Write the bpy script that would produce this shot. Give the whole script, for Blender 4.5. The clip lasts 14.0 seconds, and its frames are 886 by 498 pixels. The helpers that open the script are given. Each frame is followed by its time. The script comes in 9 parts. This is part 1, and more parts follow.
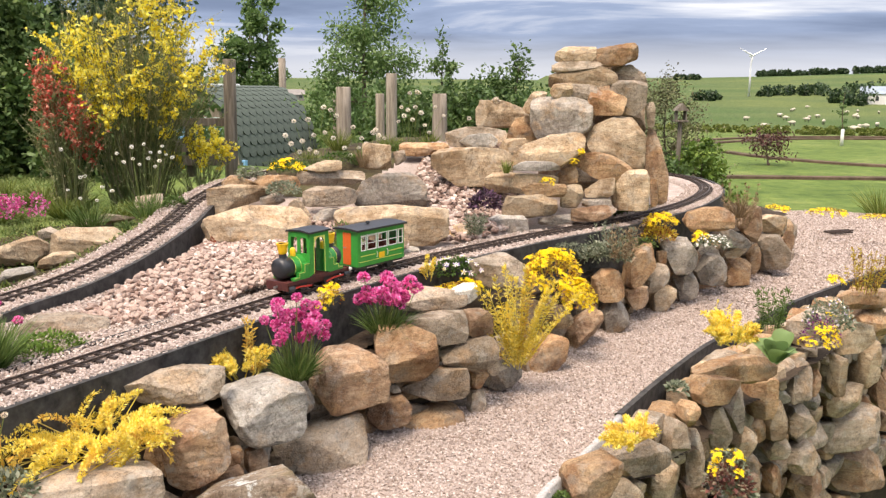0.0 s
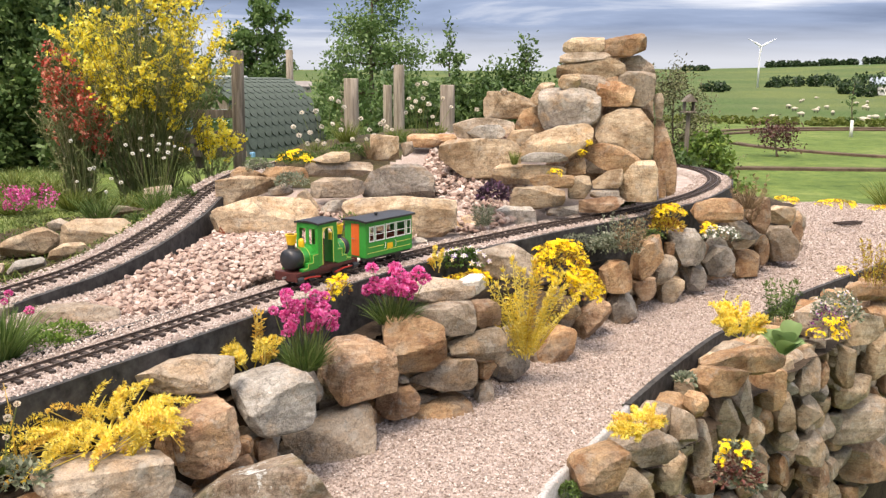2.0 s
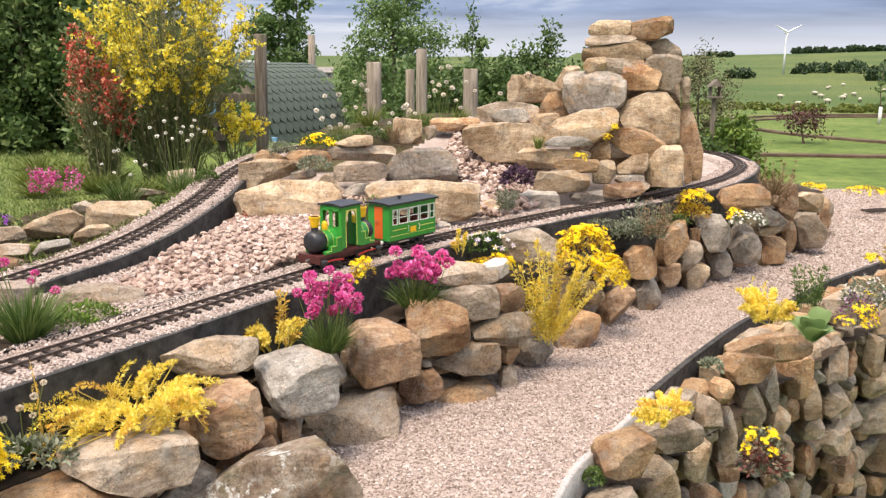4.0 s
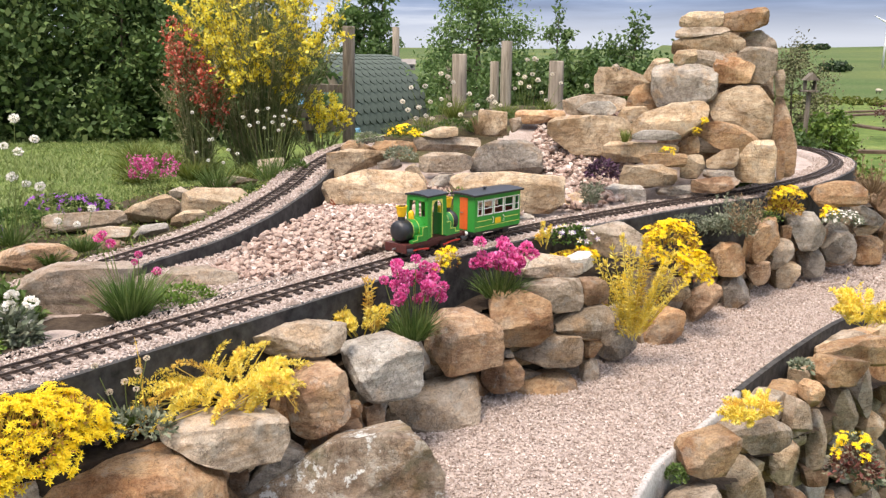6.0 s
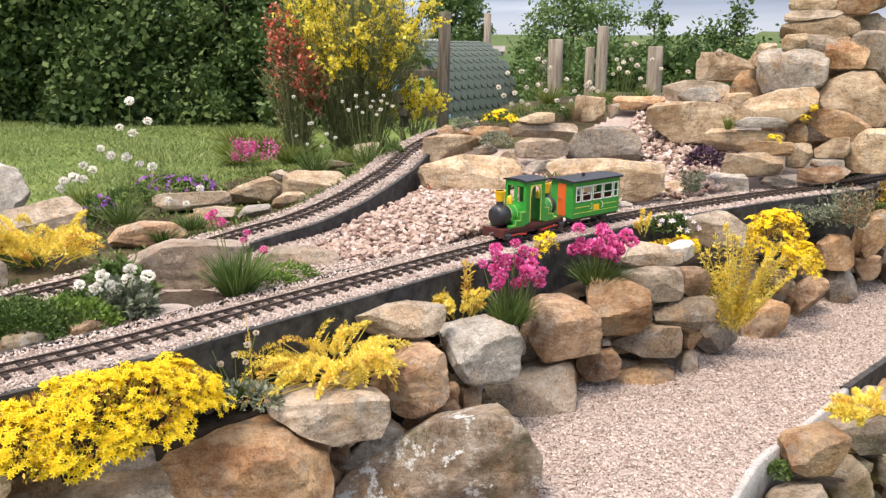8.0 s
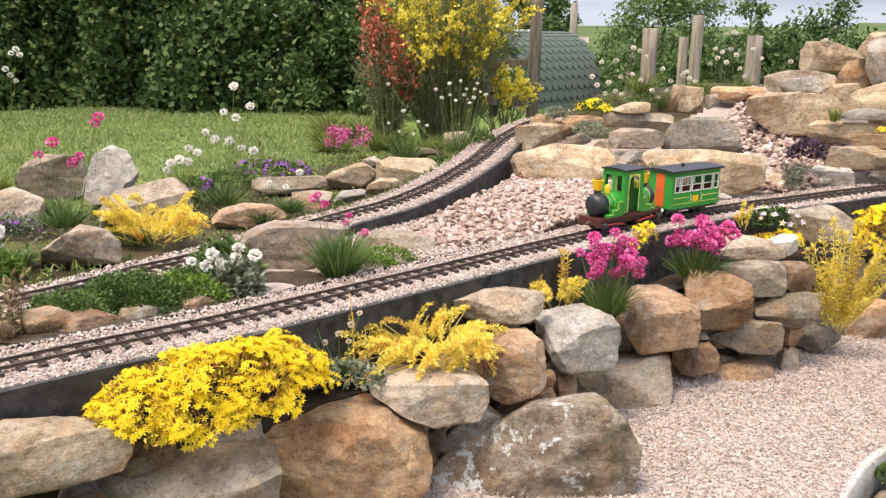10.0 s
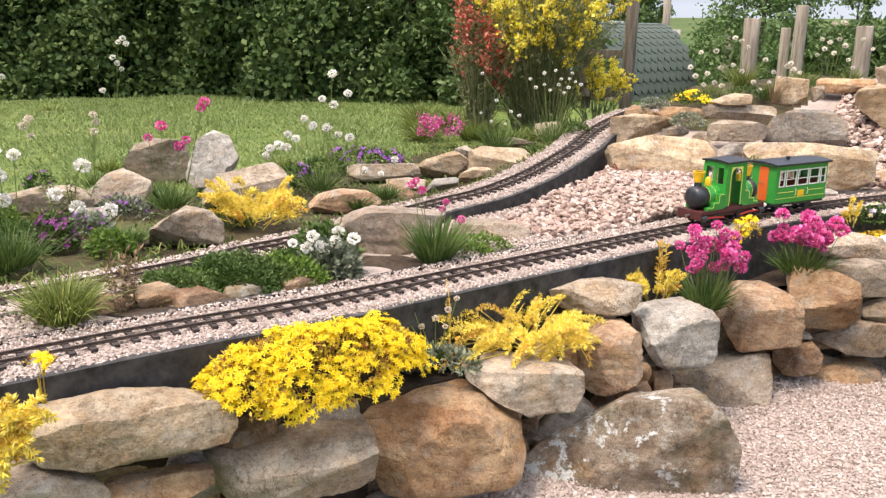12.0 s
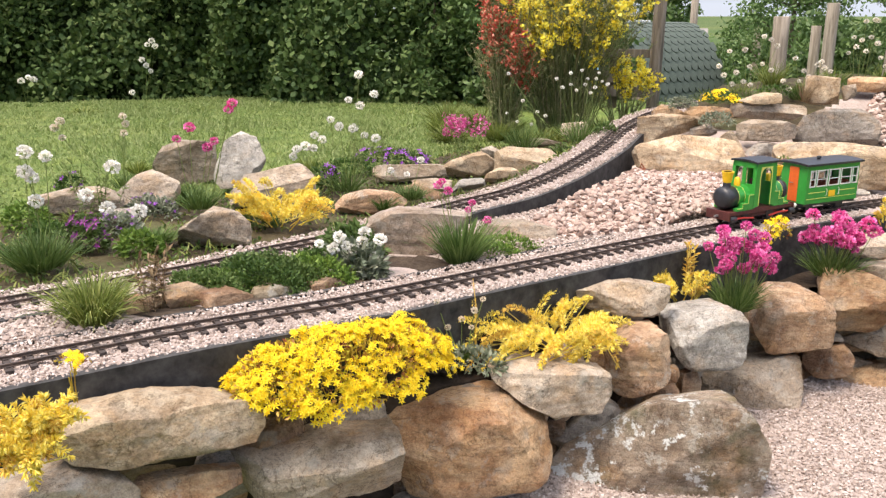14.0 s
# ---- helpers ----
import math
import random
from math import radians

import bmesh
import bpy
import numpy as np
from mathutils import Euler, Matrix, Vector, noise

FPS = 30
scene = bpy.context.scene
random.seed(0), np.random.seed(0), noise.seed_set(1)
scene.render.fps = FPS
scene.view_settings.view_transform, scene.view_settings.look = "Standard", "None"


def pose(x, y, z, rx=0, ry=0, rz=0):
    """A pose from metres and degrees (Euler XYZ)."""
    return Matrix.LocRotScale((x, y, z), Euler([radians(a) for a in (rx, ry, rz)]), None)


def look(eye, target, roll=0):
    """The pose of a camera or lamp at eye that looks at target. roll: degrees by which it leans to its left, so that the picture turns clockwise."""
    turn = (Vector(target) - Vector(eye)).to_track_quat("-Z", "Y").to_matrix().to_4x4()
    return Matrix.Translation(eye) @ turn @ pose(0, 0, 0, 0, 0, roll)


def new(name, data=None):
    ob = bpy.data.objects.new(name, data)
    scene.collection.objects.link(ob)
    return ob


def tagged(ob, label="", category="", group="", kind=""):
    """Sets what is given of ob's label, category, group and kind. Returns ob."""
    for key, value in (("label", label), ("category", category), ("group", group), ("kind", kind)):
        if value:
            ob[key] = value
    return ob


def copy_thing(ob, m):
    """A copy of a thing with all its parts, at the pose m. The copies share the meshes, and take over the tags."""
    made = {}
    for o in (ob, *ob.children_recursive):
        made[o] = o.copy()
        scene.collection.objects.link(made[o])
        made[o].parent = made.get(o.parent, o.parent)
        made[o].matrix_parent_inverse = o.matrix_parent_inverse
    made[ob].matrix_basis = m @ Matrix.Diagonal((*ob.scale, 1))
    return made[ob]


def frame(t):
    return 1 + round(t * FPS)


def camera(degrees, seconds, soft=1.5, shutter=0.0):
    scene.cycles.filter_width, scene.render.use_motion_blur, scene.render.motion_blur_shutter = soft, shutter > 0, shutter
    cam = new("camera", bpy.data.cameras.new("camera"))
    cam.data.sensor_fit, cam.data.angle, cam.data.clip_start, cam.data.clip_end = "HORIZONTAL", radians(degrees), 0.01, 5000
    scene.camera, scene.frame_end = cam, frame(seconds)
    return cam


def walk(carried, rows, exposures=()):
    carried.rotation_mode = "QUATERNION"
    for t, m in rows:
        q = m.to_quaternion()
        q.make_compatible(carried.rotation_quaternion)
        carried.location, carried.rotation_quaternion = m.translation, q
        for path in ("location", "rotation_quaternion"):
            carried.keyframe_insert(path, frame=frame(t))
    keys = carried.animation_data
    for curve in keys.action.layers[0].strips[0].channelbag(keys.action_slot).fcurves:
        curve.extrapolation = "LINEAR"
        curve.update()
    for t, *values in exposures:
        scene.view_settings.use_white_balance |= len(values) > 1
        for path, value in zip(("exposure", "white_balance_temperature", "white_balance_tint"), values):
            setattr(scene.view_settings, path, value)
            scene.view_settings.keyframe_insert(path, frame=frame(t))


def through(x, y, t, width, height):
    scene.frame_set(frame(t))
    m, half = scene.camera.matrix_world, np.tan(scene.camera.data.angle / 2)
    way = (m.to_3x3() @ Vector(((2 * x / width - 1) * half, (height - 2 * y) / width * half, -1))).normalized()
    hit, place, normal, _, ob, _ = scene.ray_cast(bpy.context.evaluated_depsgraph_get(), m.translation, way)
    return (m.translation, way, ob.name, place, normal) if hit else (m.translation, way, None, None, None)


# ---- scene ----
cam = camera(55.5, 14.0, 1.35)
METRES, EYE, TILT, LEAN, TURN = 0.27, 1.4, -11.2, 0.0, 0.0
PATH = [
    (0, (-0.031, 0.0, 1.383), (-0.015, 1.965, 1.007), 0.4),
    (0.5, (-0.029, 0.002, 1.382), (-0.014, 1.965, 1.001), 0.4),
    (1, (-0.032, 0.007, 1.385), (-0.019, 1.97, 0.998), 0.5),
    (1.5, (-0.032, -0.009, 1.386), (-0.025, 1.953, 0.999), 0.4),
    (2, (-0.034, -0.006, 1.381), (-0.035, 1.955, 0.986), 0.3),
    (4.3, (-0.051, 0.011, 1.366), (-0.121, 1.963, 0.934), 0.5),
    (4.5, (-0.056, 0.008, 1.366), (-0.143, 1.958, 0.93), 0.6),
    (5, (-0.062, 0.004, 1.363), (-0.199, 1.949, 0.92), 0.6),
    (5.5, (-0.064, -0.004, 1.368), (-0.254, 1.936, 0.918), 0.6),
    (6, (-0.067, -0.013, 1.365), (-0.3, 1.923, 0.92), 0.5),
    (6.5, (-0.078, -0.02, 1.361), (-0.351, 1.91, 0.911), 0.6),
    (7, (-0.092, -0.022, 1.361), (-0.407, 1.901, 0.907), 0.7),
    (7.5, (-0.102, -0.02, 1.356), (-0.462, 1.893, 0.897), 0.6),
    (8, (-0.108, -0.026, 1.355), (-0.538, 1.869, 0.88), 0.4),
    (10.5, (-0.177, -0.053, 1.335), (-0.829, 1.77, 0.832), 0.6),
    (11, (-0.185, -0.054, 1.331), (-0.895, 1.744, 0.818), 0.6),
    (11.5, (-0.194, -0.061, 1.331), (-0.948, 1.718, 0.814), 0.6),
    (12, (-0.203, -0.068, 1.326), (-0.985, 1.7, 0.811), 0.6),
    (12.5, (-0.209, -0.069, 1.325), (-1.013, 1.689, 0.81), 0.6),
    (13, (-0.209, -0.063, 1.323), (-1.029, 1.686, 0.803), 0.5),
    (13.5, (-0.21, -0.061, 1.321), (-1.039, 1.684, 0.806), 0.4),
    (14, (-0.206, -0.067, 1.326), (-1.042, 1.675, 0.812), 0.2),
]
walk(cam, [(t, look(eye, target, roll)) for t, eye, target, roll in PATH], [(0.0, 0.40, 7350, 18.5), (2.5, 0.40, 7350, 18.5), (6.0, 0.38, 7050, 18.0), (8.0, 0.38, 7050, 18.0), (12.0, 0.50, 7000, 18.0), (14.0, 0.50, 7000, 18.0)])

# ---- world and sun ----
world = bpy.data.worlds.new("world")
scene.world = world
world.use_nodes = True
wn, wl = world.node_tree.nodes, world.node_tree.links
wn.clear()


def wnode(kind, **values):
    n = wn.new(kind)
    for k, v in values.items():
        n.inputs[k].default_value = v
    return n


sky = wn.new("ShaderNodeTexSky")
sky.sky_type, sky.sun_disc = "NISHITA", False
sky.sun_elevation, sky.sun_rotation = radians(64), radians(-150)
sky.air_density, sky.dust_density = 1.0, 2.0
coord = wn.new("ShaderNodeTexCoord")
stretch = wn.new("ShaderNodeMapping")
stretch.inputs["Scale"].default_value = (1.1, 1.1, 11.0)
stretch.inputs["Location"].default_value = (0.3, 0.1, 0.35)
clouds = wnode("ShaderNodeTexNoise", Scale=2.1, Detail=9.0, Roughness=0.56, Distortion=0.35)
band = wn.new("ShaderNodeValToRGB")
band.color_ramp.elements[0].position, band.color_ramp.elements[0].color = 0.40, (1.20, 1.85, 3.25, 1)
band.color_ramp.elements[1].position, band.color_ramp.elements[1].color = 0.68, (6.4, 7.3, 8.3, 1)
mid = band.color_ramp.elements.new(0.54)
mid.color = (2.2, 3.15, 5.0, 1)
split = wn.new("ShaderNodeSeparateXYZ")
low = wn.new("ShaderNodeMapRange")
low.inputs["From Min"].default_value, low.inputs["From Max"].default_value = 0.022, 0.062
low.inputs["To Min"].default_value, low.inputs["To Max"].default_value = 0.85, 0.0
pale = wn.new("ShaderNodeMix")
pale.data_type = "RGBA"
pale.inputs["B"].default_value = (5.3, 6.1, 7.0, 1)
over = wn.new("ShaderNodeMix")
over.data_type = "RGBA"
over.inputs["Factor"].default_value = 0.88
back = wnode("ShaderNodeBackground", Strength=0.115)
wout = wn.new("ShaderNodeOutputWorld")
wl.new(coord.outputs["Generated"], stretch.inputs["Vector"])
wl.new(stretch.outputs["Vector"], clouds.inputs["Vector"])
wl.new(clouds.outputs["Fac"], band.inputs["Fac"])
wl.new(coord.outputs["Generated"], split.inputs["Vector"])
wl.new(split.outputs["Z"], low.inputs["Value"])
wl.new(low.outputs["Result"], pale.inputs["Factor"])
wl.new(band.outputs["Color"], pale.inputs["A"])
wl.new(sky.outputs["Color"], over.inputs["A"])
wl.new(pale.outputs["Result"], over.inputs["B"])
dome = wn.new("ShaderNodeMapRange")
dome.inputs["From Min"].default_value, dome.inputs["From Max"].default_value = 0.25, 0.9
dome.inputs["To Min"].default_value, dome.inputs["To Max"].default_value = 0.115, 0.44
wl.new(split.outputs["Z"], dome.inputs["Value"])
wl.new(dome.outputs["Result"], back.inputs["Strength"])
veil = wn.new("ShaderNodeMapRange")
veil.inputs["From Min"].default_value, veil.inputs["From Max"].default_value = 0.30, 0.70
veil.inputs["To Min"].default_value, veil.inputs["To Max"].default_value = 0.0, 0.8
grey = wn.new("ShaderNodeMix")
grey.data_type = "RGBA"
grey.inputs["B"].default_value = (4.4, 4.75, 5.15, 1)
wl.new(split.outputs["Z"], veil.inputs["Value"])
wl.new(veil.outputs["Result"], grey.inputs["Factor"])
wl.new(over.outputs["Result"], grey.inputs["A"])
wl.new(grey.outputs["Result"], back.inputs["Color"])
wl.new(back.outputs["Background"], wout.inputs["Surface"])

sun = new("sun", bpy.data.lights.new("sun", "SUN"))
sun.data.energy, sun.data.angle, sun.data.color = 3.5, radians(22), (1.0, 0.93, 0.82)
sun.matrix_world = look((-2.1, -3.65, 9.0), (0, 0, 0.3))


# ---- materials ----
def material(name, rough=0.85, metal=0.0, spec=0.3):
    m = bpy.data.materials.new(name)
    m.use_nodes = True
    b = m.node_tree.nodes["Principled BSDF"]
    b.inputs["Roughness"].default_value, b.inputs["Metallic"].default_value = rough, metal
    b.inputs["Specular IOR Level"].default_value = spec
    return m, m.node_tree.nodes, m.node_tree.links, b


def add(nodes, kind, **values):
    n = nodes.new(kind)
    for k, v in values.items():
        n.inputs[k.replace("_", " ")].default_value = v
    return n


def ramp(nodes, stops):
    r = nodes.new("ShaderNodeValToRGB")
    e = r.color_ramp.elements
    e[0].position, e[0].color = stops[0][0], (*stops[0][1], 1)
    e[1].position, e[1].color = stops[-1][0], (*stops[-1][1], 1)
    for p, c in stops[1:-1]:
        e.new(p).color = (*c, 1)
    return r


def blend(nodes, links, fac, a, b, mode="MIX"):
    x = nodes.new("ShaderNodeMix")
    x.data_type, x.blend_type = "RGBA", mode
    for key, v in (("Factor", fac), ("A", a), ("B", b)):
        if isinstance(v, bpy.types.NodeSocket):
            links.new(v, x.inputs[key])
        elif key == "Factor":
            x.inputs[key].default_value = v
        else:
            x.inputs[key].default_value = (*v, 1)
    return x.outputs["Result"]


def stone_material(name, light, dark, stain, lichen=0.25, grain=1.0, crust=False):
    m, n, l, b = material(name, 0.88, 0.0, 0.25)
    co, info = n.new("ShaderNodeTexCoord"), n.new("ShaderNodeObjectInfo")
    shift = add(n, "ShaderNodeMath")
    shift.operation = "MULTIPLY"
    l.new(info.outputs["Random"], shift.inputs[0])
    shift.inputs[1].default_value = 37.0

    def tex(scale, detail, rough=0.55, stretch=None, distort=0.0):
        t = add(n, "ShaderNodeTexNoise", Scale=scale, Detail=detail, Roughness=rough, Distortion=distort)
        t.noise_dimensions = "4D"
        l.new(shift.outputs[0], t.inputs["W"])
        turn = (0.25, 0.15, 0.1) if stretch else (0.61 + scale * 0.13, 0.47 + scale * 0.29, 0.83 + scale * 0.07)
        mp = add(n, "ShaderNodeMapping", Scale=stretch or (1, 1, 1), Rotation=turn)
        l.new(co.outputs["Object"], mp.inputs["Vector"])
        l.new(mp.outputs["Vector"], t.inputs["Vector"])
        return t.outputs["Fac"]

    broad = ramp(n, [(0.40, dark), (0.49, tuple((p * 1.15 + q * 0.85) / 2 for p, q in zip(light, dark))), (0.56, light), (0.70, tuple(min(1.0, p * 1.12) for p in light))])
    l.new(tex(6.5, 5, 0.62, None, 0.8), broad.inputs["Fac"])
    veins = ramp(n, [(0.44, (1, 1, 1)), (0.52, stain), (0.60, (1, 1, 1))])
    l.new(tex(7.0, 4, 0.6, (1.0, 1.0, 4.5), 1.0), veins.inputs["Fac"])
    c = blend(n, l, 0.45, broad.outputs["Color"], veins.outputs["Color"], "MULTIPLY")
    ochre = ramp(n, [(0.54, (0, 0, 0)), (0.66, (0.34, 0.34, 0.34))])
    l.new(tex(10.0, 4, 0.6, None, 0.5), ochre.inputs["Fac"])
    c = blend(n, l, ochre.outputs["Color"], c, (0.46, 0.27, 0.12))
    dull = ramp(n, [(0.52, (0, 0, 0)), (0.70, (0.6, 0.6, 0.6))])
    l.new(tex(8.0, 5, 0.65, None, 0.7), dull.inputs["Fac"])
    c = blend(n, l, dull.outputs["Color"], c, (0.30, 0.265, 0.215))
    fine = ramp(n, [(0.30, (0.42, 0.40, 0.38)), (0.5, (0.95, 0.94, 0.92)), (0.70, (1.32, 1.30, 1.26))])
    l.new(tex(70.0 * grain, 4, 0.75), fine.inputs["Fac"])
    c = blend(n, l, 0.65, c, fine.outputs["Color"], "MULTIPLY")
    speck = ramp(n, [(0.32, (0.38, 0.37, 0.36)), (0.48, (0.98, 0.98, 0.98)), (0.70, (1.45, 1.44, 1.4))])
    l.new(tex(290.0 * grain, 2, 0.6), speck.inputs["Fac"])
    c = blend(n, l, 0.42, c, speck.outputs["Color"], "MULTIPLY")
    blotch = ramp(n, [(0.56, (0, 0, 0)), (0.62, (1, 1, 1))])
    l.new(tex(17.0, 6, 0.7), blotch.inputs["Fac"])
    grey = blend(n, l, tex(40.0, 2), (0.46, 0.44, 0.39), (0.20, 0.19, 0.15))
    amount = add(n, "ShaderNodeMath")
    amount.operation = "MULTIPLY"
    amount.inputs[1].default_value = lichen
    l.new(blotch.outputs["Color"], amount.inputs[0])
    c = blend(n, l, amount.outputs[0], c, grey)
    if crust:
        moss = ramp(n, [(0.50, (0, 0, 0)), (0.60, (0.75, 0.75, 0.75))])
        l.new(tex(5.0, 6, 0.7), moss.inputs["Fac"])
        c = blend(n, l, moss.outputs["Color"], c, (0.085, 0.078, 0.035))
        pale = ramp(n, [(0.54, (0, 0, 0)), (0.57, (1, 1, 1))])
        l.new(tex(9.0, 7, 0.72), pale.inputs["Fac"])
        c = blend(n, l, pale.outputs["Color"], c, blend(n, l, tex(120.0, 2), (0.66, 0.66, 0.62), (0.40, 0.40, 0.36)))
    crack = ramp(n, [(0.488, (1, 1, 1)), (0.5, (0.38, 0.36, 0.33)), (0.512, (1, 1, 1))])
    l.new(tex(5.2, 6, 0.62, None, 1.6), crack.inputs["Fac"])
    c = blend(n, l, 0.7, c, crack.outputs["Color"], "MULTIPLY")
    tint = add(n, "ShaderNodeHueSaturation", Saturation=1.0)
    spread = add(n, "ShaderNodeMapRange", To_Min=0.76, To_Max=1.26)
    l.new(info.outputs["Random"], spread.inputs["Value"])
    l.new(spread.outputs["Result"], tint.inputs["Value"])
    l.new(c, tint.inputs["Color"])
    l.new(tint.outputs["Color"], b.inputs["Base Color"])
    h1 = add(n, "ShaderNodeBump", Strength=0.85, Distance=0.015)
    l.new(tex(19.0, 8, 0.68), h1.inputs["Height"])
    h2 = add(n, "ShaderNodeBump", Strength=0.9, Distance=0.006)
    l.new(tex(130.0 * grain, 4, 0.75), h2.inputs["Height"])
    l.new(h1.outputs["Normal"], h2.inputs["Normal"])
    l.new(h2.outputs["Normal"], b.inputs["Normal"])
    return m


STONE = {
    "t": stone_material("tan_sandstone", (0.491, 0.390, 0.269), (0.286, 0.203, 0.125), (0.66, 0.50, 0.36), 0.38),
    "o": stone_material("orange_sandstone", (0.475, 0.323, 0.189), (0.280, 0.155, 0.081), (0.68, 0.48, 0.32), 0.34),
    "b": stone_material("brown_sandstone", (0.374, 0.261, 0.169), (0.211, 0.128, 0.078), (0.60, 0.42, 0.30), 0.45),
    "g": stone_material("grey_stone", (0.362, 0.327, 0.283), (0.195, 0.170, 0.144), (0.74, 0.64, 0.52), 0.5),
    "p": stone_material("buff_grey_stone", (0.414, 0.344, 0.268), (0.240, 0.189, 0.135), (0.70, 0.58, 0.46), 0.45),
    "w": stone_material("pale_granite", (0.400, 0.375, 0.335), (0.240, 0.220, 0.190), (0.80, 0.74, 0.66), 0.4, 0.8),
    "q": stone_material("pinkish_pale_stone", (0.496, 0.414, 0.343), (0.319, 0.252, 0.192), (0.78, 0.65, 0.54), 0.3),
    "h": stone_material("whitish_granite", (0.64, 0.60, 0.53), (0.46, 0.425, 0.37), (0.85, 0.80, 0.72), 0.25, 0.7),
    "d": stone_material("mossy_dark_stone", (0.266, 0.215, 0.147), (0.128, 0.105, 0.069), (0.7, 0.58, 0.42), 0.55),
    "l": stone_material("lichened_boulder_stone", (0.318, 0.261, 0.199), (0.164, 0.123, 0.088), (0.65, 0.5, 0.4), 0.6, 1.0, True),
}


def chip_material(name, colours, bump=0.0):
    """Loose chippings: a colour for each piece."""
    m, n, l, b = material(name, 0.9, 0.0, 0.2)
    geo = n.new("ShaderNodeNewGeometry")
    r = ramp(n, colours)
    r.color_ramp.interpolation = "LINEAR"
    l.new(geo.outputs["Random Per Island"], r.inputs["Fac"])
    co = n.new("ShaderNodeTexCoord")
    t = add(n, "ShaderNodeTexNoise", Scale=160.0, Detail=3.0)
    l.new(co.outputs["Object"], t.inputs["Vector"])
    f = ramp(n, [(0.3, (0.72, 0.72, 0.72)), (0.7, (1.12, 1.12, 1.12))])
    l.new(t.outputs["Fac"], f.inputs["Fac"])
    l.new(blend(n, l, 0.8, r.outputs["Color"], f.outputs["Color"], "MULTIPLY"), b.inputs["Base Color"])
    return m


def ground_material(name, stops, scale, fine, bump=0.02, rough=0.95, fields=False):
    m, n, l, b = material(name, rough, 0.0, 0.15)
    co = n.new("ShaderNodeTexCoord")

    def tex(s, d):
        t = add(n, "ShaderNodeTexNoise", Scale=s, Detail=d, Roughness=0.6)
        l.new(co.outputs["Object"], t.inputs["Vector"])
        return t.outputs["Fac"]

    r = ramp(n, stops)
    l.new(tex(scale, 5), r.inputs["Fac"])
    f = ramp(n, [(0.3, (0.6, 0.6, 0.6)), (0.7, (1.25, 1.25, 1.25))])
    l.new(tex(fine, 4), f.inputs["Fac"])
    c = blend(n, l, 0.75, r.outputs["Color"], f.outputs["Color"], "MULTIPLY")
    if fields:
        wide = ramp(n, [(0.40, (0.78, 0.92, 0.75)), (0.50, (1.0, 1.0, 1.0)), (0.60, (1.35, 1.2, 1.1))])
        l.new(tex(0.011, 2), wide.inputs["Fac"])
        c = blend(n, l, 1.0, c, wide.outputs["Color"], "MULTIPLY")
        worn = ramp(n, [(0.36, (0.58, 0.68, 0.62)), (0.5, (0.95, 0.96, 0.98)), (0.66, (1.36, 1.24, 1.2))])
        l.new(tex(4.5, 8), worn.inputs["Fac"])
        c = blend(n, l, 0.85, c, worn.outputs["Color"], "MULTIPLY")
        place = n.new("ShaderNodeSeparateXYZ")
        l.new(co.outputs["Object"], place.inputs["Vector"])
        # between y 24 and 30 the grass colour turns darker and bluer
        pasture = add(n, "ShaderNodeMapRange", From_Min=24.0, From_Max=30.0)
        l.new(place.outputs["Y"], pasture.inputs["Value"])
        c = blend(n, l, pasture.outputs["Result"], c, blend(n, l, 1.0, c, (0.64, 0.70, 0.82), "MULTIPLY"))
    l.new(c, b.inputs["Base Color"])
    h = add(n, "ShaderNodeBump", Strength=0.6, Distance=bump)
    l.new(tex(fine, 4), h.inputs["Height"])
    l.new(h.outputs["Normal"], b.inputs["Normal"])
    return m


def leaf_material(name, stops, rough=0.6, through=0.25, spec=0.3):
    """Leaves and petals: a shade for each piece, some light through them."""
    m, n, l, b = material(name, rough, 0.0, spec)
    geo, info = n.new("ShaderNodeNewGeometry"), n.new("ShaderNodeObjectInfo")
    r = ramp(n, stops)
    l.new(geo.outputs["Random Per Island"], r.inputs["Fac"])
    hue = add(n, "ShaderNodeHueSaturation")
    sp = add(n, "ShaderNodeMapRange", To_Min=0.88, To_Max=1.12)
    l.new(info.outputs["Random"], sp.inputs["Value"])
    l.new(sp.outputs["Result"], hue.inputs["Value"])
    l.new(r.outputs["Color"], hue.inputs["Color"])
    l.new(hue.outputs["Color"], b.inputs["Base Color"])
    if through:
        tr = n.new("ShaderNodeBsdfTranslucent")
        l.new(hue.outputs["Color"], tr.inputs["Color"])
        mx = add(n, "ShaderNodeMixShader", Fac=through)
        l.new(b.outputs["BSDF"], mx.inputs[1])
        l.new(tr.outputs["BSDF"], mx.inputs[2])
        l.new(mx.outputs["Shader"], n["Material Output"].inputs["Surface"])
    return m


def paint_material(name, colour, rough=0.4, wear=0.15, spec=0.5, scale=30.0, metal=0.0):
    m, n, l, b = material(name, rough, metal, spec)
    co = n.new("ShaderNodeTexCoord")
    t = add(n, "ShaderNodeTexNoise", Scale=scale, Detail=5.0, Roughness=0.65)
    l.new(co.outputs["Object"], t.inputs["Vector"])
    r = ramp(n, [(0.3, tuple(c * (1 - wear * 2) for c in colour)), (0.65, tuple(min(1, c * (1 + wear)) for c in colour))])
    l.new(t.outputs["Fac"], r.inputs["Fac"])
    l.new(r.outputs["Color"], b.inputs["Base Color"])
    h = add(n, "ShaderNodeBump", Strength=0.25, Distance=0.001)
    l.new(t.outputs["Fac"], h.inputs["Height"])
    l.new(h.outputs["Normal"], b.inputs["Normal"])
    return m


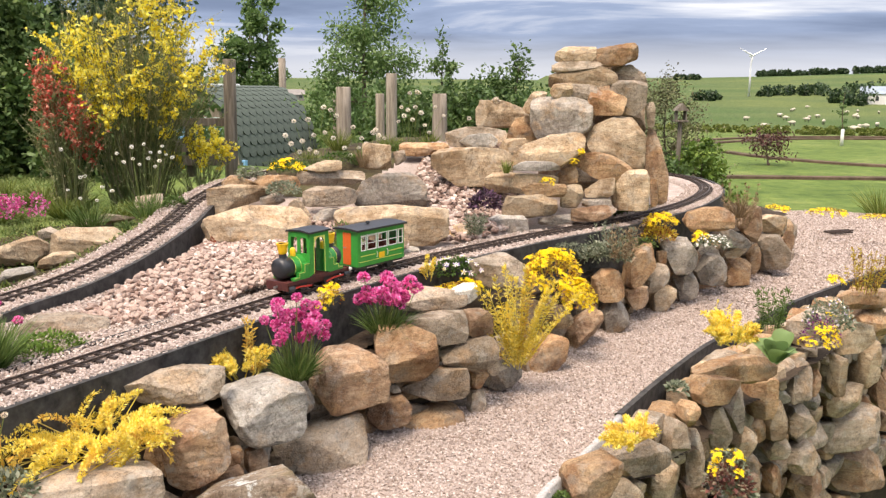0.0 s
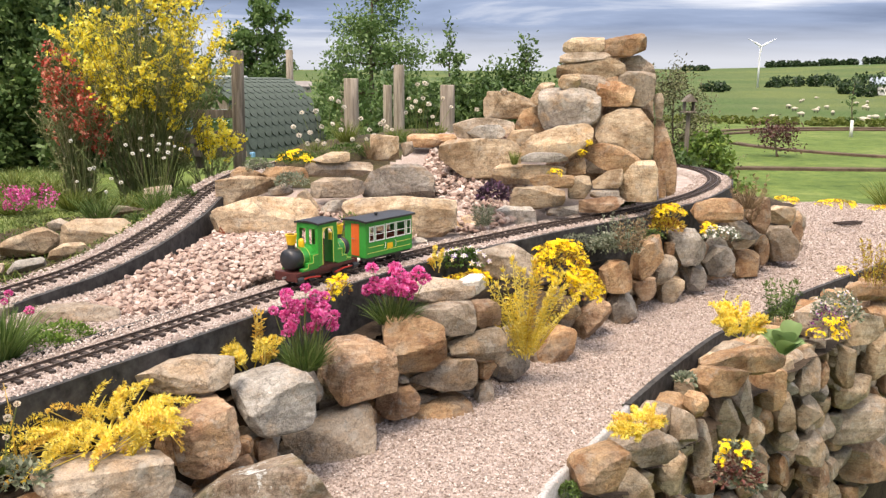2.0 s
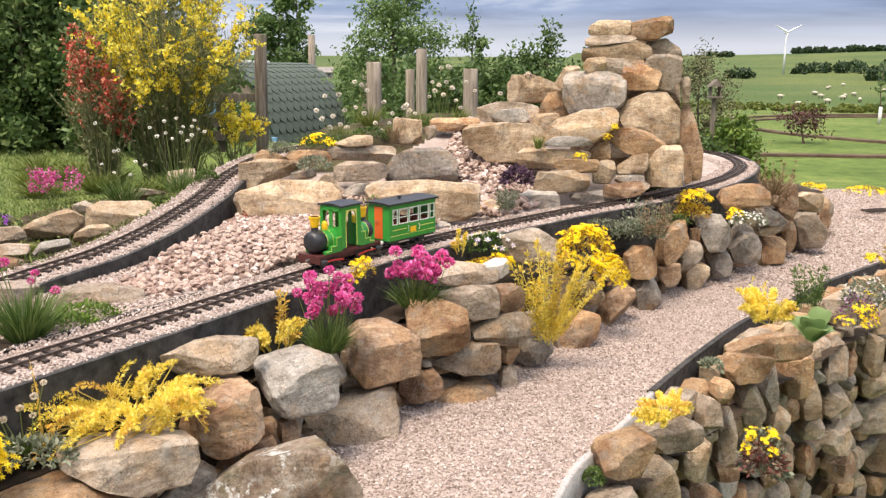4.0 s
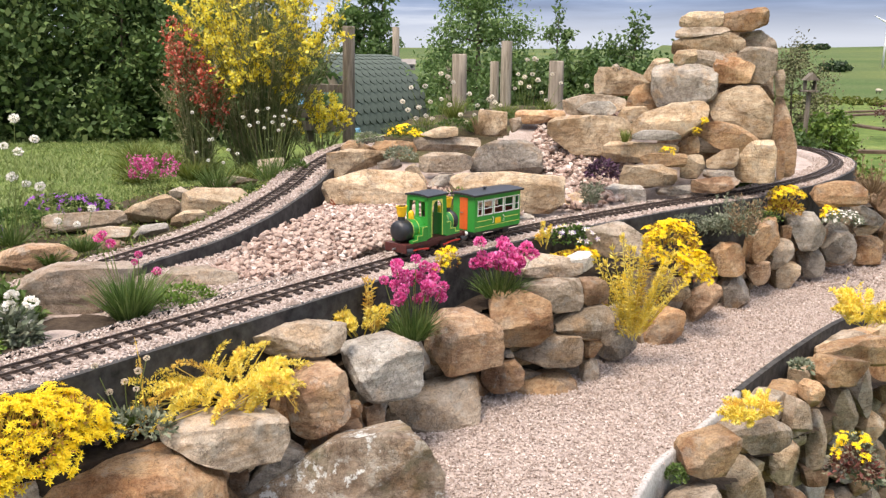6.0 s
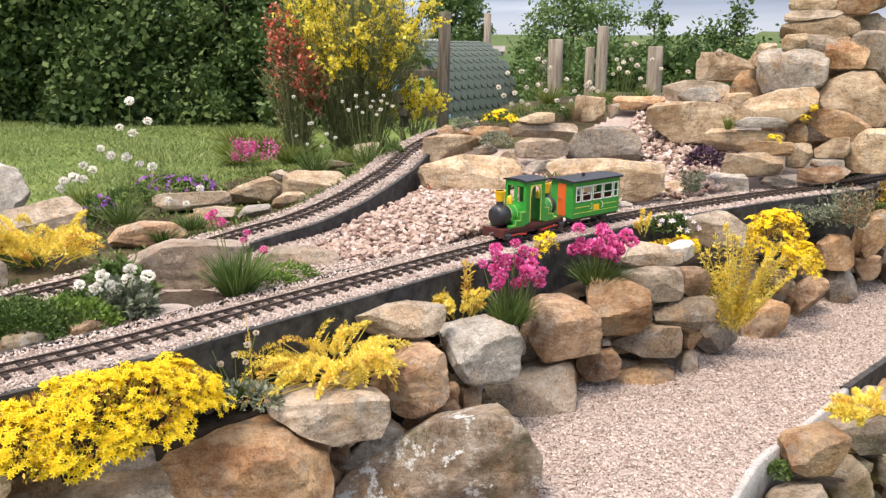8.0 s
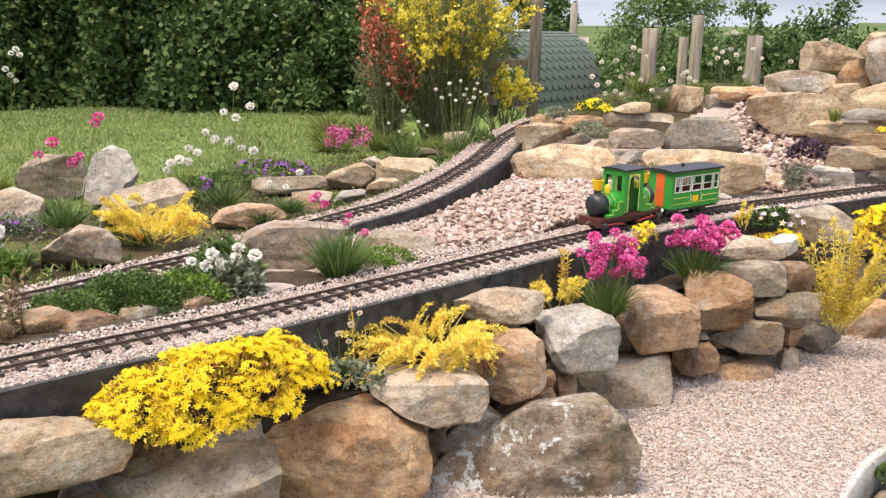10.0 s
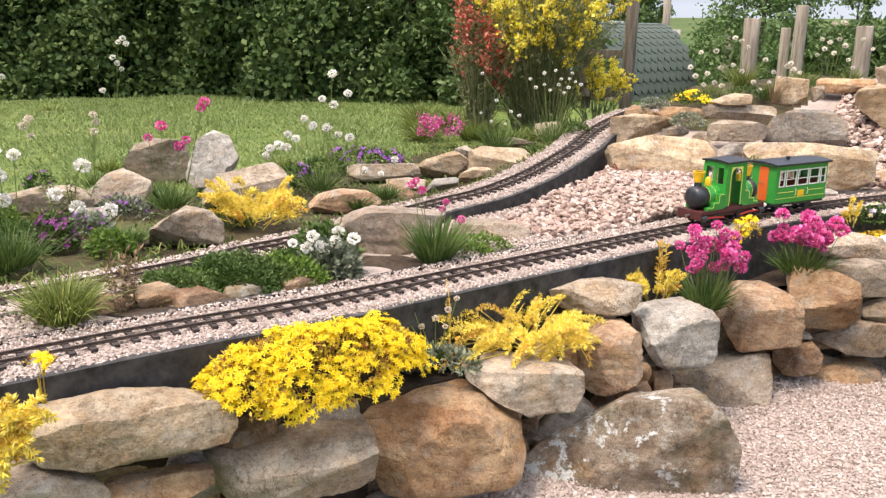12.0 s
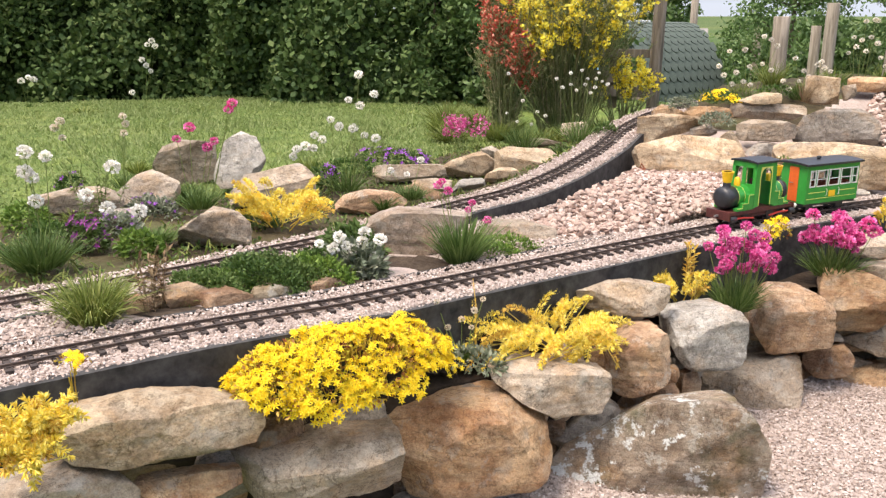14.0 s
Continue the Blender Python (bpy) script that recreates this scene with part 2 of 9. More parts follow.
def wood_material(name, light, dark):
    m, n, l, b = material(name, 0.85, 0.0, 0.2)
    co = n.new("ShaderNodeTexCoord")
    mp = add(n, "ShaderNodeMapping", Scale=(9.0, 9.0, 0.7))
    l.new(co.outputs["Object"], mp.inputs["Vector"])
    t = add(n, "ShaderNodeTexNoise", Scale=6.0, Detail=6.0, Roughness=0.6, Distortion=0.5)
    l.new(mp.outputs["Vector"], t.inputs["Vector"])
    r = ramp(n, [(0.35, dark), (0.65, light)])
    l.new(t.outputs["Fac"], r.inputs["Fac"])
    l.new(r.outputs["Color"], b.inputs["Base Color"])
    h = add(n, "ShaderNodeBump", Strength=0.5, Distance=0.004)
    l.new(t.outputs["Fac"], h.inputs["Height"])
    l.new(h.outputs["Normal"], b.inputs["Normal"])
    return m


GRAVEL = chip_material("pale_pink_gravel", [(0.0, (0.23, 0.175, 0.142)), (0.3, (0.37, 0.292, 0.245)), (0.65, (0.46, 0.375, 0.322)), (1.0, (0.60, 0.525, 0.47))])
ROCKS = chip_material("pink_granite_chippings", [(0.0, (0.17, 0.11, 0.085)), (0.3, (0.34, 0.235, 0.19)), (0.6, (0.43, 0.325, 0.265)), (0.85, (0.48, 0.39, 0.335)), (1.0, (0.62, 0.53, 0.47))])
GRIT = ground_material("fine_pink_grit", [(0.35, (0.31, 0.25, 0.215)), (0.65, (0.44, 0.365, 0.32))], 14.0, 190.0, 0.006)
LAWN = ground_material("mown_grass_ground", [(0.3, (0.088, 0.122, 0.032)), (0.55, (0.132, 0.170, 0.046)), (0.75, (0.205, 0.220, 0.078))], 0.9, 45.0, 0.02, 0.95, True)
SOIL = ground_material("dark_garden_soil", [(0.35, (0.035, 0.025, 0.018)), (0.65, (0.075, 0.055, 0.038))], 8.0, 70.0, 0.01)
BOARD = paint_material("weathered_black_edging_board", (0.050, 0.047, 0.044), 0.8, 0.35, 0.25, 26.0)
RAIL = paint_material("rusty_dark_rail_steel", (0.105, 0.076, 0.060), 0.5, 0.3, 0.5, 90.0, 0.4)
SLEEPER = paint_material("brown_black_sleeper", (0.050, 0.038, 0.032), 0.75, 0.3, 0.3, 120.0)
POSTWOOD = wood_material("weathered_post_wood", (0.38, 0.325, 0.26), (0.20, 0.165, 0.125))
OLDWOOD = wood_material("grey_rotting_wood", (0.235, 0.20, 0.16), (0.10, 0.082, 0.062))
EARTH = wood_material("bark", (0.16, 0.12, 0.085), (0.07, 0.052, 0.036))
GREEN = leaf_material("green_leaves", [(0.0, (0.030, 0.065, 0.014)), (0.5, (0.06, 0.12, 0.022)), (1.0, (0.115, 0.18, 0.036))])


# ---- building helpers ----
def part(name, bm, mat, parent=None, label="", smooth=False):
    me = bpy.data.meshes.new(name)
    bm.to_mesh(me)
    bm.free()
    me.materials.append(mat)
    if smooth:
        me.shade_smooth()
    ob = new(name, me)
    if parent:
        ob.parent = parent
    return tagged(ob, label)


def sheet(name, verts, faces, mat, parent=None, label="", smooth=False):
    me = bpy.data.meshes.new(name)
    me.from_pydata([tuple(map(float, v)) for v in verts], [], [tuple(map(int, f)) for f in faces])
    me.materials.append(mat)
    if smooth:
        me.shade_smooth()
    ob = new(name, me)
    if parent:
        ob.parent = parent
    return tagged(ob, label)


def thing(name, x=0, y=0, z=0, label="", category="", group="", kind="", yaw=0):
    ob = new(name)
    ob.empty_display_size = 0.05
    ob.matrix_basis = pose(x, y, z, 0, 0, yaw)
    return tagged(ob, label, category, group, kind)


def spline(points, step=0.03):
    """Points at even steps along a smooth line through the given ones."""
    p = np.array(points, float)
    p = np.vstack([2 * p[0] - p[1], p, 2 * p[-1] - p[-2]])
    out = []
    for i in range(1, len(p) - 2):
        for u in np.linspace(0, 1, 24, endpoint=False):
            a, b, c, d = p[i - 1], p[i], p[i + 1], p[i + 2]
            out.append(0.5 * (2 * b + (c - a) * u + (2 * a - 5 * b + 4 * c - d) * u * u + (3 * b - a - 3 * c + d) * u ** 3))
    out.append(p[-2])
    out = np.array(out)
    s = np.concatenate([[0], np.cumsum(np.linalg.norm(np.diff(out, axis=0), axis=1))])
    at = np.linspace(0, s[-1], max(2, int(s[-1] / step)))
    return np.stack([np.interp(at, s, out[:, k]) for k in range(out.shape[1])], 1)


def sideways(line):
    """Unit vectors to the right of a line, seen from above."""
    d = np.gradient(line[:, :2], axis=0)
    d /= np.linalg.norm(d, axis=1)[:, None]
    return np.stack([d[:, 1], -d[:, 0]], 1)


def ribbon(name, line, profile, mat, parent=None, label="", smooth=False):
    """A closed profile of (side, up) swept along a line of x, y, z."""
    n, k = sideways(line), len(profile)
    verts = [(p[0] + r[0] * s, p[1] + r[1] * s, p[2] + u) for p, r in zip(line, n) for s, u in profile]
    faces = [(i * k + j, i * k + (j + 1) % k, (i + 1) * k + (j + 1) % k, (i + 1) * k + j) for i in range(len(line) - 1) for j in range(k)]
    faces += [tuple(range(k))[::-1], tuple((len(line) - 1) * k + j for j in range(k))]
    return sheet(name, verts, faces, mat, parent, label, smooth)


def inside(poly, x, y):
    """Which points lie in a polygon."""
    hit = np.zeros(np.shape(x), bool)
    for (ax, ay), (bx, by) in zip(poly, poly[1:] + poly[:1]):
        cross = (ay > y) != (by > y)
        with np.errstate(divide="ignore", invalid="ignore"):
            hit ^= cross & (x < (bx - ax) * (y - ay) / (by - ay + 1e-12) + ax)
    return hit


def box_bm(bm, x0, y0, z0, x1, y1, z1, bevel=0.0):
    m = Matrix.LocRotScale(((x0 + x1) / 2, (y0 + y1) / 2, (z0 + z1) / 2), None, (abs(x1 - x0), abs(y1 - y0), abs(z1 - z0)))
    made = bmesh.ops.create_cube(bm, size=1, matrix=m)
    if bevel:
        edges = list({e for v in made["verts"] for e in v.link_edges})
        bmesh.ops.bevel(bm, geom=edges, offset=bevel, segments=2, affect="EDGES", profile=0.6)
    return bm


def tube_bm(bm, rings, sides=10, cap=True):
    """Rings of (x, y, z, radius) joined into a tube that goes upwards or along its way."""
    loops = []
    pts = [Vector(r[:3]) for r in rings]
    for i, r in enumerate(rings):
        d = (pts[min(i + 1, len(pts) - 1)] - pts[max(i - 1, 0)])
        d = d.normalized() if d.length > 1e-9 else Vector((0, 0, 1))
        a = d.orthogonal().normalized() if abs(d.z) < 0.95 else Vector((1, 0, 0)).cross(d).normalized()
        b = d.cross(a)
        loops.append([bm.verts.new(pts[i] + (a * math.cos(q) + b * math.sin(q)) * r[3]) for q in (2 * math.pi * k / sides for k in range(sides))])
    for u, v in zip(loops, loops[1:]):
        for k in range(sides):
            bm.faces.new((u[k], u[(k + 1) % sides], v[(k + 1) % sides], v[k]))
    if cap:
        bm.faces.new(loops[0][::-1])
        bm.faces.new(loops[-1])
    return bm


def cube_grid(n):
    """A cube of -1 to 1 cut into n by n faces a side, as vertices and faces."""
    verts, faces, seen = [], [], {}

    def at(p):
        key = tuple(int(round(c * n)) for c in p)
        if key not in seen:
            seen[key] = len(verts)
            verts.append(p)
        return seen[key]

    for axis in range(3):
        for sign in (-1, 1):
            for i in range(n):
                for j in range(n):
                    quad = []
                    for a, b in ((i, j), (i + 1, j), (i + 1, j + 1), (i, j + 1)):
                        p = [0.0, 0.0, 0.0]
                        p[axis], p[(axis + 1) % 3], p[(axis + 2) % 3] = sign, 2 * a / n - 1, 2 * b / n - 1
                        quad.append(at(tuple(p)))
                    faces.append(quad if sign > 0 else quad[::-1])
    return np.array(verts), faces


CUBES = {n: cube_grid(n) for n in (2, 6, 12, 18, 30)}


def rock_form(w, d, h, seed, v, cuts=()):
    """A worn block with broken corners: each cut is an angle in the face, in degrees, and how much of the half size is left there, in percent."""
    rng = np.random.default_rng(seed)
    ball = v / np.linalg.norm(v, axis=1)[:, None]
    p = v * ((np.abs(v) ** 11.0).sum(1) ** (-1 / 11))[:, None]
    if not cuts:
        p[:, 0] += p[:, 2] * rng.uniform(-0.15, 0.15)
        cuts = [(rng.uniform(-180, 180), rng.uniform(62, 108)) for _ in range(6)]
    for _ in range(2):
        for angle, left in cuts:
            q = np.array([math.cos(radians(angle)), 0.14, math.sin(radians(angle))])
            q /= np.linalg.norm(q)
            p = p - np.maximum(p @ q - left / 100, 0)[:, None] * q
    for k in range(7):
        q = np.array([rng.normal() * 0.85, -1.0, rng.normal() * 0.7 + 0.35]) if k < 4 else np.array([rng.normal(), -0.35, rng.normal() + 0.4])
        q /= np.linalg.norm(q)
        over_by = np.maximum(p @ q - (p @ q).max() + (rng.uniform(0.16, 0.50) if k < 4 else rng.uniform(0.05, 0.20)), 0)
        p = p - over_by[:, None] * q
    return p * np.array([w, d, h]) / 2, ball


def rock(name, x, y, z, w, d, h, yaw, tone, seed, parent=None, n=12, cuts=()):
    v, faces = CUBES[n]
    p, ball = rock_form(w, d, h, seed, v, cuts)
    size = (w * d * h) ** (1 / 3)
    off = np.random.default_rng(seed + 900).uniform(0, 50, 3)
    bed = Vector((2.2, 2.2, 9.0))
    for i in range(len(p)):
        s = Vector(p[i] / size)
        o = Vector(off)
        a, b, c = noise.noise(s * 2.0 + o), noise.noise(s * 5.5 + o), noise.noise(s * 15.0 + o)
        e = noise.noise(s * bed + o)
        p[i] += ball[i] * size * (0.012 * a + 0.026 * (0.3 - abs(b)) + 0.010 * c + 0.012 * e)
    ob = sheet(name, p, faces, STONE[tone], parent, "", True)
    ob.data.set_sharp_from_angle(angle=0.27)
    ob.matrix_basis = pose(x, y, z, 0, 0, yaw)
    return ob


# ---- the ground ----
WALL = [(-2.1, -0.45), (-1.78, 0.2), (-1.40, 0.83), (-1.17, 1.18), (-0.83, 1.62), (-0.62, 1.98), (-0.40, 2.37), (-0.19, 2.63), (0.06, 2.80), (0.34, 3.2), (0.73, 3.78), (1.18, 4.3), (1.7, 4.78), (2.25, 5.35), (2.55, 5.8), (2.55, 6.3), (2.3, 6.9), (1.7, 7.3), (0.9, 7.4)]
EDGE = [(-0.40, 0.88), (0.035, 1.63), (0.26, 2.19), (0.36, 2.36), (0.54, 2.66), (0.62, 2.81), (0.87, 3.19), (1.21, 3.66), (1.52, 3.98), (1.93, 4.44), (2.45, 4.92), (2.82, 5.25), (3.9, 6.1), (5.2, 6.7)]
LOW = [(-0.29, 0.87), (0.09, 1.575), (0.25, 1.98), (0.42, 2.27), (0.68, 2.65), (1.22, 3.32), (1.9, 4.02), (2.85, 4.95), (3.9, 6.0), (5.2, 6.6)]
NEAR = spline([(-2.45, -0.5, 0.685), (-1.98, 0.35, 0.685), (-1.62, 0.95, 0.685), (-1.434, 1.255, 0.686), (-1.24, 1.535, 0.687), (-1.09, 1.79, 0.688), (-0.89, 2.13, 0.69), (-0.665, 2.525, 0.691), (-0.375, 2.99, 0.693), (-0.09, 3.355, 0.696), (0.154, 3.615, 0.699), (0.434, 3.90, 0.703), (0.745, 4.175, 0.707), (1.04, 4.46, 0.711), (1.50, 5.05, 0.72), (1.80, 5.70, 0.73), (1.80, 6.35, 0.74), (1.4, 6.8, 0.74), (0.75, 6.95, 0.74)])
FAR = spline([(-2.9, -0.35, 0.68), (-2.4, 0.45, 0.68), (-2.0, 1.15, 0.68), (-1.76, 1.63, 0.6825), (-1.69, 1.86, 0.684), (-1.61, 2.06, 0.686), (-1.42, 2.61, 0.709), (-1.33, 2.82, 0.721), (-1.265, 3.1, 0.741), (-1.234, 3.38, 0.764), (-1.21, 3.68, 0.794), (-1.19, 4.05, 0.845), (-1.05, 4.5, 0.905), (-0.6, 5.1, 0.95)])


def smooth(a, b, v):
    u = np.clip((v - a) / (b - a), 0, 1)
    return u * u * (3 - 2 * u)


def ground_height(x, y):
    x, y = np.asarray(x, float), np.asarray(y, float)
    n = np.array(sideways(np.array(WALL)))
    bed = [(a - 0.16 * r[0], b - 0.16 * r[1]) for (a, b), r in zip(WALL, n)] + [(-0.5, 7.0), (-1.4, 9.0), (-30, 30), (-60, -60), (-3, -3)]
    nl = NEAR[::10]
    shelf = [(p[0], p[1]) for p in nl] + [(-0.5, 7.0), (-1.4, 9.0), (-30, 30), (-60, -60), (-3, -3)]
    path = [(a - 0.03, b + 0.03) for a, b in EDGE] + [(7, 7.0), (4000, 400), (4000, 4000), (-4000, 4000), (-3, 3), (-2.5, -0.6)]
    far = np.hypot(x, y)
    down = -0.40 - 1.3 * smooth(0.4, 3.0, x)
    right = 0.225 - 4.6 * smooth(22, 110, far) + 19 * smooth(230, 900, far) + 10 * smooth(700, 2500, far)
    right = right + 6 * smooth(250, 800, far) * np.sin(x / 170 + 1.2) * np.cos(y / 240)
    left = 0.635 - 1.3 * smooth(8.2, 15, far) - 3.0 * smooth(20, 100, far) + 14 * smooth(230, 900, far)
    turn = smooth(-2.5, 0.5, x - 0.12 * (y - 7))
    back = left * (1 - turn) + right * turn
    h = np.where(inside(path, x, y), np.where(far > 9, back, right), down)
    h = np.where(inside(bed, x, y), np.where(y > 7.4, back, np.where(inside(shelf, x, y), np.minimum(left, 0.64), 0.45)), h)
    return np.where((y > 7.4) & (x < 30) & ~inside(bed, x, y), back, h)


def steps(lo, hi, fine, grow, end):
    mids = np.arange(lo, hi + fine / 2, fine)
    out, s = [], fine
    v = hi
    while v < end:
        s *= grow
        v += s
        out.append(v)
    out = np.array(out)
    return np.concatenate([lo - (out[::-1] - hi), mids, out])


gx, gy = steps(-3.2, 4.2, 0.055, 1.16, 3600), steps(-0.8, 7.6, 0.055, 1.16, 3600)
GX, GY = np.meshgrid(gx, gy)
GZ = ground_height(GX, GY)
cols = len(gx)
gverts = np.stack([GX.ravel(), GY.ravel(), GZ.ravel()], 1)
gfaces = [(r * cols + c, r * cols + c + 1, (r + 1) * cols + c + 1, (r + 1) * cols + c) for r in range(len(gy) - 1) for c in range(cols - 1)]
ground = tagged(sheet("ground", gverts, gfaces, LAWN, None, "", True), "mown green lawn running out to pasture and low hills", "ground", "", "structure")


def mound(x, y):
    x, y = np.asarray(x, float), np.asarray(y, float)
    front = 3.78 + 0.10 * smooth(-0.9, 0.1, x) + 0.45 * smooth(0.1, 0.7, x) + 0.6 * smooth(0.9, 1.8, x)
    return 0.672 + 0.36 * np.clip(y - front, 0, 0.95) * smooth(1.4, 0.9, x) + 0.03 * smooth(3.5, 6, y)


def patch(name, poly, height, step, mat, label, category, parent=None):
    """A sheet over the grid cells whose centres lie in a polygon."""
    px, py = [p[0] for p in poly], [p[1] for p in poly]
    xs, ys = np.arange(min(px), max(px) + step, step), np.arange(min(py), max(py) + step, step)
    X, Y = np.meshgrid(xs, ys)
    Z = height(X, Y)
    keep = inside(poly, X[:-1, :-1] + step / 2, Y[:-1, :-1] + step / 2)
    c = len(xs)
    faces = [(r * c + k, r * c + k + 1, (r + 1) * c + k + 1, (r + 1) * c + k) for r, k in zip(*np.nonzero(keep))]
    return tagged(sheet(name, np.stack([X.ravel(), Y.ravel(), Z.ravel()], 1), faces, mat, parent, "", True), label, category, "", "structure")


nr, fr = sideways(NEAR), sideways(FAR)
near_left = [(p[0] - 0.10 * r[0], p[1] - 0.10 * r[1]) for p, r in zip(NEAR[::6], nr[::6])]
far_right = [(p[0] + 0.10 * r[0], p[1] + 0.10 * r[1]) for p, r in zip(FAR[::6], fr[::6])]
BED = near_left + [(-0.3, 6.9)] + far_right[::-1]
patch("rockery_bed", [p for p in near_left if p[1] < 6.3] + [(1.3, 5.4), (0.6, 4.9), (-0.2, 4.75), (-0.5, 4.2)] + [p for p in far_right[::-1] if p[1] < 4.3], mound, 0.03, GRIT, "pink grit bed between the two miniature tracks", "gravel bed")

patch("soil_strip", [(p[0] - 0.13 * r[0], p[1] - 0.13 * r[1]) for p, r in zip(NEAR[::6], nr[::6]) if 1.22 < p[1] < 2.12] + [(p[0] + 0.13 * r[0], p[1] + 0.13 * r[1]) for p, r in zip(FAR[::6], fr[::6]) if 1.22 < p[1] < 2.05][::-1], lambda x, y: 0.674 + 0.006 * np.sin(x * 21) * np.cos(y * 17), 0.02, SOIL, "dark planted soil strip between the two tracks", "flower bed")
tagged(ribbon("edging_board", NEAR[[i for i in range(len(NEAR)) if 0.0 < NEAR[i][1] < 2.45]], [(-0.146, -0.1), (-0.131, -0.1), (-0.131, -0.006), (-0.146, -0.006)], BOARD), "low black edging board between the grit and the planted strip", "edging board", "", "structure")

BEDSIDE = [(p[0] - 0.10 * r[0], p[1] - 0.10 * r[1]) for p, r in zip(FAR[::6], fr[::6])]
BORDER_SOIL = ground_material("weedy_border_soil", [(0.36, (0.045, 0.034, 0.022)), (0.54, (0.075, 0.060, 0.032)), (0.72, (0.10, 0.105, 0.04))], 5.0, 60.0, 0.015)


def far_gap(x, y):
    """How far places lie from the rear track."""
    x, y = np.asarray(x, float), np.asarray(y, float)
    return np.sqrt(((x[..., None] - FAR[::6, 0]) ** 2 + (y[..., None] - FAR[::6, 1]) ** 2).min(-1))


BORDER = BEDSIDE + [(-0.9, 5.6), (-2.1, 4.4), (-2.3, 3.2), (-2.55, 2.3), (-3.2, 1.4), (-4.2, 0.2)]
patch("flower_border", BORDER, lambda x, y: 0.650 + 0.16 * smooth(2.7, 4.3, y) * smooth(0.42, 0.12, far_gap(x, y)) + 0.008 * np.sin(x * 9) * np.cos(y * 8), 0.04, BORDER_SOIL, "dark soil of the flower border beside the lawn", "flower bed")

patch("rockery_back", [(1.3, 5.4), (1.5, 6.2), (1.2, 6.6), (-0.3, 6.8), (-0.9, 5.2), (-0.95, 4.4), (-0.5, 4.15), (-0.2, 4.7), (0.6, 4.85)], lambda x, y: mound(x, y) - 0.05, 0.04, BORDER_SOIL, "weedy soil behind the rockery stones", "flower bed")
PATHWAY = [(a - 0.08, b + 0.06) for a, b in WALL[3:]] + [(1.2, 7.9), (3.6, 8.0), (5.4, 7.2)] + [(a - 0.012, b + 0.010) if b > 2.7 else (a, b) for a, b in EDGE[::-1][1:]]
patch("gravel_path", PATHWAY, lambda x, y: 0.247 + 0.006 * np.sin(x * 5 + 1) * np.sin(y * 4), 0.025, GRIT, "pale pink gravel path between two dry stone walls", "path")
wr = sideways(np.array(WALL))
LEDGE = [(p[0] - 0.13 * r[0], p[1] - 0.13 * r[1]) for p, r in zip(WALL[:16], wr[:16])] + [(p[0] + 0.10 * r[0], p[1] + 0.10 * r[1]) for p, r in zip(NEAR[::8], nr[::8])][::-1]
patch("planting_ledge", LEDGE, lambda x, y: 0.525 + 0.015 * np.sin(x * 13) * np.sin(y * 11), 0.025, SOIL, "dark soil ledge on top of the retaining wall", "flower bed")


def railway(name, line, label, board_side, board_low):
    """Bed, boards, rails and sleepers of a narrow track along a line at rail foot height."""
    bed = tagged(ribbon("track_bed", line, [(-0.13, -0.016), (-0.06, -0.004), (0.06, -0.004), (0.0985, -0.008), (0.0985, -0.2), (-0.13, -0.2)], GRIT, None, "", True), "strip of pale pink grit under the " + label, "track bed", "", "structure")
    s = board_side
    tagged(ribbon("edging_board", line, [(s * 0.100, -board_low), (s * 0.122, -board_low), (s * 0.122, -0.003), (s * 0.100, -0.003)][::int(s)], BOARD), "black weathered edging board along the grit track bed", "edging board", "", "structure")
    track = thing(name, 0, 0, 0, "miniature railway track with brown-black sleepers, " + label, "railway track", "", "structure")
    for side in (-0.0225, 0.0225):
        prof = [(side - 0.0034, 0.004), (side + 0.0034, 0.004), (side + 0.0034, 0.0054), (side + 0.0011, 0.0058), (side + 0.0011, 0.0085), (side + 0.0021, 0.0091), (side + 0.0021, 0.0112), (side - 0.0021, 0.0112), (side - 0.0021, 0.0091), (side - 0.0011, 0.0085), (side - 0.0011, 0.0058), (side - 0.0034, 0.0054)]
        ribbon("rail", line, prof, RAIL, track)
    bm = bmesh.new()
    box_bm(bm, -0.0068, -0.045, -0.010, 0.0068, 0.045, 0.0042, 0.0015)
    for side in (-0.0225, 0.0225):
        for q in (-0.0065, 0.0065):
            box_bm(bm, -0.004, side + q - 0.0018, 0.0042, 0.004, side + q + 0.0018, 0.0068)
    me = bpy.data.meshes.new("sleeper")
    bm.to_mesh(me)
    bm.free()
    me.materials.append(SLEEPER)
    gap = max(0.042, np.linalg.norm(np.diff(line, axis=0), axis=1).sum() / 295)
    run = np.concatenate([[0], np.cumsum(np.linalg.norm(np.diff(line, axis=0), axis=1))])
    rng = np.random.default_rng(3)
    for s_at in np.arange(0.02, run[-1] - 0.02, gap):
        p = [np.interp(s_at, run, line[:, k]) for k in range(3)]
        q = [np.interp(s_at + 0.01, run, line[:, k]) for k in range(3)]
        ob = new("sleeper", me)
        ob.parent = track
        ob.matrix_basis = pose(*p, 0, -math.degrees(math.atan2(q[2] - p[2], 0.01)), math.degrees(math.atan2(q[1] - p[1], q[0] - p[0])) + rng.uniform(-2, 2))
    return track


railway("front_track", NEAR, "curving along the top of the retaining wall", 1, 0.24)
railway("rear_track", FAR, "climbing past the lawn to the rockery", 1, 0.16)

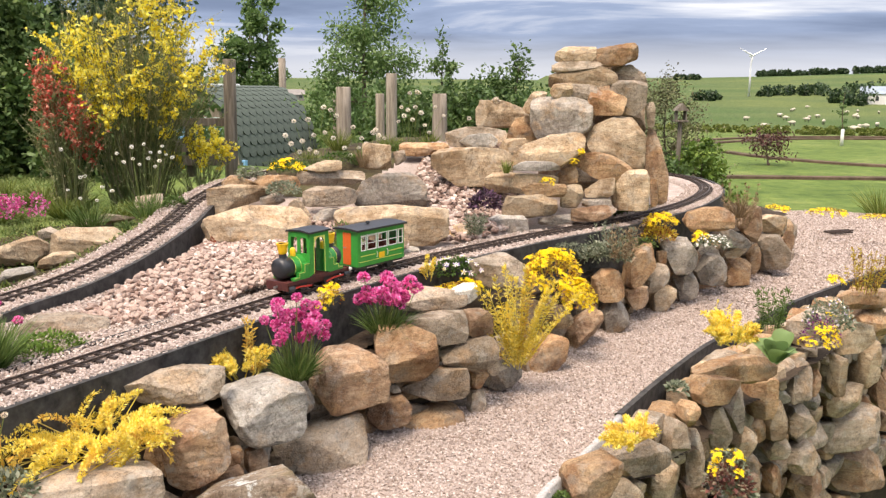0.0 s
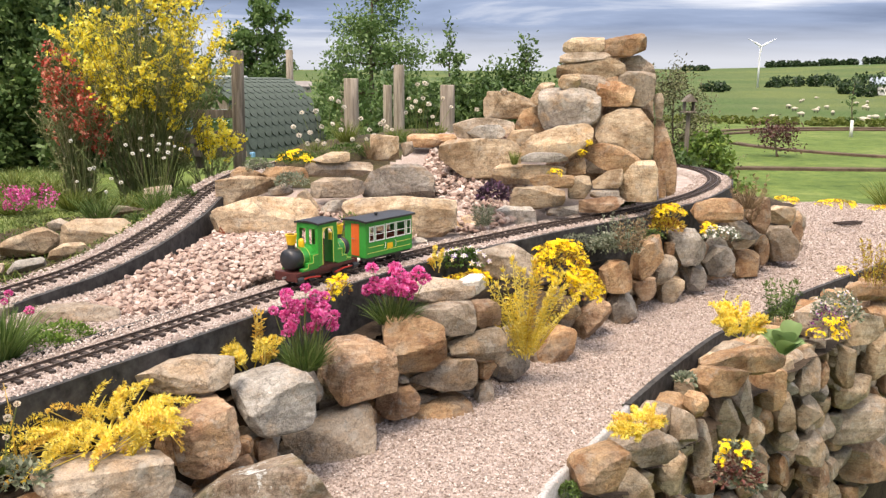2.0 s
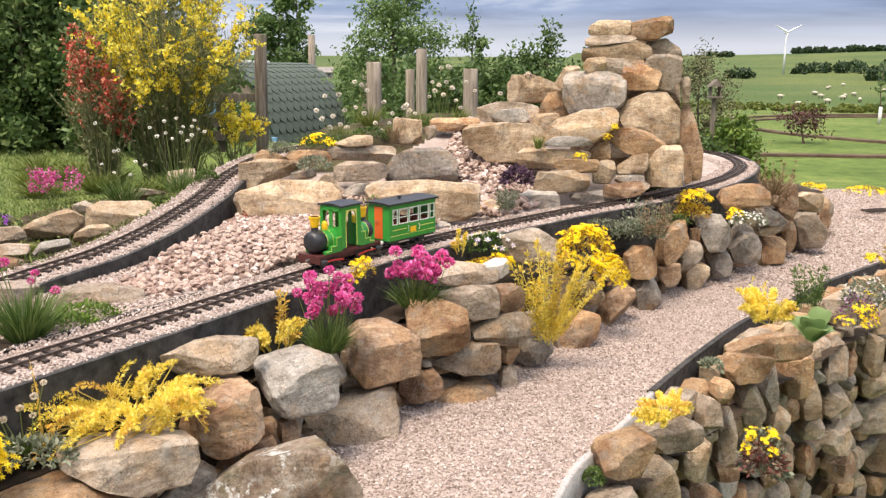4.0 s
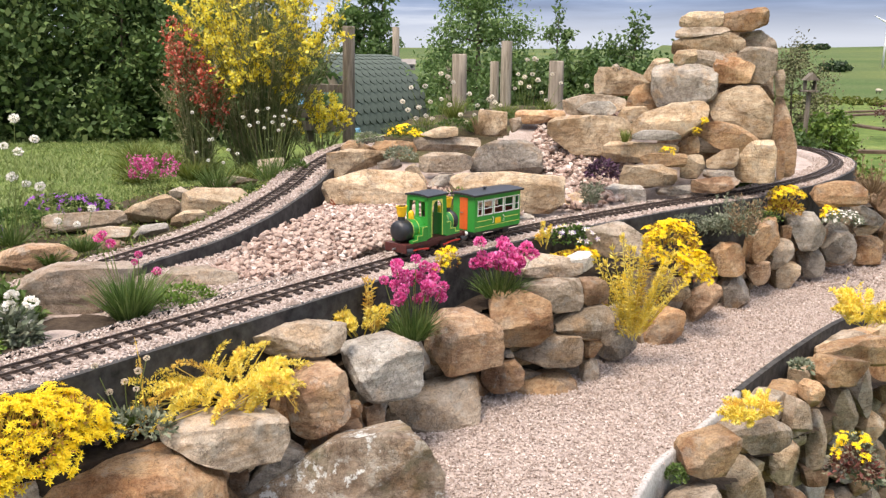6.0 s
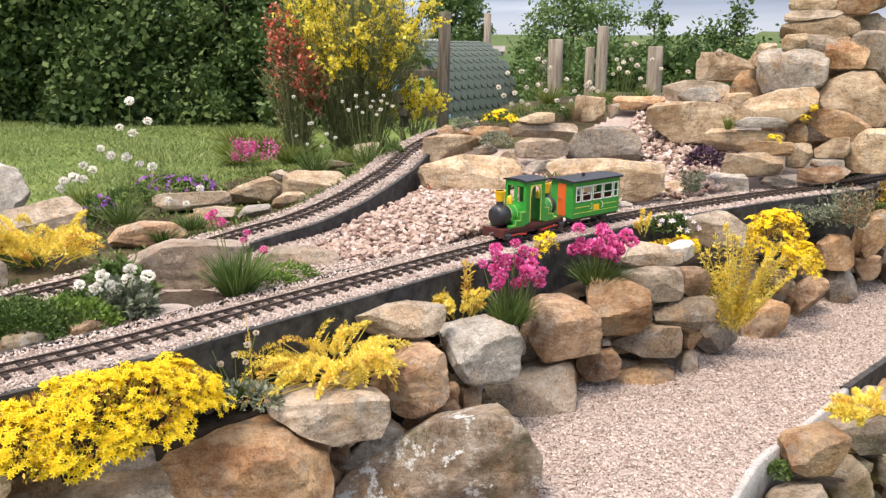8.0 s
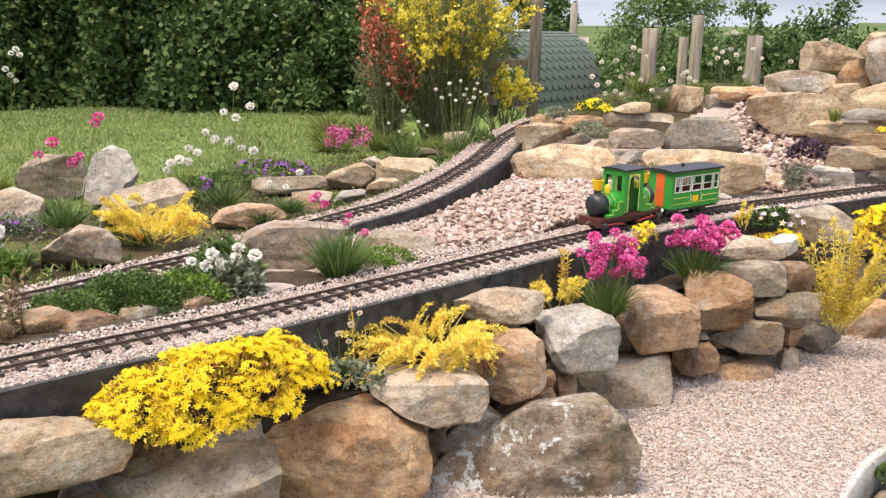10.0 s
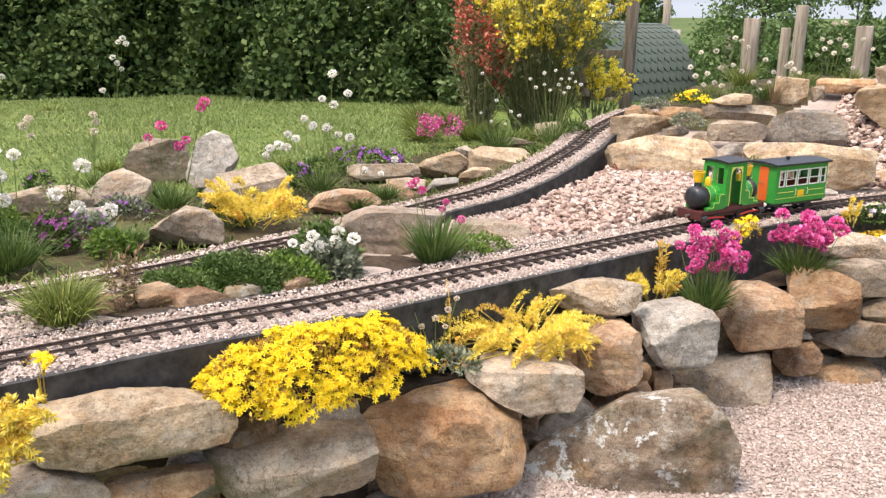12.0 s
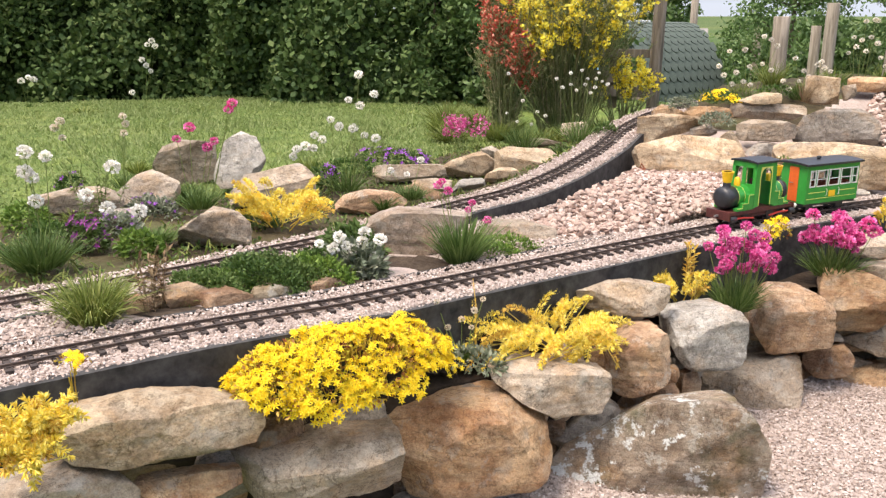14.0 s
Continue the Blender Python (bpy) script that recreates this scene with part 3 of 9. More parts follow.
# board and concrete kerb on the outer side of the path
KERB = spline([(a, b, 0.25) for a, b in EDGE[5:13]], 0.05)
tagged(ribbon("path_edging_board", KERB, [(-0.011, -0.17), (0.011, -0.17), (0.011, 0.008), (-0.011, 0.008)], BOARD), "black edging board along the outer side of the gravel path", "edging board", "", "structure")
KERB_MAT = ground_material("worn_concrete", [(0.35, (0.33, 0.31, 0.285)), (0.65, (0.48, 0.455, 0.425))], 12.0, 110.0, 0.004)
tagged(ribbon("path_kerb", spline([(a, b, 0.245) for a, b in EDGE[:6]], 0.04), [(-0.012, -0.15), (0.013, -0.15), (0.012, 0.004), (0.007, 0.009), (-0.006, 0.009), (-0.012, 0.004)], KERB_MAT, None, "", True), "low worn concrete kerb beside the gravel path", "kerb", "", "structure")
patch("lower_ledge", [(a, b) for a, b in EDGE] + [(a + 0.01, b - 0.01) for a, b in LOW[::-1]], lambda x, y: 0.075 + 0.05 * (1 - smooth(2.4, 2.9, y)) + 0.015 * np.sin(x * 15) * np.sin(y * 12), 0.025, SOIL, "dark soil ledge on top of the lower wall", "flower bed")

# ---- stones ----
retaining_wall = thing("retaining_wall", 0, 0, 0, "dry stone retaining wall of tan and grey sandstone blocks below the track", "stone wall", "", "structure")
lower_wall = thing("lower_wall", 0, 0, 0, "older dry stone wall of grey and orange blocks below the path", "stone wall", "", "structure")
cairn = thing("stone_cairn", 0.75, 4.45, 0.7, "tall stacked cairn of tan, orange and grey sandstone blocks", "rockery")
tagged(ribbon("wall_core", spline([(a, b, 0.0) for a, b in WALL], 0.1), [(-0.22, -0.1), (-0.10, -0.1), (-0.12, 0.50), (-0.22, 0.52)], SOIL, retaining_wall), "dark earth behind the stones")
tagged(ribbon("wall_core", spline([(a, b, 0.0) for a, b in LOW], 0.1), [(-0.20, -1.8), (-0.12, -1.8), (-0.12, 0.10), (-0.20, 0.12)], SOIL, lower_wall), "dark earth behind the stones")
TONES = {"h": "whitish granite", "t": "tan sandstone", "o": "orange-brown sandstone", "b": "brown sandstone", "g": "rough grey stone", "p": "buff grey stone", "w": "pale granite", "q": "pinkish pale stone", "d": "dark mossy stone", "l": "lichen-spotted brown boulder"}


def wall_stone(x, y, z, w, d, h, yaw, tone, seed, cuts=()):
    rock("stone", x, y, z, w, d, h, yaw, tone, seed, retaining_wall, 30 if y < 2.3 and w > 0.15 else 18, cuts)


def low_stone(x, y, z, w, d, h, yaw, tone, seed, cuts=()):
    rock("stone", x, y, z, w, d, h, yaw, tone, seed, lower_wall, 18, cuts)


def cairn_stone(x, y, z, w, d, h, yaw, tone, seed, cuts=()):
    ob = rock("stone", x, y, z, w, d, h, yaw, tone, seed, cairn, 18, cuts)
    ob.matrix_basis = cairn.matrix_basis.inverted() @ ob.matrix_basis


def boulder(x, y, z, w, d, h, yaw, tone, seed, cuts=()):
    ob = rock("boulder", x, y, z, w, d, h, yaw, tone, seed, None, 30 if w > 0.2 else 18, cuts)
    size = "large" if w > 0.35 else "small" if w < 0.16 else "medium"
    where = "set in the grit rockery" if x > -1.15 else "edging the flower border by the lawn"
    tagged(ob, f"{size} {TONES[tone]} rock {where}", "rock", "rockery rocks")


# smaller stones wedged behind the faces of both walls
rng = np.random.default_rng(19)
for line, owner, lows, inset in ((spline([(a, b, 0) for a, b in WALL[2:17]], 0.15), retaining_wall, (0.27, 0.36, 0.45), 0.115), (spline([(a, b, 0) for a, b in LOW[1:9]], 0.15), lower_wall, (-0.95, -0.82, -0.69, -0.55, -0.42, -0.29, -0.16, -0.03, 0.06), 0.065)):
    side = sideways(line)
    for i in range(len(line)):
        head = math.degrees(math.atan2(side[i][0], -side[i][1]))
        for z in lows:
            if rng.uniform() < 0.9:
                w = rng.uniform(0.11, 0.19)
                rock("packing_stone", line[i][0] - inset * side[i][0] + rng.normal(0, 0.015), line[i][1] - inset * side[i][1] + rng.normal(0, 0.015), z + rng.normal(0, 0.012), w, 0.10, rng.uniform(0.09, 0.13), head + rng.normal(0, 10), "tobgpp"[rng.integers(6)], int(rng.integers(9999)), owner, 6)


wall_stone(-1.332, 1.021, 0.591, 0.395, 0.138, 0.109, 51, "t", 11, ((-159, 85), (-133, 89), (-98, 96), (-80, 103), (-18, 100), (8, 97), (43, 83), (56, 84), (97, 99), (111, 109)))
wall_stone(-1.426, 0.868, 0.512, 0.262, 0.124, 0.084, 55, "p", 12, ((-113, 52), (13, 75), (28, 68), (102, 93)))
wall_stone(-1.290, 1.048, 0.455, 0.202, 0.079, 0.053, 50, "o", 13, ((-174, 95), (-111, 62), (-15, 111), (59, 84), (78, 84), (117, 120)))
wall_stone(-1.160, 1.287, 0.419, 0.365, 0.190, 0.128, 43, "p", 14, ((-174, 92), (-104, 75), (-18, 115), (79, 102), (100, 95)))
wall_stone(-0.936, 1.589, 0.389, 0.389, 0.240, 0.208, 36, "o", 15, ((-173, 90), (-164, 93), (-80, 87), (-39, 91), (-8, 96), (51, 112), (63, 111), (112, 106)))
wall_stone(-0.795, 1.729, 0.492, 0.303, 0.137, 0.119, 36, "p", 16, ((-157, 54), (-145, 37), (-68, 106), (-19, 93), (59, 89)))
wall_stone(-0.796, 1.833, 0.326, 0.050, 0.055, 0.054, 21, "b", 17, ((-169, 82), (-58, 50), (-12, 76), (94, 92)))
wall_stone(-0.736, 1.897, 0.326, 0.183, 0.143, 0.128, 15, "g", 18, ((-134, 129), (-48, 20), (54, 109), (139, 31)))
wall_stone(-0.579, 1.867, 0.223, 0.573, 0.240, 0.498, 11, "l", 19, ((-76, 74), (-27, 75), (-17, 84), (27, 108), (103, 81), (129, 63), (147, 69), (167, 88)))
wall_stone(-0.643, 1.993, 0.489, 0.158, 0.156, 0.163, 33, "b", 20, ((-173, 92), (-141, 108), (-69, 72), (-57, 72), (-11, 92), (12, 105), (116, 96)))
wall_stone(-0.710, 2.079, 0.626, 0.262, 0.089, 0.089, 13, "p", 21, ((-173, 99), (-114, 91), (-55, 94), (-22, 96), (72, 100), (118, 81), (137, 75)))
wall_stone(-0.513, 2.207, 0.509, 0.213, 0.174, 0.168, 32, "w", 22, ((-170, 88), (-151, 83), (-112, 94), (-75, 96), (-48, 96), (-11, 98), (10, 99), (54, 112), (99, 91), (131, 109)))
wall_stone(-0.388, 2.437, 0.304, 0.293, 0.171, 0.155, 25, "p", 23, ((-165, 92), (-123, 77), (-56, 97), (-17, 93), (70, 120), (110, 69), (122, 68)))
wall_stone(-0.611, 2.048, 0.372, 0.160, 0.077, 0.073, 12, "b", 24, ((-57, 68), (-10, 90), (20, 111), (118, 49), (163, 67)))
wall_stone(-0.567, 2.096, 0.421, 0.070, 0.054, 0.036, 32, "o", 25, ((-105, 99), (-49, 71), (15, 95), (98, 89), (175, 93)))
wall_stone(-0.522, 2.170, 0.380, 0.057, 0.056, 0.072, 32, "b", 26, ((-27, 80), (35, 92), (104, 87)))
wall_stone(-0.312, 2.556, 0.474, 0.228, 0.190, 0.181, 24, "b", 27, ((-150, 92), (-111, 94), (-64, 89), (-16, 98), (48, 104), (138, 105), (170, 96)))
wall_stone(-0.136, 2.715, 0.507, 0.207, 0.164, 0.173, 16, "o", 28, ((-172, 92), (-152, 98), (-68, 98), (-9, 101), (13, 94), (59, 107), (163, 109)))
wall_stone(-0.191, 2.674, 0.321, 0.147, 0.116, 0.106, 15, "b", 29, ((-175, 95), (-144, 101), (-65, 69), (-40, 78), (18, 95), (100, 86), (113, 85)))
wall_stone(-0.105, 2.748, 0.203, 0.357, 0.189, 0.176, 16, "o", 30, ((-139, 123), (-73, 73), (-27, 77), (6, 102), (84, 103), (120, 68)))
wall_stone(-0.038, 3.007, 0.624, 0.246, 0.075, 0.088, 1, "p", 31, ((-52, 82), (7, 96), (72, 84), (132, 98), (177, 94)))
wall_stone(-0.029, 2.816, 0.564, 0.225, 0.105, 0.104, 12, "p", 32, ((-148, 50), (-134, 61), (-15, 104), (116, 101)))
wall_stone(0.121, 2.890, 0.564, 0.100, 0.085, 0.092, 19, "b", 33, ((-145, 102), (-78, 87), (31, 93)))
wall_stone(0.079, 2.852, 0.462, 0.217, 0.105, 0.112, 23, "p", 34, ((-167, 91), (-124, 73), (-104, 84), (-45, 109), (15, 102), (95, 93), (127, 83)))
wall_stone(-0.035, 2.775, 0.378, 0.243, 0.110, 0.110, 15, "p", 35, ((-156, 100), (-106, 69), (9, 101), (79, 102), (133, 59)))
wall_stone(-0.169, 2.686, 0.393, 0.038, 0.036, 0.025, 17, "g", 36, ((-171, 85), (-83, 90), (18, 70)))
wall_stone(0.128, 2.910, 0.350, 0.076, 0.061, 0.062, 23, "o", 37, ((-97, 101), (-41, 56), (44, 92), (79, 80)))
wall_stone(0.114, 2.897, 0.273, 0.081, 0.080, 0.106, 23, "p", 38, ((-72, 65), (-50, 50), (13, 102), (108, 70), (165, 71)))
wall_stone(0.230, 3.074, 0.308, 0.137, 0.092, 0.109, 22, "g", 39, ((-129, 119), (-55, 45), (24, 101), (101, 86), (125, 82)))
wall_stone(0.229, 3.064, 0.427, 0.070, 0.072, 0.084, 22, "p", 40, ((-165, 77), (-70, 76), (20, 79), (99, 91)))
wall_stone(0.419, 3.327, 0.307, 0.163, 0.148, 0.167, 21, "o", 41, ((-167, 109), (-109, 107), (-62, 69), (-49, 66), (60, 109), (114, 74), (151, 62)))
wall_stone(0.649, 3.671, 0.312, 0.153, 0.151, 0.187, 19, "b", 42, ((-87, 94), (-60, 58), (-29, 69), (29, 106), (111, 69), (151, 78)))
wall_stone(0.500, 3.451, 0.435, 0.095, 0.082, 0.097, 20, "t", 43, ((-110, 95), (-48, 72), (34, 79), (107, 87)))
wall_stone(0.813, 3.897, 0.327, 0.129, 0.145, 0.167, 15, "g", 44, ((-164, 87), (-52, 92), (31, 94), (84, 96), (133, 93)))
wall_stone(0.777, 3.849, 0.476, 0.143, 0.128, 0.144, 15, "o", 45, ((-169, 89), (-111, 101), (-68, 85), (21, 96), (129, 98)))
wall_stone(0.982, 4.094, 0.526, 0.145, 0.150, 0.215, 14, "o", 46, ((-83, 87), (-53, 46), (-19, 78), (23, 112), (107, 73), (133, 67), (171, 84)))
wall_stone(1.135, 4.268, 0.531, 0.037, 0.055, 0.067, 13, "o", 47, ((-176, 94), (7, 87), (94, 94)))
wall_stone(1.244, 4.381, 0.522, 0.218, 0.164, 0.200, 11, "g", 48, ((-154, 59), (-142, 69), (-79, 96), (-46, 103), (40, 104), (83, 95), (114, 105)))
wall_stone(1.306, 4.438, 0.344, 0.138, 0.126, 0.152, 10, "g", 49, ((-157, 66), (-71, 85), (-33, 87), (16, 94), (95, 93), (112, 97)))
wall_stone(1.085, 4.198, 0.431, 0.140, 0.121, 0.142, 14, "p", 50, ((-153, 92), (-54, 54), (6, 102), (121, 69), (137, 69)))
wall_stone(0.967, 4.069, 0.372, 0.102, 0.102, 0.120, 14, "b", 51, ((-146, 94), (-68, 75), (-32, 79), (21, 98), (81, 95), (124, 96)))
wall_stone(1.159, 4.291, 0.304, 0.141, 0.112, 0.127, 13, "t", 52, ((-139, 125), (-71, 70), (-59, 64), (26, 113), (134, 88), (173, 90)))
wall_stone(1.502, 4.608, 0.393, 0.169, 0.142, 0.164, 9, "g", 53, ((-156, 97), (-26, 101), (67, 111), (144, 74)))
wall_stone(1.738, 4.831, 0.326, 0.160, 0.132, 0.158, 10, "o", 54, ((-9, 95), (24, 101), (175, 90)))
wall_stone(1.709, 4.792, 0.457, 0.157, 0.055, 0.061, 9, "t", 55, ((-166, 93), (-80, 87), (-26, 63), (72, 87), (140, 86)))
wall_stone(1.459, 4.569, 0.683, 0.287, 0.106, 0.128, 9, "o", 56, ((-157, 97), (-63, 104), (-7, 99), (17, 97), (124, 95), (164, 93)))
wall_stone(1.681, 4.764, 0.550, 0.196, 0.100, 0.120, 9, "g", 57, ((-159, 66), (-141, 64), (-104, 77), (-37, 127), (36, 35), (117, 111)))
wall_stone(1.808, 4.899, 0.608, 0.128, 0.136, 0.212, 9, "b", 58, ((-122, 63), (-29, 86), (-9, 85), (72, 116), (120, 53), (129, 55)))
wall_stone(1.885, 4.974, 0.386, 0.071, 0.071, 0.182, 9, "o", 59, ((-155, 78), (-122, 79), (-63, 94), (57, 95), (120, 76)))
wall_stone(2.058, 5.157, 0.397, 0.200, 0.186, 0.212, 9, "p", 60, ((-160, 74), (-44, 112), (15, 82), (26, 82), (133, 113)))
wall_stone(2.076, 5.179, 0.562, 0.216, 0.102, 0.128, 9, "t", 61, ((-173, 95), (-149, 89), (-101, 88), (-42, 110), (23, 71), (71, 80), (138, 102)))
wall_stone(2.260, 5.370, 0.405, 0.057, 0.060, 0.169, 8, "b", 62, ((-144, 65), (65, 65), (151, 100)))
wall_stone(0.211, 3.274, 0.671, 0.223, 0.117, 0.130, -5, "p", 63, ((-144, 83), (-118, 86), (-76, 98), (43, 99), (116, 97)))
wall_stone(-0.871, 1.660, 0.183, 0.134, 0.117, 0.083, 30, "g", 64, ((-10, 93), (45, 93)))
wall_stone(-0.979, 1.511, 0.226, 0.197, 0.099, 0.067, 37, "b", 65, ((-101, 79), (3, 94), (102, 80)))
wall_stone(-0.923, 1.557, 0.256, 0.384, 0.101, 0.038, 52, "g", 218)
low_stone(0.424, 2.301, 0.263, 0.166, 0.118, 0.116, 25, "o", 140, ((-172, 96), (-112, 98), (-79, 95), (-20, 92), (100, 83), (149, 99)))
low_stone(0.617, 2.561, 0.212, 0.231, 0.110, 0.106, 24, "p", 141, ((-150, 61), (-78, 95), (-38, 89), (13, 93), (36, 90), (108, 84)))
low_stone(0.836, 2.846, 0.168, 0.068, 0.105, 0.121, 21, "p", 142, ((-47, 94), (11, 92), (67, 73), (158, 84), (176, 93)))
low_stone(0.902, 2.939, 0.204, 0.056, 0.089, 0.101, 20, "o", 143, ((-127, 81), (-74, 96), (-5, 93), (83, 98), (116, 92), (168, 92)))
low_stone(0.746, 2.743, 0.048, 0.097, 0.154, 0.146, 21, "t", 144, ((-119, 94), (4, 93), (71, 113), (121, 57), (162, 79)))
low_stone(0.942, 3.008, 0.006, 0.065, 0.114, 0.220, 20, "p", 145, ((-167, 93), (-39, 77), (23, 92), (117, 63)))
low_stone(0.617, 2.584, 0.087, 0.072, 0.080, 0.072, 23, "t", 146, ((-98, 97), (-30, 63), (61, 90), (108, 94)))
low_stone(1.049, 3.109, 0.244, 0.236, 0.113, 0.112, 20, "o", 147, ((-159, 95), (-120, 96), (-66, 83), (-32, 71), (44, 90), (70, 73), (159, 92)))
low_stone(1.083, 3.138, 0.078, 0.108, 0.143, 0.189, 19, "p", 148, ((-170, 89), (-154, 89), (-47, 95), (40, 53), (79, 81), (165, 111)))
low_stone(1.179, 3.262, 0.113, 0.092, 0.127, 0.218, 19, "q", 149, ((-125, 54), (-16, 84), (29, 111), (131, 69)))
low_stone(1.284, 3.392, -0.093, 0.119, 0.143, 0.133, 16, "t", 150, ((-125, 65), (-111, 61), (31, 87), (71, 89), (143, 75)))
low_stone(1.406, 3.522, 0.059, 0.120, 0.158, 0.182, 15, "o", 151, ((-161, 95), (-19, 82), (29, 107), (102, 85), (166, 97)))
low_stone(1.197, 3.309, 0.244, 0.403, 0.109, 0.127, 19, "o", 152, ((-130, 50), (-38, 95), (10, 94), (53, 101), (110, 82), (137, 86)))
low_stone(1.704, 3.860, 0.011, 0.149, 0.179, 0.212, 14, "p", 153, ((-131, 106), (-53, 52), (-20, 74), (43, 114), (118, 59), (150, 60)))
low_stone(1.524, 3.649, -0.101, 0.094, 0.136, 0.176, 15, "t", 154, ((-153, 111), (-86, 95), (-33, 75), (7, 101), (111, 60), (151, 65)))
low_stone(1.719, 3.861, -0.187, 0.125, 0.152, 0.151, 14, "p", 155, ((-159, 99), (-108, 93), (-58, 89), (-27, 82), (27, 97), (98, 91), (150, 79)))
low_stone(1.832, 3.974, -0.042, 0.065, 0.095, 0.142, 14, "b", 156, ((-112, 105), (-46, 50), (-12, 77), (108, 65), (138, 25)))
low_stone(2.155, 4.294, -0.253, 0.274, 0.151, 0.161, 12, "t", 157, ((-166, 87), (-75, 80), (-53, 61), (7, 99), (96, 90), (116, 82)))
low_stone(2.363, 4.496, -0.106, 0.112, 0.194, 0.268, 12, "t", 158, ((-172, 103), (-87, 94), (-65, 78), (36, 104), (99, 90)))
low_stone(2.016, 4.148, -0.047, 0.075, 0.163, 0.228, 13, "t", 159, ((-126, 89), (-79, 96), (8, 87), (77, 80), (172, 94)))
low_stone(2.256, 4.406, -0.448, 0.398, 0.226, 0.231, 12, "p", 160, ((-169, 104), (-74, 72), (-49, 61), (-6, 92), (43, 120), (108, 74), (152, 75)))
low_stone(1.547, 3.678, -0.235, 0.116, 0.122, 0.124, 15, "p", 161, ((-149, 101), (-76, 83), (-37, 88), (19, 90), (96, 94), (151, 73)))
low_stone(1.755, 3.881, -0.387, 0.164, 0.168, 0.162, 14, "p", 162, ((-139, 94), (-21, 95), (21, 92), (111, 72), (160, 84)))
low_stone(1.562, 3.671, -0.405, 0.092, 0.101, 0.155, 15, "o", 163, ((-113, 94), (-61, 85), (27, 70), (56, 64), (127, 100)))
low_stone(2.354, 4.520, -0.718, 0.322, 0.264, 0.268, 12, "b", 164, ((-140, 109), (-77, 85), (30, 97), (111, 74), (173, 94)))
low_stone(1.855, 3.970, -0.576, 0.168, 0.161, 0.153, 14, "b", 165, ((-167, 95), (-67, 64), (-8, 93), (43, 100), (122, 62)))
low_stone(2.557, 4.680, -0.326, 0.089, 0.188, 0.228, 11, "b", 166, ((-144, 88), (-99, 83), (8, 84), (67, 90), (140, 68)))
low_stone(2.626, 4.725, -0.545, 0.121, 0.113, 0.112, 11, "b", 167, ((-160, 97), (-86, 95), (6, 91), (142, 73)))
low_stone(2.350, 4.528, -0.938, 0.151, 0.129, 0.114, 12, "t", 168, ((-162, 101), (12, 77), (63, 75), (150, 78)))
low_stone(2.321, 4.469, 0.262, 0.336, 0.088, 0.098, 12, "o", 169, ((-169, 91), (144, 104)))
low_stone(2.382, 4.504, 0.122, 0.223, 0.151, 0.156, 12, "o", 170, ((-161, 80), (4, 93), (131, 100)))
low_stone(1.343, 3.463, -0.258, 0.087, 0.130, 0.130, 16, "t", 171, ((-167, 76), (-124, 82), (-58, 85), (22, 79)))
low_stone(0.954, 2.990, -0.134, 0.096, 0.078, 0.082, 20, "b", 172, ((-165, 72), (-72, 81), (19, 78)))
low_stone(2.117, 4.233, 0.135, 0.279, 0.161, 0.184, 12, "t", 272)
low_stone(1.828, 3.966, 0.243, 0.232, 0.158, 0.175, 14, "p", 273)
low_stone(1.302, 3.433, -0.341, 0.172, 0.138, 0.176, 16, "b", 281)
low_stone(3.029, 5.133, -0.389, 0.404, 0.220, 0.562, 11, "b", 282)
low_stone(3.246, 5.328, -0.931, 0.544, 0.220, 0.503, 11, "b", 283)
low_stone(0.561, 2.492, 0.075, 0.155, 0.124, 0.209, 24, "t", 285)
low_stone(0.386, 2.220, 0.133, 0.137, 0.116, 0.128, 27, "p", 286)
low_stone(0.818, 2.837, -0.164, 0.150, 0.128, 0.189, 20, "b", 287)
cairn_stone(0.702, 4.577, 1.564, 0.217, 0.067, 0.082, -9, "t", 66, ((-166, 104), (-51, 112), (154, 78)))
cairn_stone(0.916, 4.566, 1.561, 0.229, 0.090, 0.120, -12, "o", 67, ((-168, 91), (-147, 91), (-54, 84), (-6, 95), (25, 109), (108, 73)))
cairn_stone(0.708, 4.545, 1.498, 0.266, 0.054, 0.061, -9, "p", 68, ((-171, 102), (-55, 33), (10, 104), (98, 87), (162, 89)))
cairn_stone(0.744, 4.558, 1.443, 0.365, 0.089, 0.119, -9, "t", 69, ((-131, 130), (-76, 76), (-57, 81), (14, 90), (35, 92), (99, 92), (140, 75), (172, 87)))
cairn_stone(0.982, 4.604, 1.465, 0.161, 0.077, 0.097, -12, "p", 70, ((-157, 70), (-137, 71), (-52, 77), (33, 73), (109, 87)))
cairn_stone(1.051, 4.583, 1.452, 0.076, 0.066, 0.111, -13, "p", 71, ((-174, 89), (-126, 63), (-67, 104), (28, 55), (61, 39)))
cairn_stone(0.977, 4.512, 1.337, 0.194, 0.127, 0.182, -13, "p", 72, ((-164, 74), (-83, 93), (-44, 90), (-11, 93), (84, 96), (104, 105)))
cairn_stone(0.623, 4.504, 1.374, 0.116, 0.069, 0.086, -8, "t", 73, ((-148, 95), (-97, 94), (-49, 104), (6, 94), (101, 82), (158, 86)))
cairn_stone(0.744, 4.508, 1.364, 0.140, 0.074, 0.094, -10, "p", 74, ((-174, 89), (-150, 88), (-98, 95), (-32, 80), (11, 100), (87, 94)))
cairn_stone(0.858, 4.475, 1.313, 0.210, 0.098, 0.132, -11, "o", 75, ((-155, 100), (-18, 87), (29, 99), (82, 97), (104, 101), (165, 91)))
cairn_stone(0.629, 4.511, 1.230, 0.326, 0.150, 0.220, -8, "g", 76, ((-175, 94), (-160, 97), (-80, 87), (-65, 88), (-9, 97), (12, 100), (158, 115)))
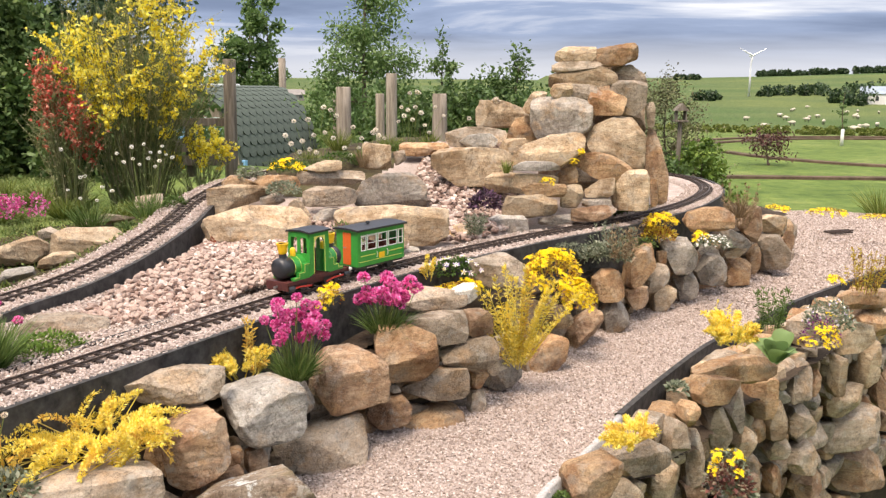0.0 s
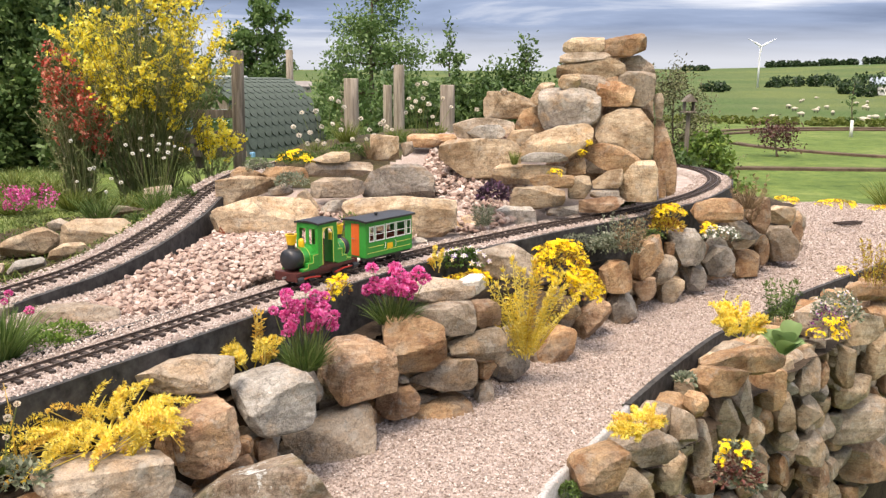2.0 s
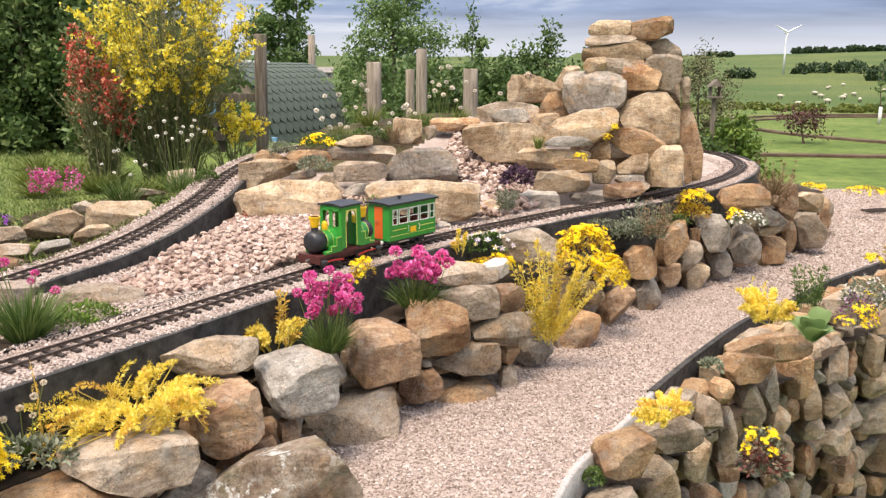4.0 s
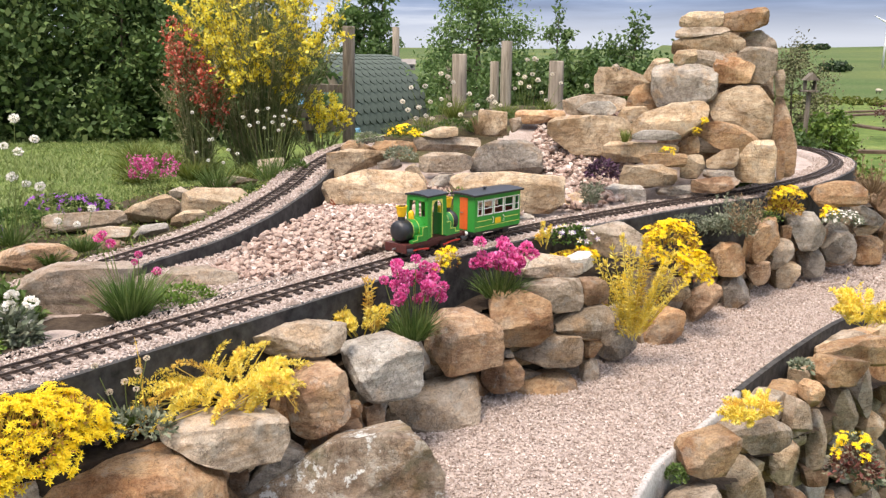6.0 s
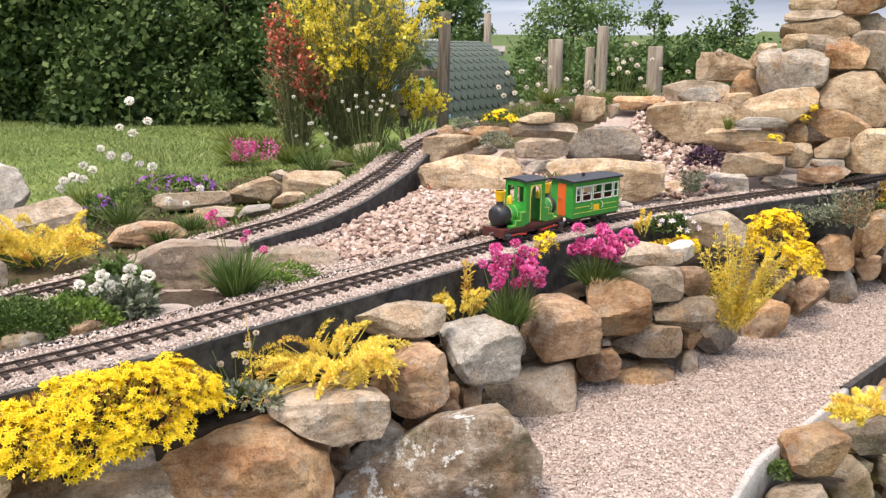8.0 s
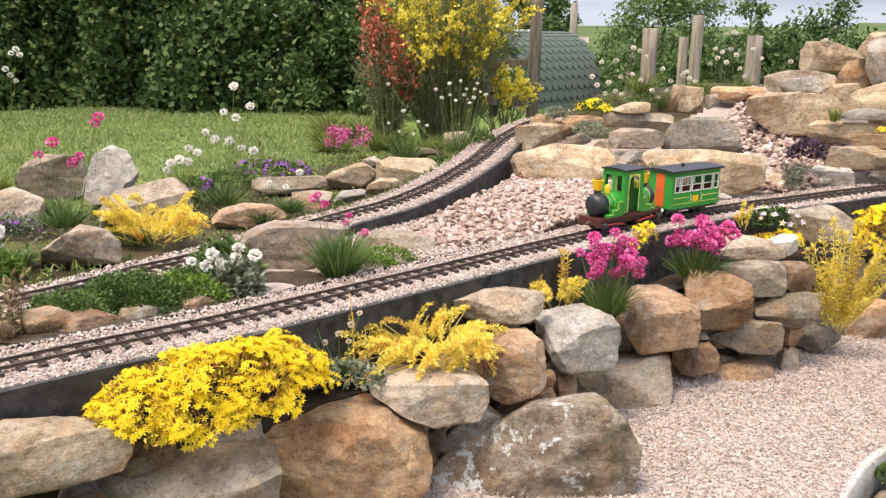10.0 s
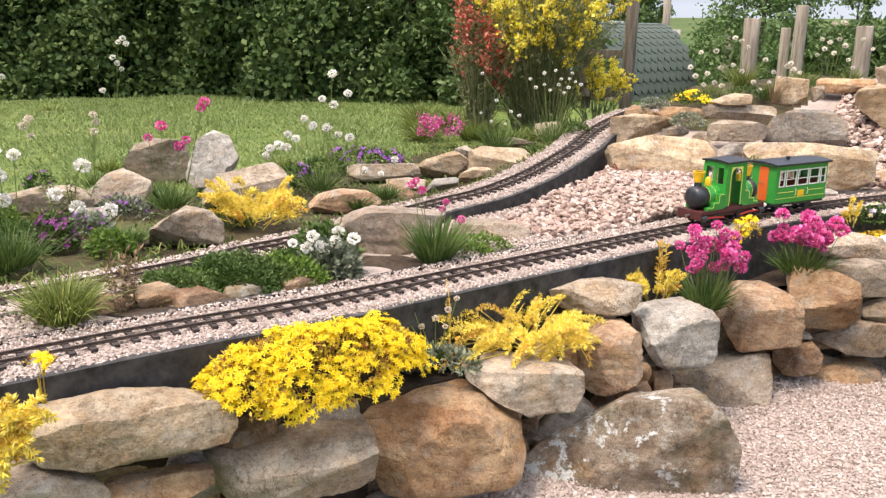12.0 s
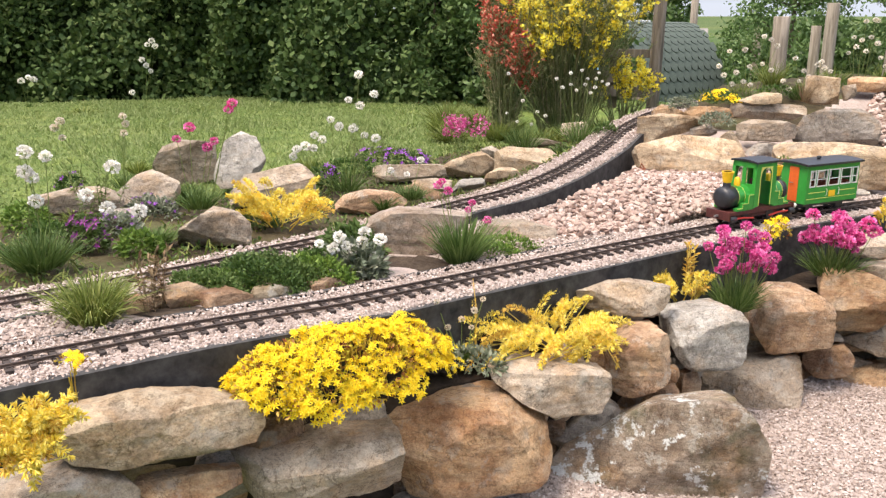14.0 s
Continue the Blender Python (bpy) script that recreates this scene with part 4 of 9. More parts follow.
cairn_stone(0.492, 4.562, 1.307, 0.131, 0.090, 0.120, -7, "t", 77, ((-124, 99), (-33, 30), (150, 62)))
cairn_stone(0.912, 4.450, 1.109, 0.302, 0.150, 0.267, -12, "t", 78, ((-167, 94), (-129, 65), (-117, 59), (-69, 116), (24, 91), (119, 91), (156, 97)))
cairn_stone(0.334, 4.741, 1.242, 0.299, 0.110, 0.155, -4, "t", 79, ((-154, 110), (-30, 85), (29, 89), (59, 77), (85, 93), (167, 102)))
cairn_stone(0.435, 4.627, 1.169, 0.170, 0.104, 0.144, -6, "o", 80, ((-110, 91), (-67, 110), (19, 69), (114, 76), (153, 61)))
cairn_stone(0.180, 4.500, 1.126, 0.334, 0.085, 0.108, -3, "p", 81, ((-165, 89), (-105, 93), (-40, 73), (-7, 92), (58, 109), (141, 96)))
cairn_stone(0.180, 4.429, 1.115, 0.212, 0.064, 0.072, -3, "w", 82, ((-146, 97), (-23, 98), (18, 91), (101, 86), (149, 73)))
cairn_stone(0.374, 4.438, 1.090, 0.165, 0.068, 0.080, -5, "t", 83, ((-152, 102), (-43, 87), (18, 89), (100, 88), (155, 78)))
cairn_stone(0.538, 4.316, 1.071, 0.371, 0.134, 0.189, -8, "t", 84, ((-171, 105), (-80, 84), (-32, 76), (-19, 76), (25, 115), (103, 79), (125, 65), (154, 72)))
cairn_stone(0.467, 4.192, 1.003, 0.233, 0.049, 0.047, -7, "w", 85, ((-66, 88), (15, 84), (156, 93)))
cairn_stone(0.822, 4.318, 0.995, 0.302, 0.103, 0.141, -11, "o", 86, ((-134, 61), (-98, 90), (-22, 98), (32, 76), (61, 80), (106, 101), (160, 98)))
cairn_stone(0.156, 4.393, 0.981, 0.431, 0.141, 0.203, -2, "t", 87, ((-161, 82), (-145, 72), (-96, 96), (-42, 92), (-8, 93), (34, 109), (82, 98), (104, 100), (155, 107)))
cairn_stone(0.397, 4.245, 0.912, 0.371, 0.087, 0.101, -6, "t", 88, ((-173, 98), (-148, 110), (-77, 83), (-20, 78), (25, 111), (77, 99), (169, 101)))
cairn_stone(0.645, 4.337, 0.947, 0.109, 0.076, 0.094, -10, "o", 89, ((-163, 95), (-79, 86), (8, 89), (101, 84), (130, 66)))
cairn_stone(0.802, 4.571, 0.932, 0.151, 0.078, 0.098, -10, "q", 90, ((-163, 80), (-74, 82), (-9, 93), (61, 77), (121, 97)))
cairn_stone(0.791, 4.232, 0.896, 0.150, 0.083, 0.102, -11, "t", 91, ((-162, 105), (-35, 93), (103, 77), (137, 51)))
cairn_stone(0.960, 4.282, 0.879, 0.192, 0.137, 0.210, -13, "t", 92, ((-115, 106), (-80, 92), (5, 93), (22, 103), (96, 93), (125, 81), (174, 92)))
cairn_stone(0.661, 4.268, 0.849, 0.119, 0.092, 0.122, -9, "t", 93, ((-39, 79), (12, 97), (81, 101), (110, 90)))
cairn_stone(0.776, 4.205, 0.817, 0.147, 0.050, 0.049, -11, "g", 94, ((-114, 93), (-56, 81), (6, 96), (97, 89)))
cairn_stone(0.744, 4.188, 0.763, 0.195, 0.063, 0.069, -11, "b", 95, ((-173, 93), (-70, 66), (-8, 93), (37, 105), (105, 81)))
cairn_stone(1.145, 4.503, 0.986, 0.136, 0.103, 0.422, -15, "b", 96, ((-141, 60), (-76, 98), (14, 78), (43, 47), (84, 91), (168, 104)))
cairn_stone(1.097, 4.511, 1.251, 0.058, 0.054, 0.132, -14, "p", 97, ((-156, 59), (-10, 93), (42, 97), (99, 92)))
cairn_stone(1.115, 4.414, 0.848, 0.049, 0.051, 0.149, -15, "b", 98, ((-162, 63), (-80, 93), (13, 80), (84, 89)))
cairn_stone(0.504, 4.168, 0.886, 0.221, 0.059, 0.064, -7, "o", 99, ((-166, 89), (-3, 95), (139, 98)))
cairn_stone(0.429, 4.129, 0.811, 0.271, 0.093, 0.121, -6, "t", 100, ((-87, 95), (-66, 83), (-9, 92), (49, 102), (102, 90), (169, 89)))
cairn_stone(0.548, 4.105, 0.750, 0.165, 0.056, 0.059, -8, "g", 101, ((-170, 97), (-74, 74), (115, 52)))
cairn_stone(0.760, 4.177, 0.775, 0.229, 0.075, 0.092, -11, "b", 102, ((-76, 73), (-37, 55), (33, 106), (115, 65)))
cairn_stone(0.985, 4.655, 1.120, 0.311, 0.200, 0.353, -13, "b", 404)
cairn_stone(0.850, 4.745, 0.912, 0.685, 0.220, 0.478, -10, "b", 401)
cairn_stone(0.910, 4.785, 1.280, 0.436, 0.220, 0.353, -11, "b", 402)
cairn_stone(0.850, 4.815, 1.460, 0.353, 0.150, 0.198, -11, "b", 403)
boulder(-0.975, 4.024, 0.855, 0.300, 0.150, 0.138, 13, "t", 103, ((-171, 100), (-57, 37), (20, 101), (79, 93), (117, 102)))
boulder(-1.004, 4.173, 0.923, 0.181, 0.081, 0.065, 13, "o", 104, ((-128, 93), (-76, 91), (35, 43), (52, 47), (161, 82)))
boulder(-0.835, 3.730, 0.781, 0.475, 0.178, 0.163, 12, "t", 105, ((-172, 100), (-106, 95), (-82, 99), (-34, 83), (12, 98), (60, 107), (82, 97), (129, 88), (160, 91)))
boulder(-0.678, 3.999, 0.799, 0.121, 0.143, 0.126, 8, "t", 106, ((-150, 61), (-80, 96), (34, 39), (125, 100)))
boulder(-0.819, 4.022, 0.857, 0.121, 0.074, 0.058, 11, "g", 107, ((-167, 95), (-100, 93), (-47, 95), (26, 74), (124, 64)))
boulder(-0.538, 4.032, 0.867, 0.271, 0.112, 0.090, 7, "p", 108, ((-83, 89), (-69, 86), (-10, 90), (44, 105), (151, 109)))
boulder(-0.260, 4.187, 0.887, 0.360, 0.172, 0.162, 3, "g", 109, ((-106, 102), (-54, 117), (21, 91), (96, 94), (137, 85), (167, 79)))
boulder(-0.565, 4.254, 0.933, 0.341, 0.092, 0.078, 7, "p", 110, ((-84, 88), (-24, 87), (7, 101), (81, 95), (107, 103)))
boulder(-0.230, 3.695, 0.787, 0.506, 0.185, 0.169, 2, "t", 111, ((-123, 65), (-65, 111), (-19, 93), (76, 99), (98, 98), (136, 119)))
boulder(-0.555, 3.965, 0.778, 0.129, 0.098, 0.078, 7, "w", 112, ((-161, 96), (145, 78)))
boulder(-0.235, 3.478, 0.731, 0.189, 0.097, 0.077, 3, "t", 113, ((-155, 109), (-71, 70), (-37, 52), (35, 108), (121, 55), (144, 55)))
boulder(-0.878, 4.154, 0.927, 0.111, 0.070, 0.053, 11, "o", 114, ((-129, 78), (-64, 89), (9, 91), (99, 87), (153, 80)))
boulder(-0.344, 4.398, 1.034, 0.150, 0.142, 0.132, 4, "t", 115, ((-111, 101), (3, 95), (84, 90)))
boulder(-0.227, 4.459, 1.022, 0.069, 0.092, 0.077, 2, "p", 116, ((-165, 78), (-64, 66), (13, 92), (100, 86)))
boulder(-0.101, 4.690, 1.047, 0.277, 0.091, 0.072, 1, "o", 117, ((-176, 93), (-118, 98), (-45, 55), (9, 102)))
boulder(-0.533, 3.429, 0.731, 0.083, 0.095, 0.077, 8, "t", 118, ((-165, 70), (-139, 56), (-57, 91), (12, 89), (86, 93)))
boulder(-0.604, 4.217, 0.995, 0.199, 0.071, 0.052, 7, "t", 119, ((-116, 90), (-59, 86), (-5, 90), (146, 54)))
boulder(-0.184, 3.553, 0.694, 0.156, 0.059, 0.037, 3, "w", 120, ((-140, 106), (-44, 32), (35, 114), (107, 76), (147, 59)))
boulder(-2.869, 2.800, 0.729, 0.284, 0.208, 0.200, 43, "p", 121, ((-164, 102), (-110, 95), (-61, 87), (-16, 91), (82, 98), (117, 93), (157, 84)))
boulder(-2.507, 2.740, 0.781, 0.214, 0.238, 0.224, 39, "h", 122, ((-125, 114), (-66, 68), (-31, 93), (17, 91), (68, 97), (120, 81), (158, 67)))
boulder(-2.564, 2.266, 0.731, 0.240, 0.152, 0.132, 45, "p", 123, ((-129, 101), (-38, 95), (13, 92), (45, 86), (116, 80), (150, 62)))
boulder(-2.159, 2.499, 0.731, 0.325, 0.165, 0.147, 37, "p", 124, ((-73, 101), (-7, 100), (12, 96), (115, 78), (157, 83)))
boulder(-1.985, 1.947, 0.704, 0.242, 0.137, 0.133, 41, "p", 125, ((-97, 110), (-74, 72), (-12, 97), (27, 92), (66, 95), (137, 62), (167, 75)))
boulder(-1.909, 3.144, 0.705, 0.317, 0.091, 0.070, 28, "p", 126, ((-130, 121), (-80, 87), (-31, 99), (7, 96), (94, 95), (163, 107)))
boulder(-1.754, 3.413, 0.716, 0.242, 0.131, 0.115, 24, "t", 127, ((-168, 106), (-103, 106), (-71, 82), (-7, 96), (37, 98), (125, 55), (147, 63)))
boulder(-1.561, 3.666, 0.713, 0.329, 0.135, 0.119, 20, "t", 128, ((-68, 92), (-6, 99), (22, 94), (83, 92), (144, 102), (174, 90)))
boulder(-1.839, 3.888, 0.704, 0.101, 0.077, 0.061, 22, "p", 129, ((-166, 89), (-98, 93), (-27, 85), (44, 79), (120, 80)))
boulder(-1.707, 2.894, 0.673, 0.169, 0.097, 0.076, 27, "b", 130, ((-171, 88), (-86, 95), (-18, 98), (51, 57), (112, 105)))
boulder(-1.697, 2.921, 0.711, 0.172, 0.062, 0.039, 27, "p", 131, ((-146, 55), (-111, 58), (58, 95), (112, 85)))
boulder(-1.590, 3.062, 0.690, 0.139, 0.074, 0.056, 24, "w", 132, ((-111, 93), (-46, 72), (10, 98), (101, 82), (160, 73)))
boulder(-1.774, 2.574, 0.695, 0.270, 0.105, 0.083, 31, "b", 133, ((-147, 100), (-70, 75), (-35, 78), (24, 94), (71, 93), (124, 87), (160, 84)))
boulder(-1.348, 2.129, 0.707, 0.329, 0.203, 0.173, 28, "q", 134, ((-167, 100), (-123, 95), (-114, 95), (-42, 61), (-31, 49), (80, 92), (123, 104), (172, 97)))
boulder(-1.127, 2.409, 0.678, 0.242, 0.107, 0.076, 23, "p", 135, ((-172, 95), (-106, 103), (-62, 77), (51, 95), (156, 105)))
boulder(-2.613, 1.997, 0.725, 0.286, 0.130, 0.092, 50, "p", 136, ((-102, 83), (-15, 93), (26, 95), (80, 96), (119, 93)))
boulder(-1.824, 1.792, 0.555, 0.111, 0.057, 0.036, 42, "b", 137, ((6, 90),))
boulder(-1.836, 1.986, 0.485, 0.144, 0.040, 0.025, 41, "o", 138, ((-174, 89), (-81, 87), (13, 81), (81, 83)))
boulder(-1.695, 1.498, 0.633, 0.071, 0.049, 0.030, 45, "b", 139, ((-174, 96), (6, 89), (112, 63)))
boulder(-0.826, 4.221, 0.910, 0.226, 0.071, 0.073, 10, "o", 340)
boulder(0.301, 4.080, 0.728, 0.261, 0.085, 0.087, -5, "w", 344)
boulder(0.078, 3.942, 0.709, 0.154, 0.084, 0.094, -2, "t", 348)
boulder(-1.777, 4.416, 0.687, 0.276, 0.070, 0.059, 19, "p", 360)
boulder(-1.550, 3.339, 0.687, 0.154, 0.070, 0.066, 21, "t", 363)
boulder(-1.699, 4.869, 0.704, 0.163, 0.106, 0.126, 17, "p", 365)
boulder(-1.654, 1.369, 0.679, 0.101, 0.060, 0.027, 45, "p", 368)
boulder(-2.391, 1.945, 0.690, 0.104, 0.070, 0.065, 47, "g", 369)

# brown stones that hold the soil between the tracks
for k, (sx, sy, sw, sh) in enumerate(((-1.668, 1.345, 0.105, 0.065), (-1.604, 1.412, 0.115, 0.08), (-1.530, 1.468, 0.125, 0.05), (-1.455, 1.560, 0.11, 0.045), (-1.385, 1.675, 0.11, 0.045))):
    tagged(rock("edging_stone", sx, sy, 0.678, sw, 0.07, sh, 56 + 7 * (k % 3), "bobdb"[k], 730 + k, None, 12), "small brown stone edging the soil between the tracks", "rock", "stones between the tracks")

# flat stones that fill the ledge up to the path's edging board
rng = np.random.default_rng(23)
fill = spline([(a + 0.055, b - 0.05, 0.0) for a, b in EDGE[4:11]], 0.155)
head = sideways(fill)
for k in range(len(fill)):
    low_stone(fill[k][0], fill[k][1], 0.175 + rng.uniform(-0.01, 0.015), rng.uniform(0.14, 0.19), 0.115, rng.uniform(0.085, 0.11), math.degrees(math.atan2(head[k][0], -head[k][1])) + rng.normal(0, 8), "otpot"[k % 5], 900 + k)

# ---- fence posts ----
def fence_post(x, y, z, r, h, mat, label, lean=0.0):
    bm = bmesh.new()
    k = math.tan(radians(lean))
    tube_bm(bm, [(k * u, 0, u, r * s) for u, s in ((-0.25, 1.0), (h * 0.3, 1.0), (h * 0.7, 0.985), (h - 0.006, 0.975), (h, 0.9))], 20)
    rng = np.random.default_rng(int(abs(x * 1000)))
    for v in bm.verts:
        v.co.x += rng.normal(0, 0.0012)
        v.co.y += rng.normal(0, 0.0012)
    ob = part("fence_post", bm, mat, None, "", True)
    ob.matrix_basis = pose(x, y, z)
    return tagged(ob, label, "fence post", "fence posts")


# ---- leaves and plants ----
def leaf_mesh(name, centres, size, mat, parent=None, label="", shape=0.45, up=0.3, seed=1, fold=0.25):
    """Many small pointed leaves with a fold along the middle, at the given centres."""
    rng = np.random.default_rng(seed)
    c = np.asarray(centres, float)
    n = len(c)
    d = rng.normal(size=(n, 3))
    d[:, 2] += up
    d /= np.linalg.norm(d, axis=1)[:, None]
    s = np.cross(d, rng.normal(size=(n, 3)))
    s /= np.linalg.norm(s, axis=1)[:, None]
    nrm = np.cross(d, s)
    L = size * rng.uniform(0.6, 1.35, n)[:, None]
    a, b = c - d * L / 2, c + d * L / 2
    m = c - d * L * 0.05 - nrm * L * fold * 0.3
    p, q = m + s * L * shape / 2 + nrm * L * fold * 0.3, m - s * L * shape / 2 + nrm * L * fold * 0.3
    verts = np.stack([a, p, b, q], 1).reshape(-1, 3)
    k = np.arange(n)[:, None] * 4
    tris = np.concatenate([k + [0, 1, 2], k + [0, 2, 3]], 1).reshape(-1, 3)
    return fast_mesh(name, verts, tris, mat, parent, label)


def fast_mesh(name, verts, tris, mat, parent=None, label=""):
    me = bpy.data.meshes.new(name)
    verts, tris = np.asarray(verts, np.float32), np.asarray(tris, np.int32)
    me.vertices.add(len(verts))
    me.vertices.foreach_set("co", verts.ravel())
    me.loops.add(tris.size)
    me.loops.foreach_set("vertex_index", tris.ravel())
    me.polygons.add(len(tris))
    me.polygons.foreach_set("loop_start", np.arange(0, tris.size, tris.shape[1], dtype=np.int32))
    me.update(calc_edges=True)
    me.validate()
    me.materials.append(mat)
    ob = new(name, me)
    if parent:
        ob.parent = parent
    return tagged(ob, label)


def clumps(rng, count, lo, hi, radius, per, squash=0.8):
    """Points gathered in uneven clumps inside a box."""
    mids = rng.uniform(lo, hi, (count, 3))
    r = radius * rng.uniform(0.5, 1.3, count)
    d = rng.normal(size=(count, per, 3))
    d /= np.linalg.norm(d, axis=2)[:, :, None]
    d *= (rng.uniform(0.55, 1.0, (count, per)) * r[:, None])[:, :, None]
    d[:, :, 2] *= squash
    return (mids[:, None, :] + d).reshape(-1, 3)


HEDGE = leaf_material("hedge_leaves", [(0.0, (0.045, 0.085, 0.026)), (0.5, (0.080, 0.135, 0.038)), (0.85, (0.125, 0.185, 0.055)), (1.0, (0.18, 0.235, 0.08))], 0.65, 0.2, 0.2)
# dark green that paints the shade deep among the hedge leaves
SHADE = ground_material("hedge_shade", [(0.3, (0.020, 0.034, 0.012)), (0.7, (0.04, 0.062, 0.02))], 4.0, 20.0, 0.03)


def hedge():
    """A tall dense hedge behind the lawn, from the left to beside the shrub."""
    base = thing("hedge", -5.0, 6.6, 0.6, "tall dense dark green hedge behind the lawn", "hedge")
    line = spline([(-12.5, 4.2, 0), (-9.0, 5.9, 0), (-6.5, 6.9, 0), (-4.6, 7.1, 0), (-3.4, 7.45, 0)], 0.06)
    rng = np.random.default_rng(11)
    pts = []
    for i in range(2700):
        p = line[rng.integers(len(line))]
        top = 2.75 * (1 - 0.5 * min(1.0, max(0.0, (p[0] + 4.35) / 0.85)))
        z = 0.56 + top * rng.uniform(0, 1) ** 1.05
        out = -0.42 + 0.22 * math.sin(p[0] * 2.1 + z * 1.7) + 0.12 * math.sin(p[0] * 5.3 - z * 3.1) + 0.1 * (z - 0.6)
        mid = np.array([p[0] + out * 0.35, p[1] + out, z])
        d = rng.normal(size=(46, 3))
        d /= np.linalg.norm(d, axis=1)[:, None]
        r = rng.uniform(0.13, 0.27)
        pts.append(mid + d * r * rng.uniform(0.6, 1.0, (46, 1)) * [1, 0.8, 1])
    ob = leaf_mesh("foliage", np.concatenate(pts), 0.062, HEDGE, base, "", 0.75, 0.1, 12)
    ob.matrix_basis = base.matrix_basis.inverted()
    # solid core added behind the leaves, coloured as the hedge's inner shade
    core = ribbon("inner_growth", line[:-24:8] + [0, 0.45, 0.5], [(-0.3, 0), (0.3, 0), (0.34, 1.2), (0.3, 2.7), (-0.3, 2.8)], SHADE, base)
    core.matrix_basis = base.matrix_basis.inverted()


hedge()
fence_post(-0.66, 5.75, 0.85, 0.050, 0.535, POSTWOOD, "round weathered wooden fence post behind the rockery")
fence_post(-0.013, 5.75, 0.85, 0.050, 0.495, POSTWOOD, "round weathered wooden fence post behind the rockery")
fence_post(-1.42, 5.7, 0.60, 0.042, 0.96, OLDWOOD, "grey rotting fence post beside the shingled pod", 1.0)
fence_post(-0.42, 7.3, 0.55, 0.048, 0.95, POSTWOOD, "thin weathered fence post among the bushes")
fence_post(-0.53, 7.5, 0.55, 0.040, 0.78, POSTWOOD, "short weathered fence post among the bushes")


# ---- plant materials ----
YELLOW = leaf_material("bright_yellow_petals", [(0.0, (0.89, 0.60, 0.012)), (0.5, (0.94, 0.72, 0.025)), (1.0, (0.96, 0.81, 0.06))], 0.55, 0.35)
GOLD = leaf_material("golden_needle_leaves", [(0.0, (0.80, 0.57, 0.05)), (0.5, (0.91, 0.74, 0.12)), (1.0, (0.95, 0.85, 0.30))], 0.5, 0.25)
AMBER = leaf_material("orange_tipped_needles", [(0.0, (0.66, 0.36, 0.05)), (0.5, (0.80, 0.54, 0.10)), (1.0, (0.88, 0.72, 0.2))], 0.5, 0.25)
RUSTY = leaf_material("red_brown_succulent_leaves", [(0.0, (0.17, 0.030, 0.02)), (0.25, (0.38, 0.20, 0.04)), (1.0, (0.66, 0.56, 0.05))], 0.5, 0.15)
MAGENTA = leaf_material("magenta_petals", [(0.0, (0.56, 0.045, 0.22)), (0.5, (0.77, 0.12, 0.37)), (1.0, (0.89, 0.36, 0.60))], 0.6, 0.3)
WHITE = leaf_material("white_petals", [(0.0, (0.78, 0.74, 0.66)), (1.0, (0.92, 0.90, 0.84))], 0.6, 0.2)
CREAM_WHITE = leaf_material("cream_white_petals", [(0.0, (0.70, 0.62, 0.50)), (1.0, (0.90, 0.86, 0.78))], 0.6, 0.2)
CREAM = leaf_material("faded_cream_petals", [(0.0, (0.55, 0.44, 0.32)), (1.0, (0.84, 0.78, 0.68))], 0.6, 0.3)
PURPLE = leaf_material("purple_petals", [(0.0, (0.15, 0.018, 0.25)), (0.6, (0.27, 0.045, 0.40)), (1.0, (0.42, 0.14, 0.54))], 0.55, 0.25)
HOUSELEEK = leaf_material("houseleek_leaves", [(0.0, (0.12, 0.035, 0.03)), (0.5, (0.22, 0.085, 0.065)), (1.0, (0.30, 0.29, 0.19))], 0.5, 0.15)
BROAD = leaf_material("broad_sage_green_leaves", [(0.0, (0.13, 0.22, 0.07)), (0.5, (0.20, 0.30, 0.11)), (1.0, (0.28, 0.38, 0.16))], 0.5, 0.3)
PLUM = leaf_material("dark_plum_petals", [(0.0, (0.05, 0.012, 0.055)), (0.6, (0.16, 0.02, 0.15)), (1.0, (0.34, 0.05, 0.27))], 0.55, 0.2)
DUSK = leaf_material("dark_purple_leaves", [(0.0, (0.03, 0.02, 0.025)), (0.6, (0.075, 0.04, 0.06)), (1.0, (0.15, 0.07, 0.13))], 0.6, 0.15)
LILAC = leaf_material("lilac_and_white_petals", [(0.0, (0.30, 0.22, 0.48)), (0.5, (0.78, 0.74, 0.74)), (1.0, (0.80, 0.62, 0.10))], 0.55, 0.25)
RED = leaf_material("red_orange_petals", [(0.0, (0.44, 0.045, 0.032)), (0.6, (0.66, 0.14, 0.09)), (1.0, (0.82, 0.42, 0.28))], 0.55, 0.25)
GRASS = leaf_material("grass_blades", [(0.0, (0.09, 0.125, 0.022)), (0.5, (0.15, 0.195, 0.036)), (1.0, (0.28, 0.295, 0.085))], 0.55, 0.3)
THRIFT = leaf_material("thrift_leaves", [(0.0, (0.045, 0.085, 0.018)), (0.5, (0.085, 0.145, 0.032)), (1.0, (0.15, 0.205, 0.06))], 0.6, 0.2)
FRESH = leaf_material("fresh_green_leaves", [(0.0, (0.065, 0.125, 0.020)), (0.5, (0.12, 0.21, 0.032)), (1.0, (0.22, 0.31, 0.06))], 0.5, 0.25)
SAGE = leaf_material("grey_green_leaves", [(0.0, (0.11, 0.14, 0.085)), (0.5, (0.19, 0.22, 0.14)), (1.0, (0.32, 0.33, 0.24))], 0.7, 0.2)
BROWN = leaf_material("dry_brown_stems", [(0.0, (0.16, 0.095, 0.05)), (1.0, (0.34, 0.25, 0.14))], 0.8, 0.1)
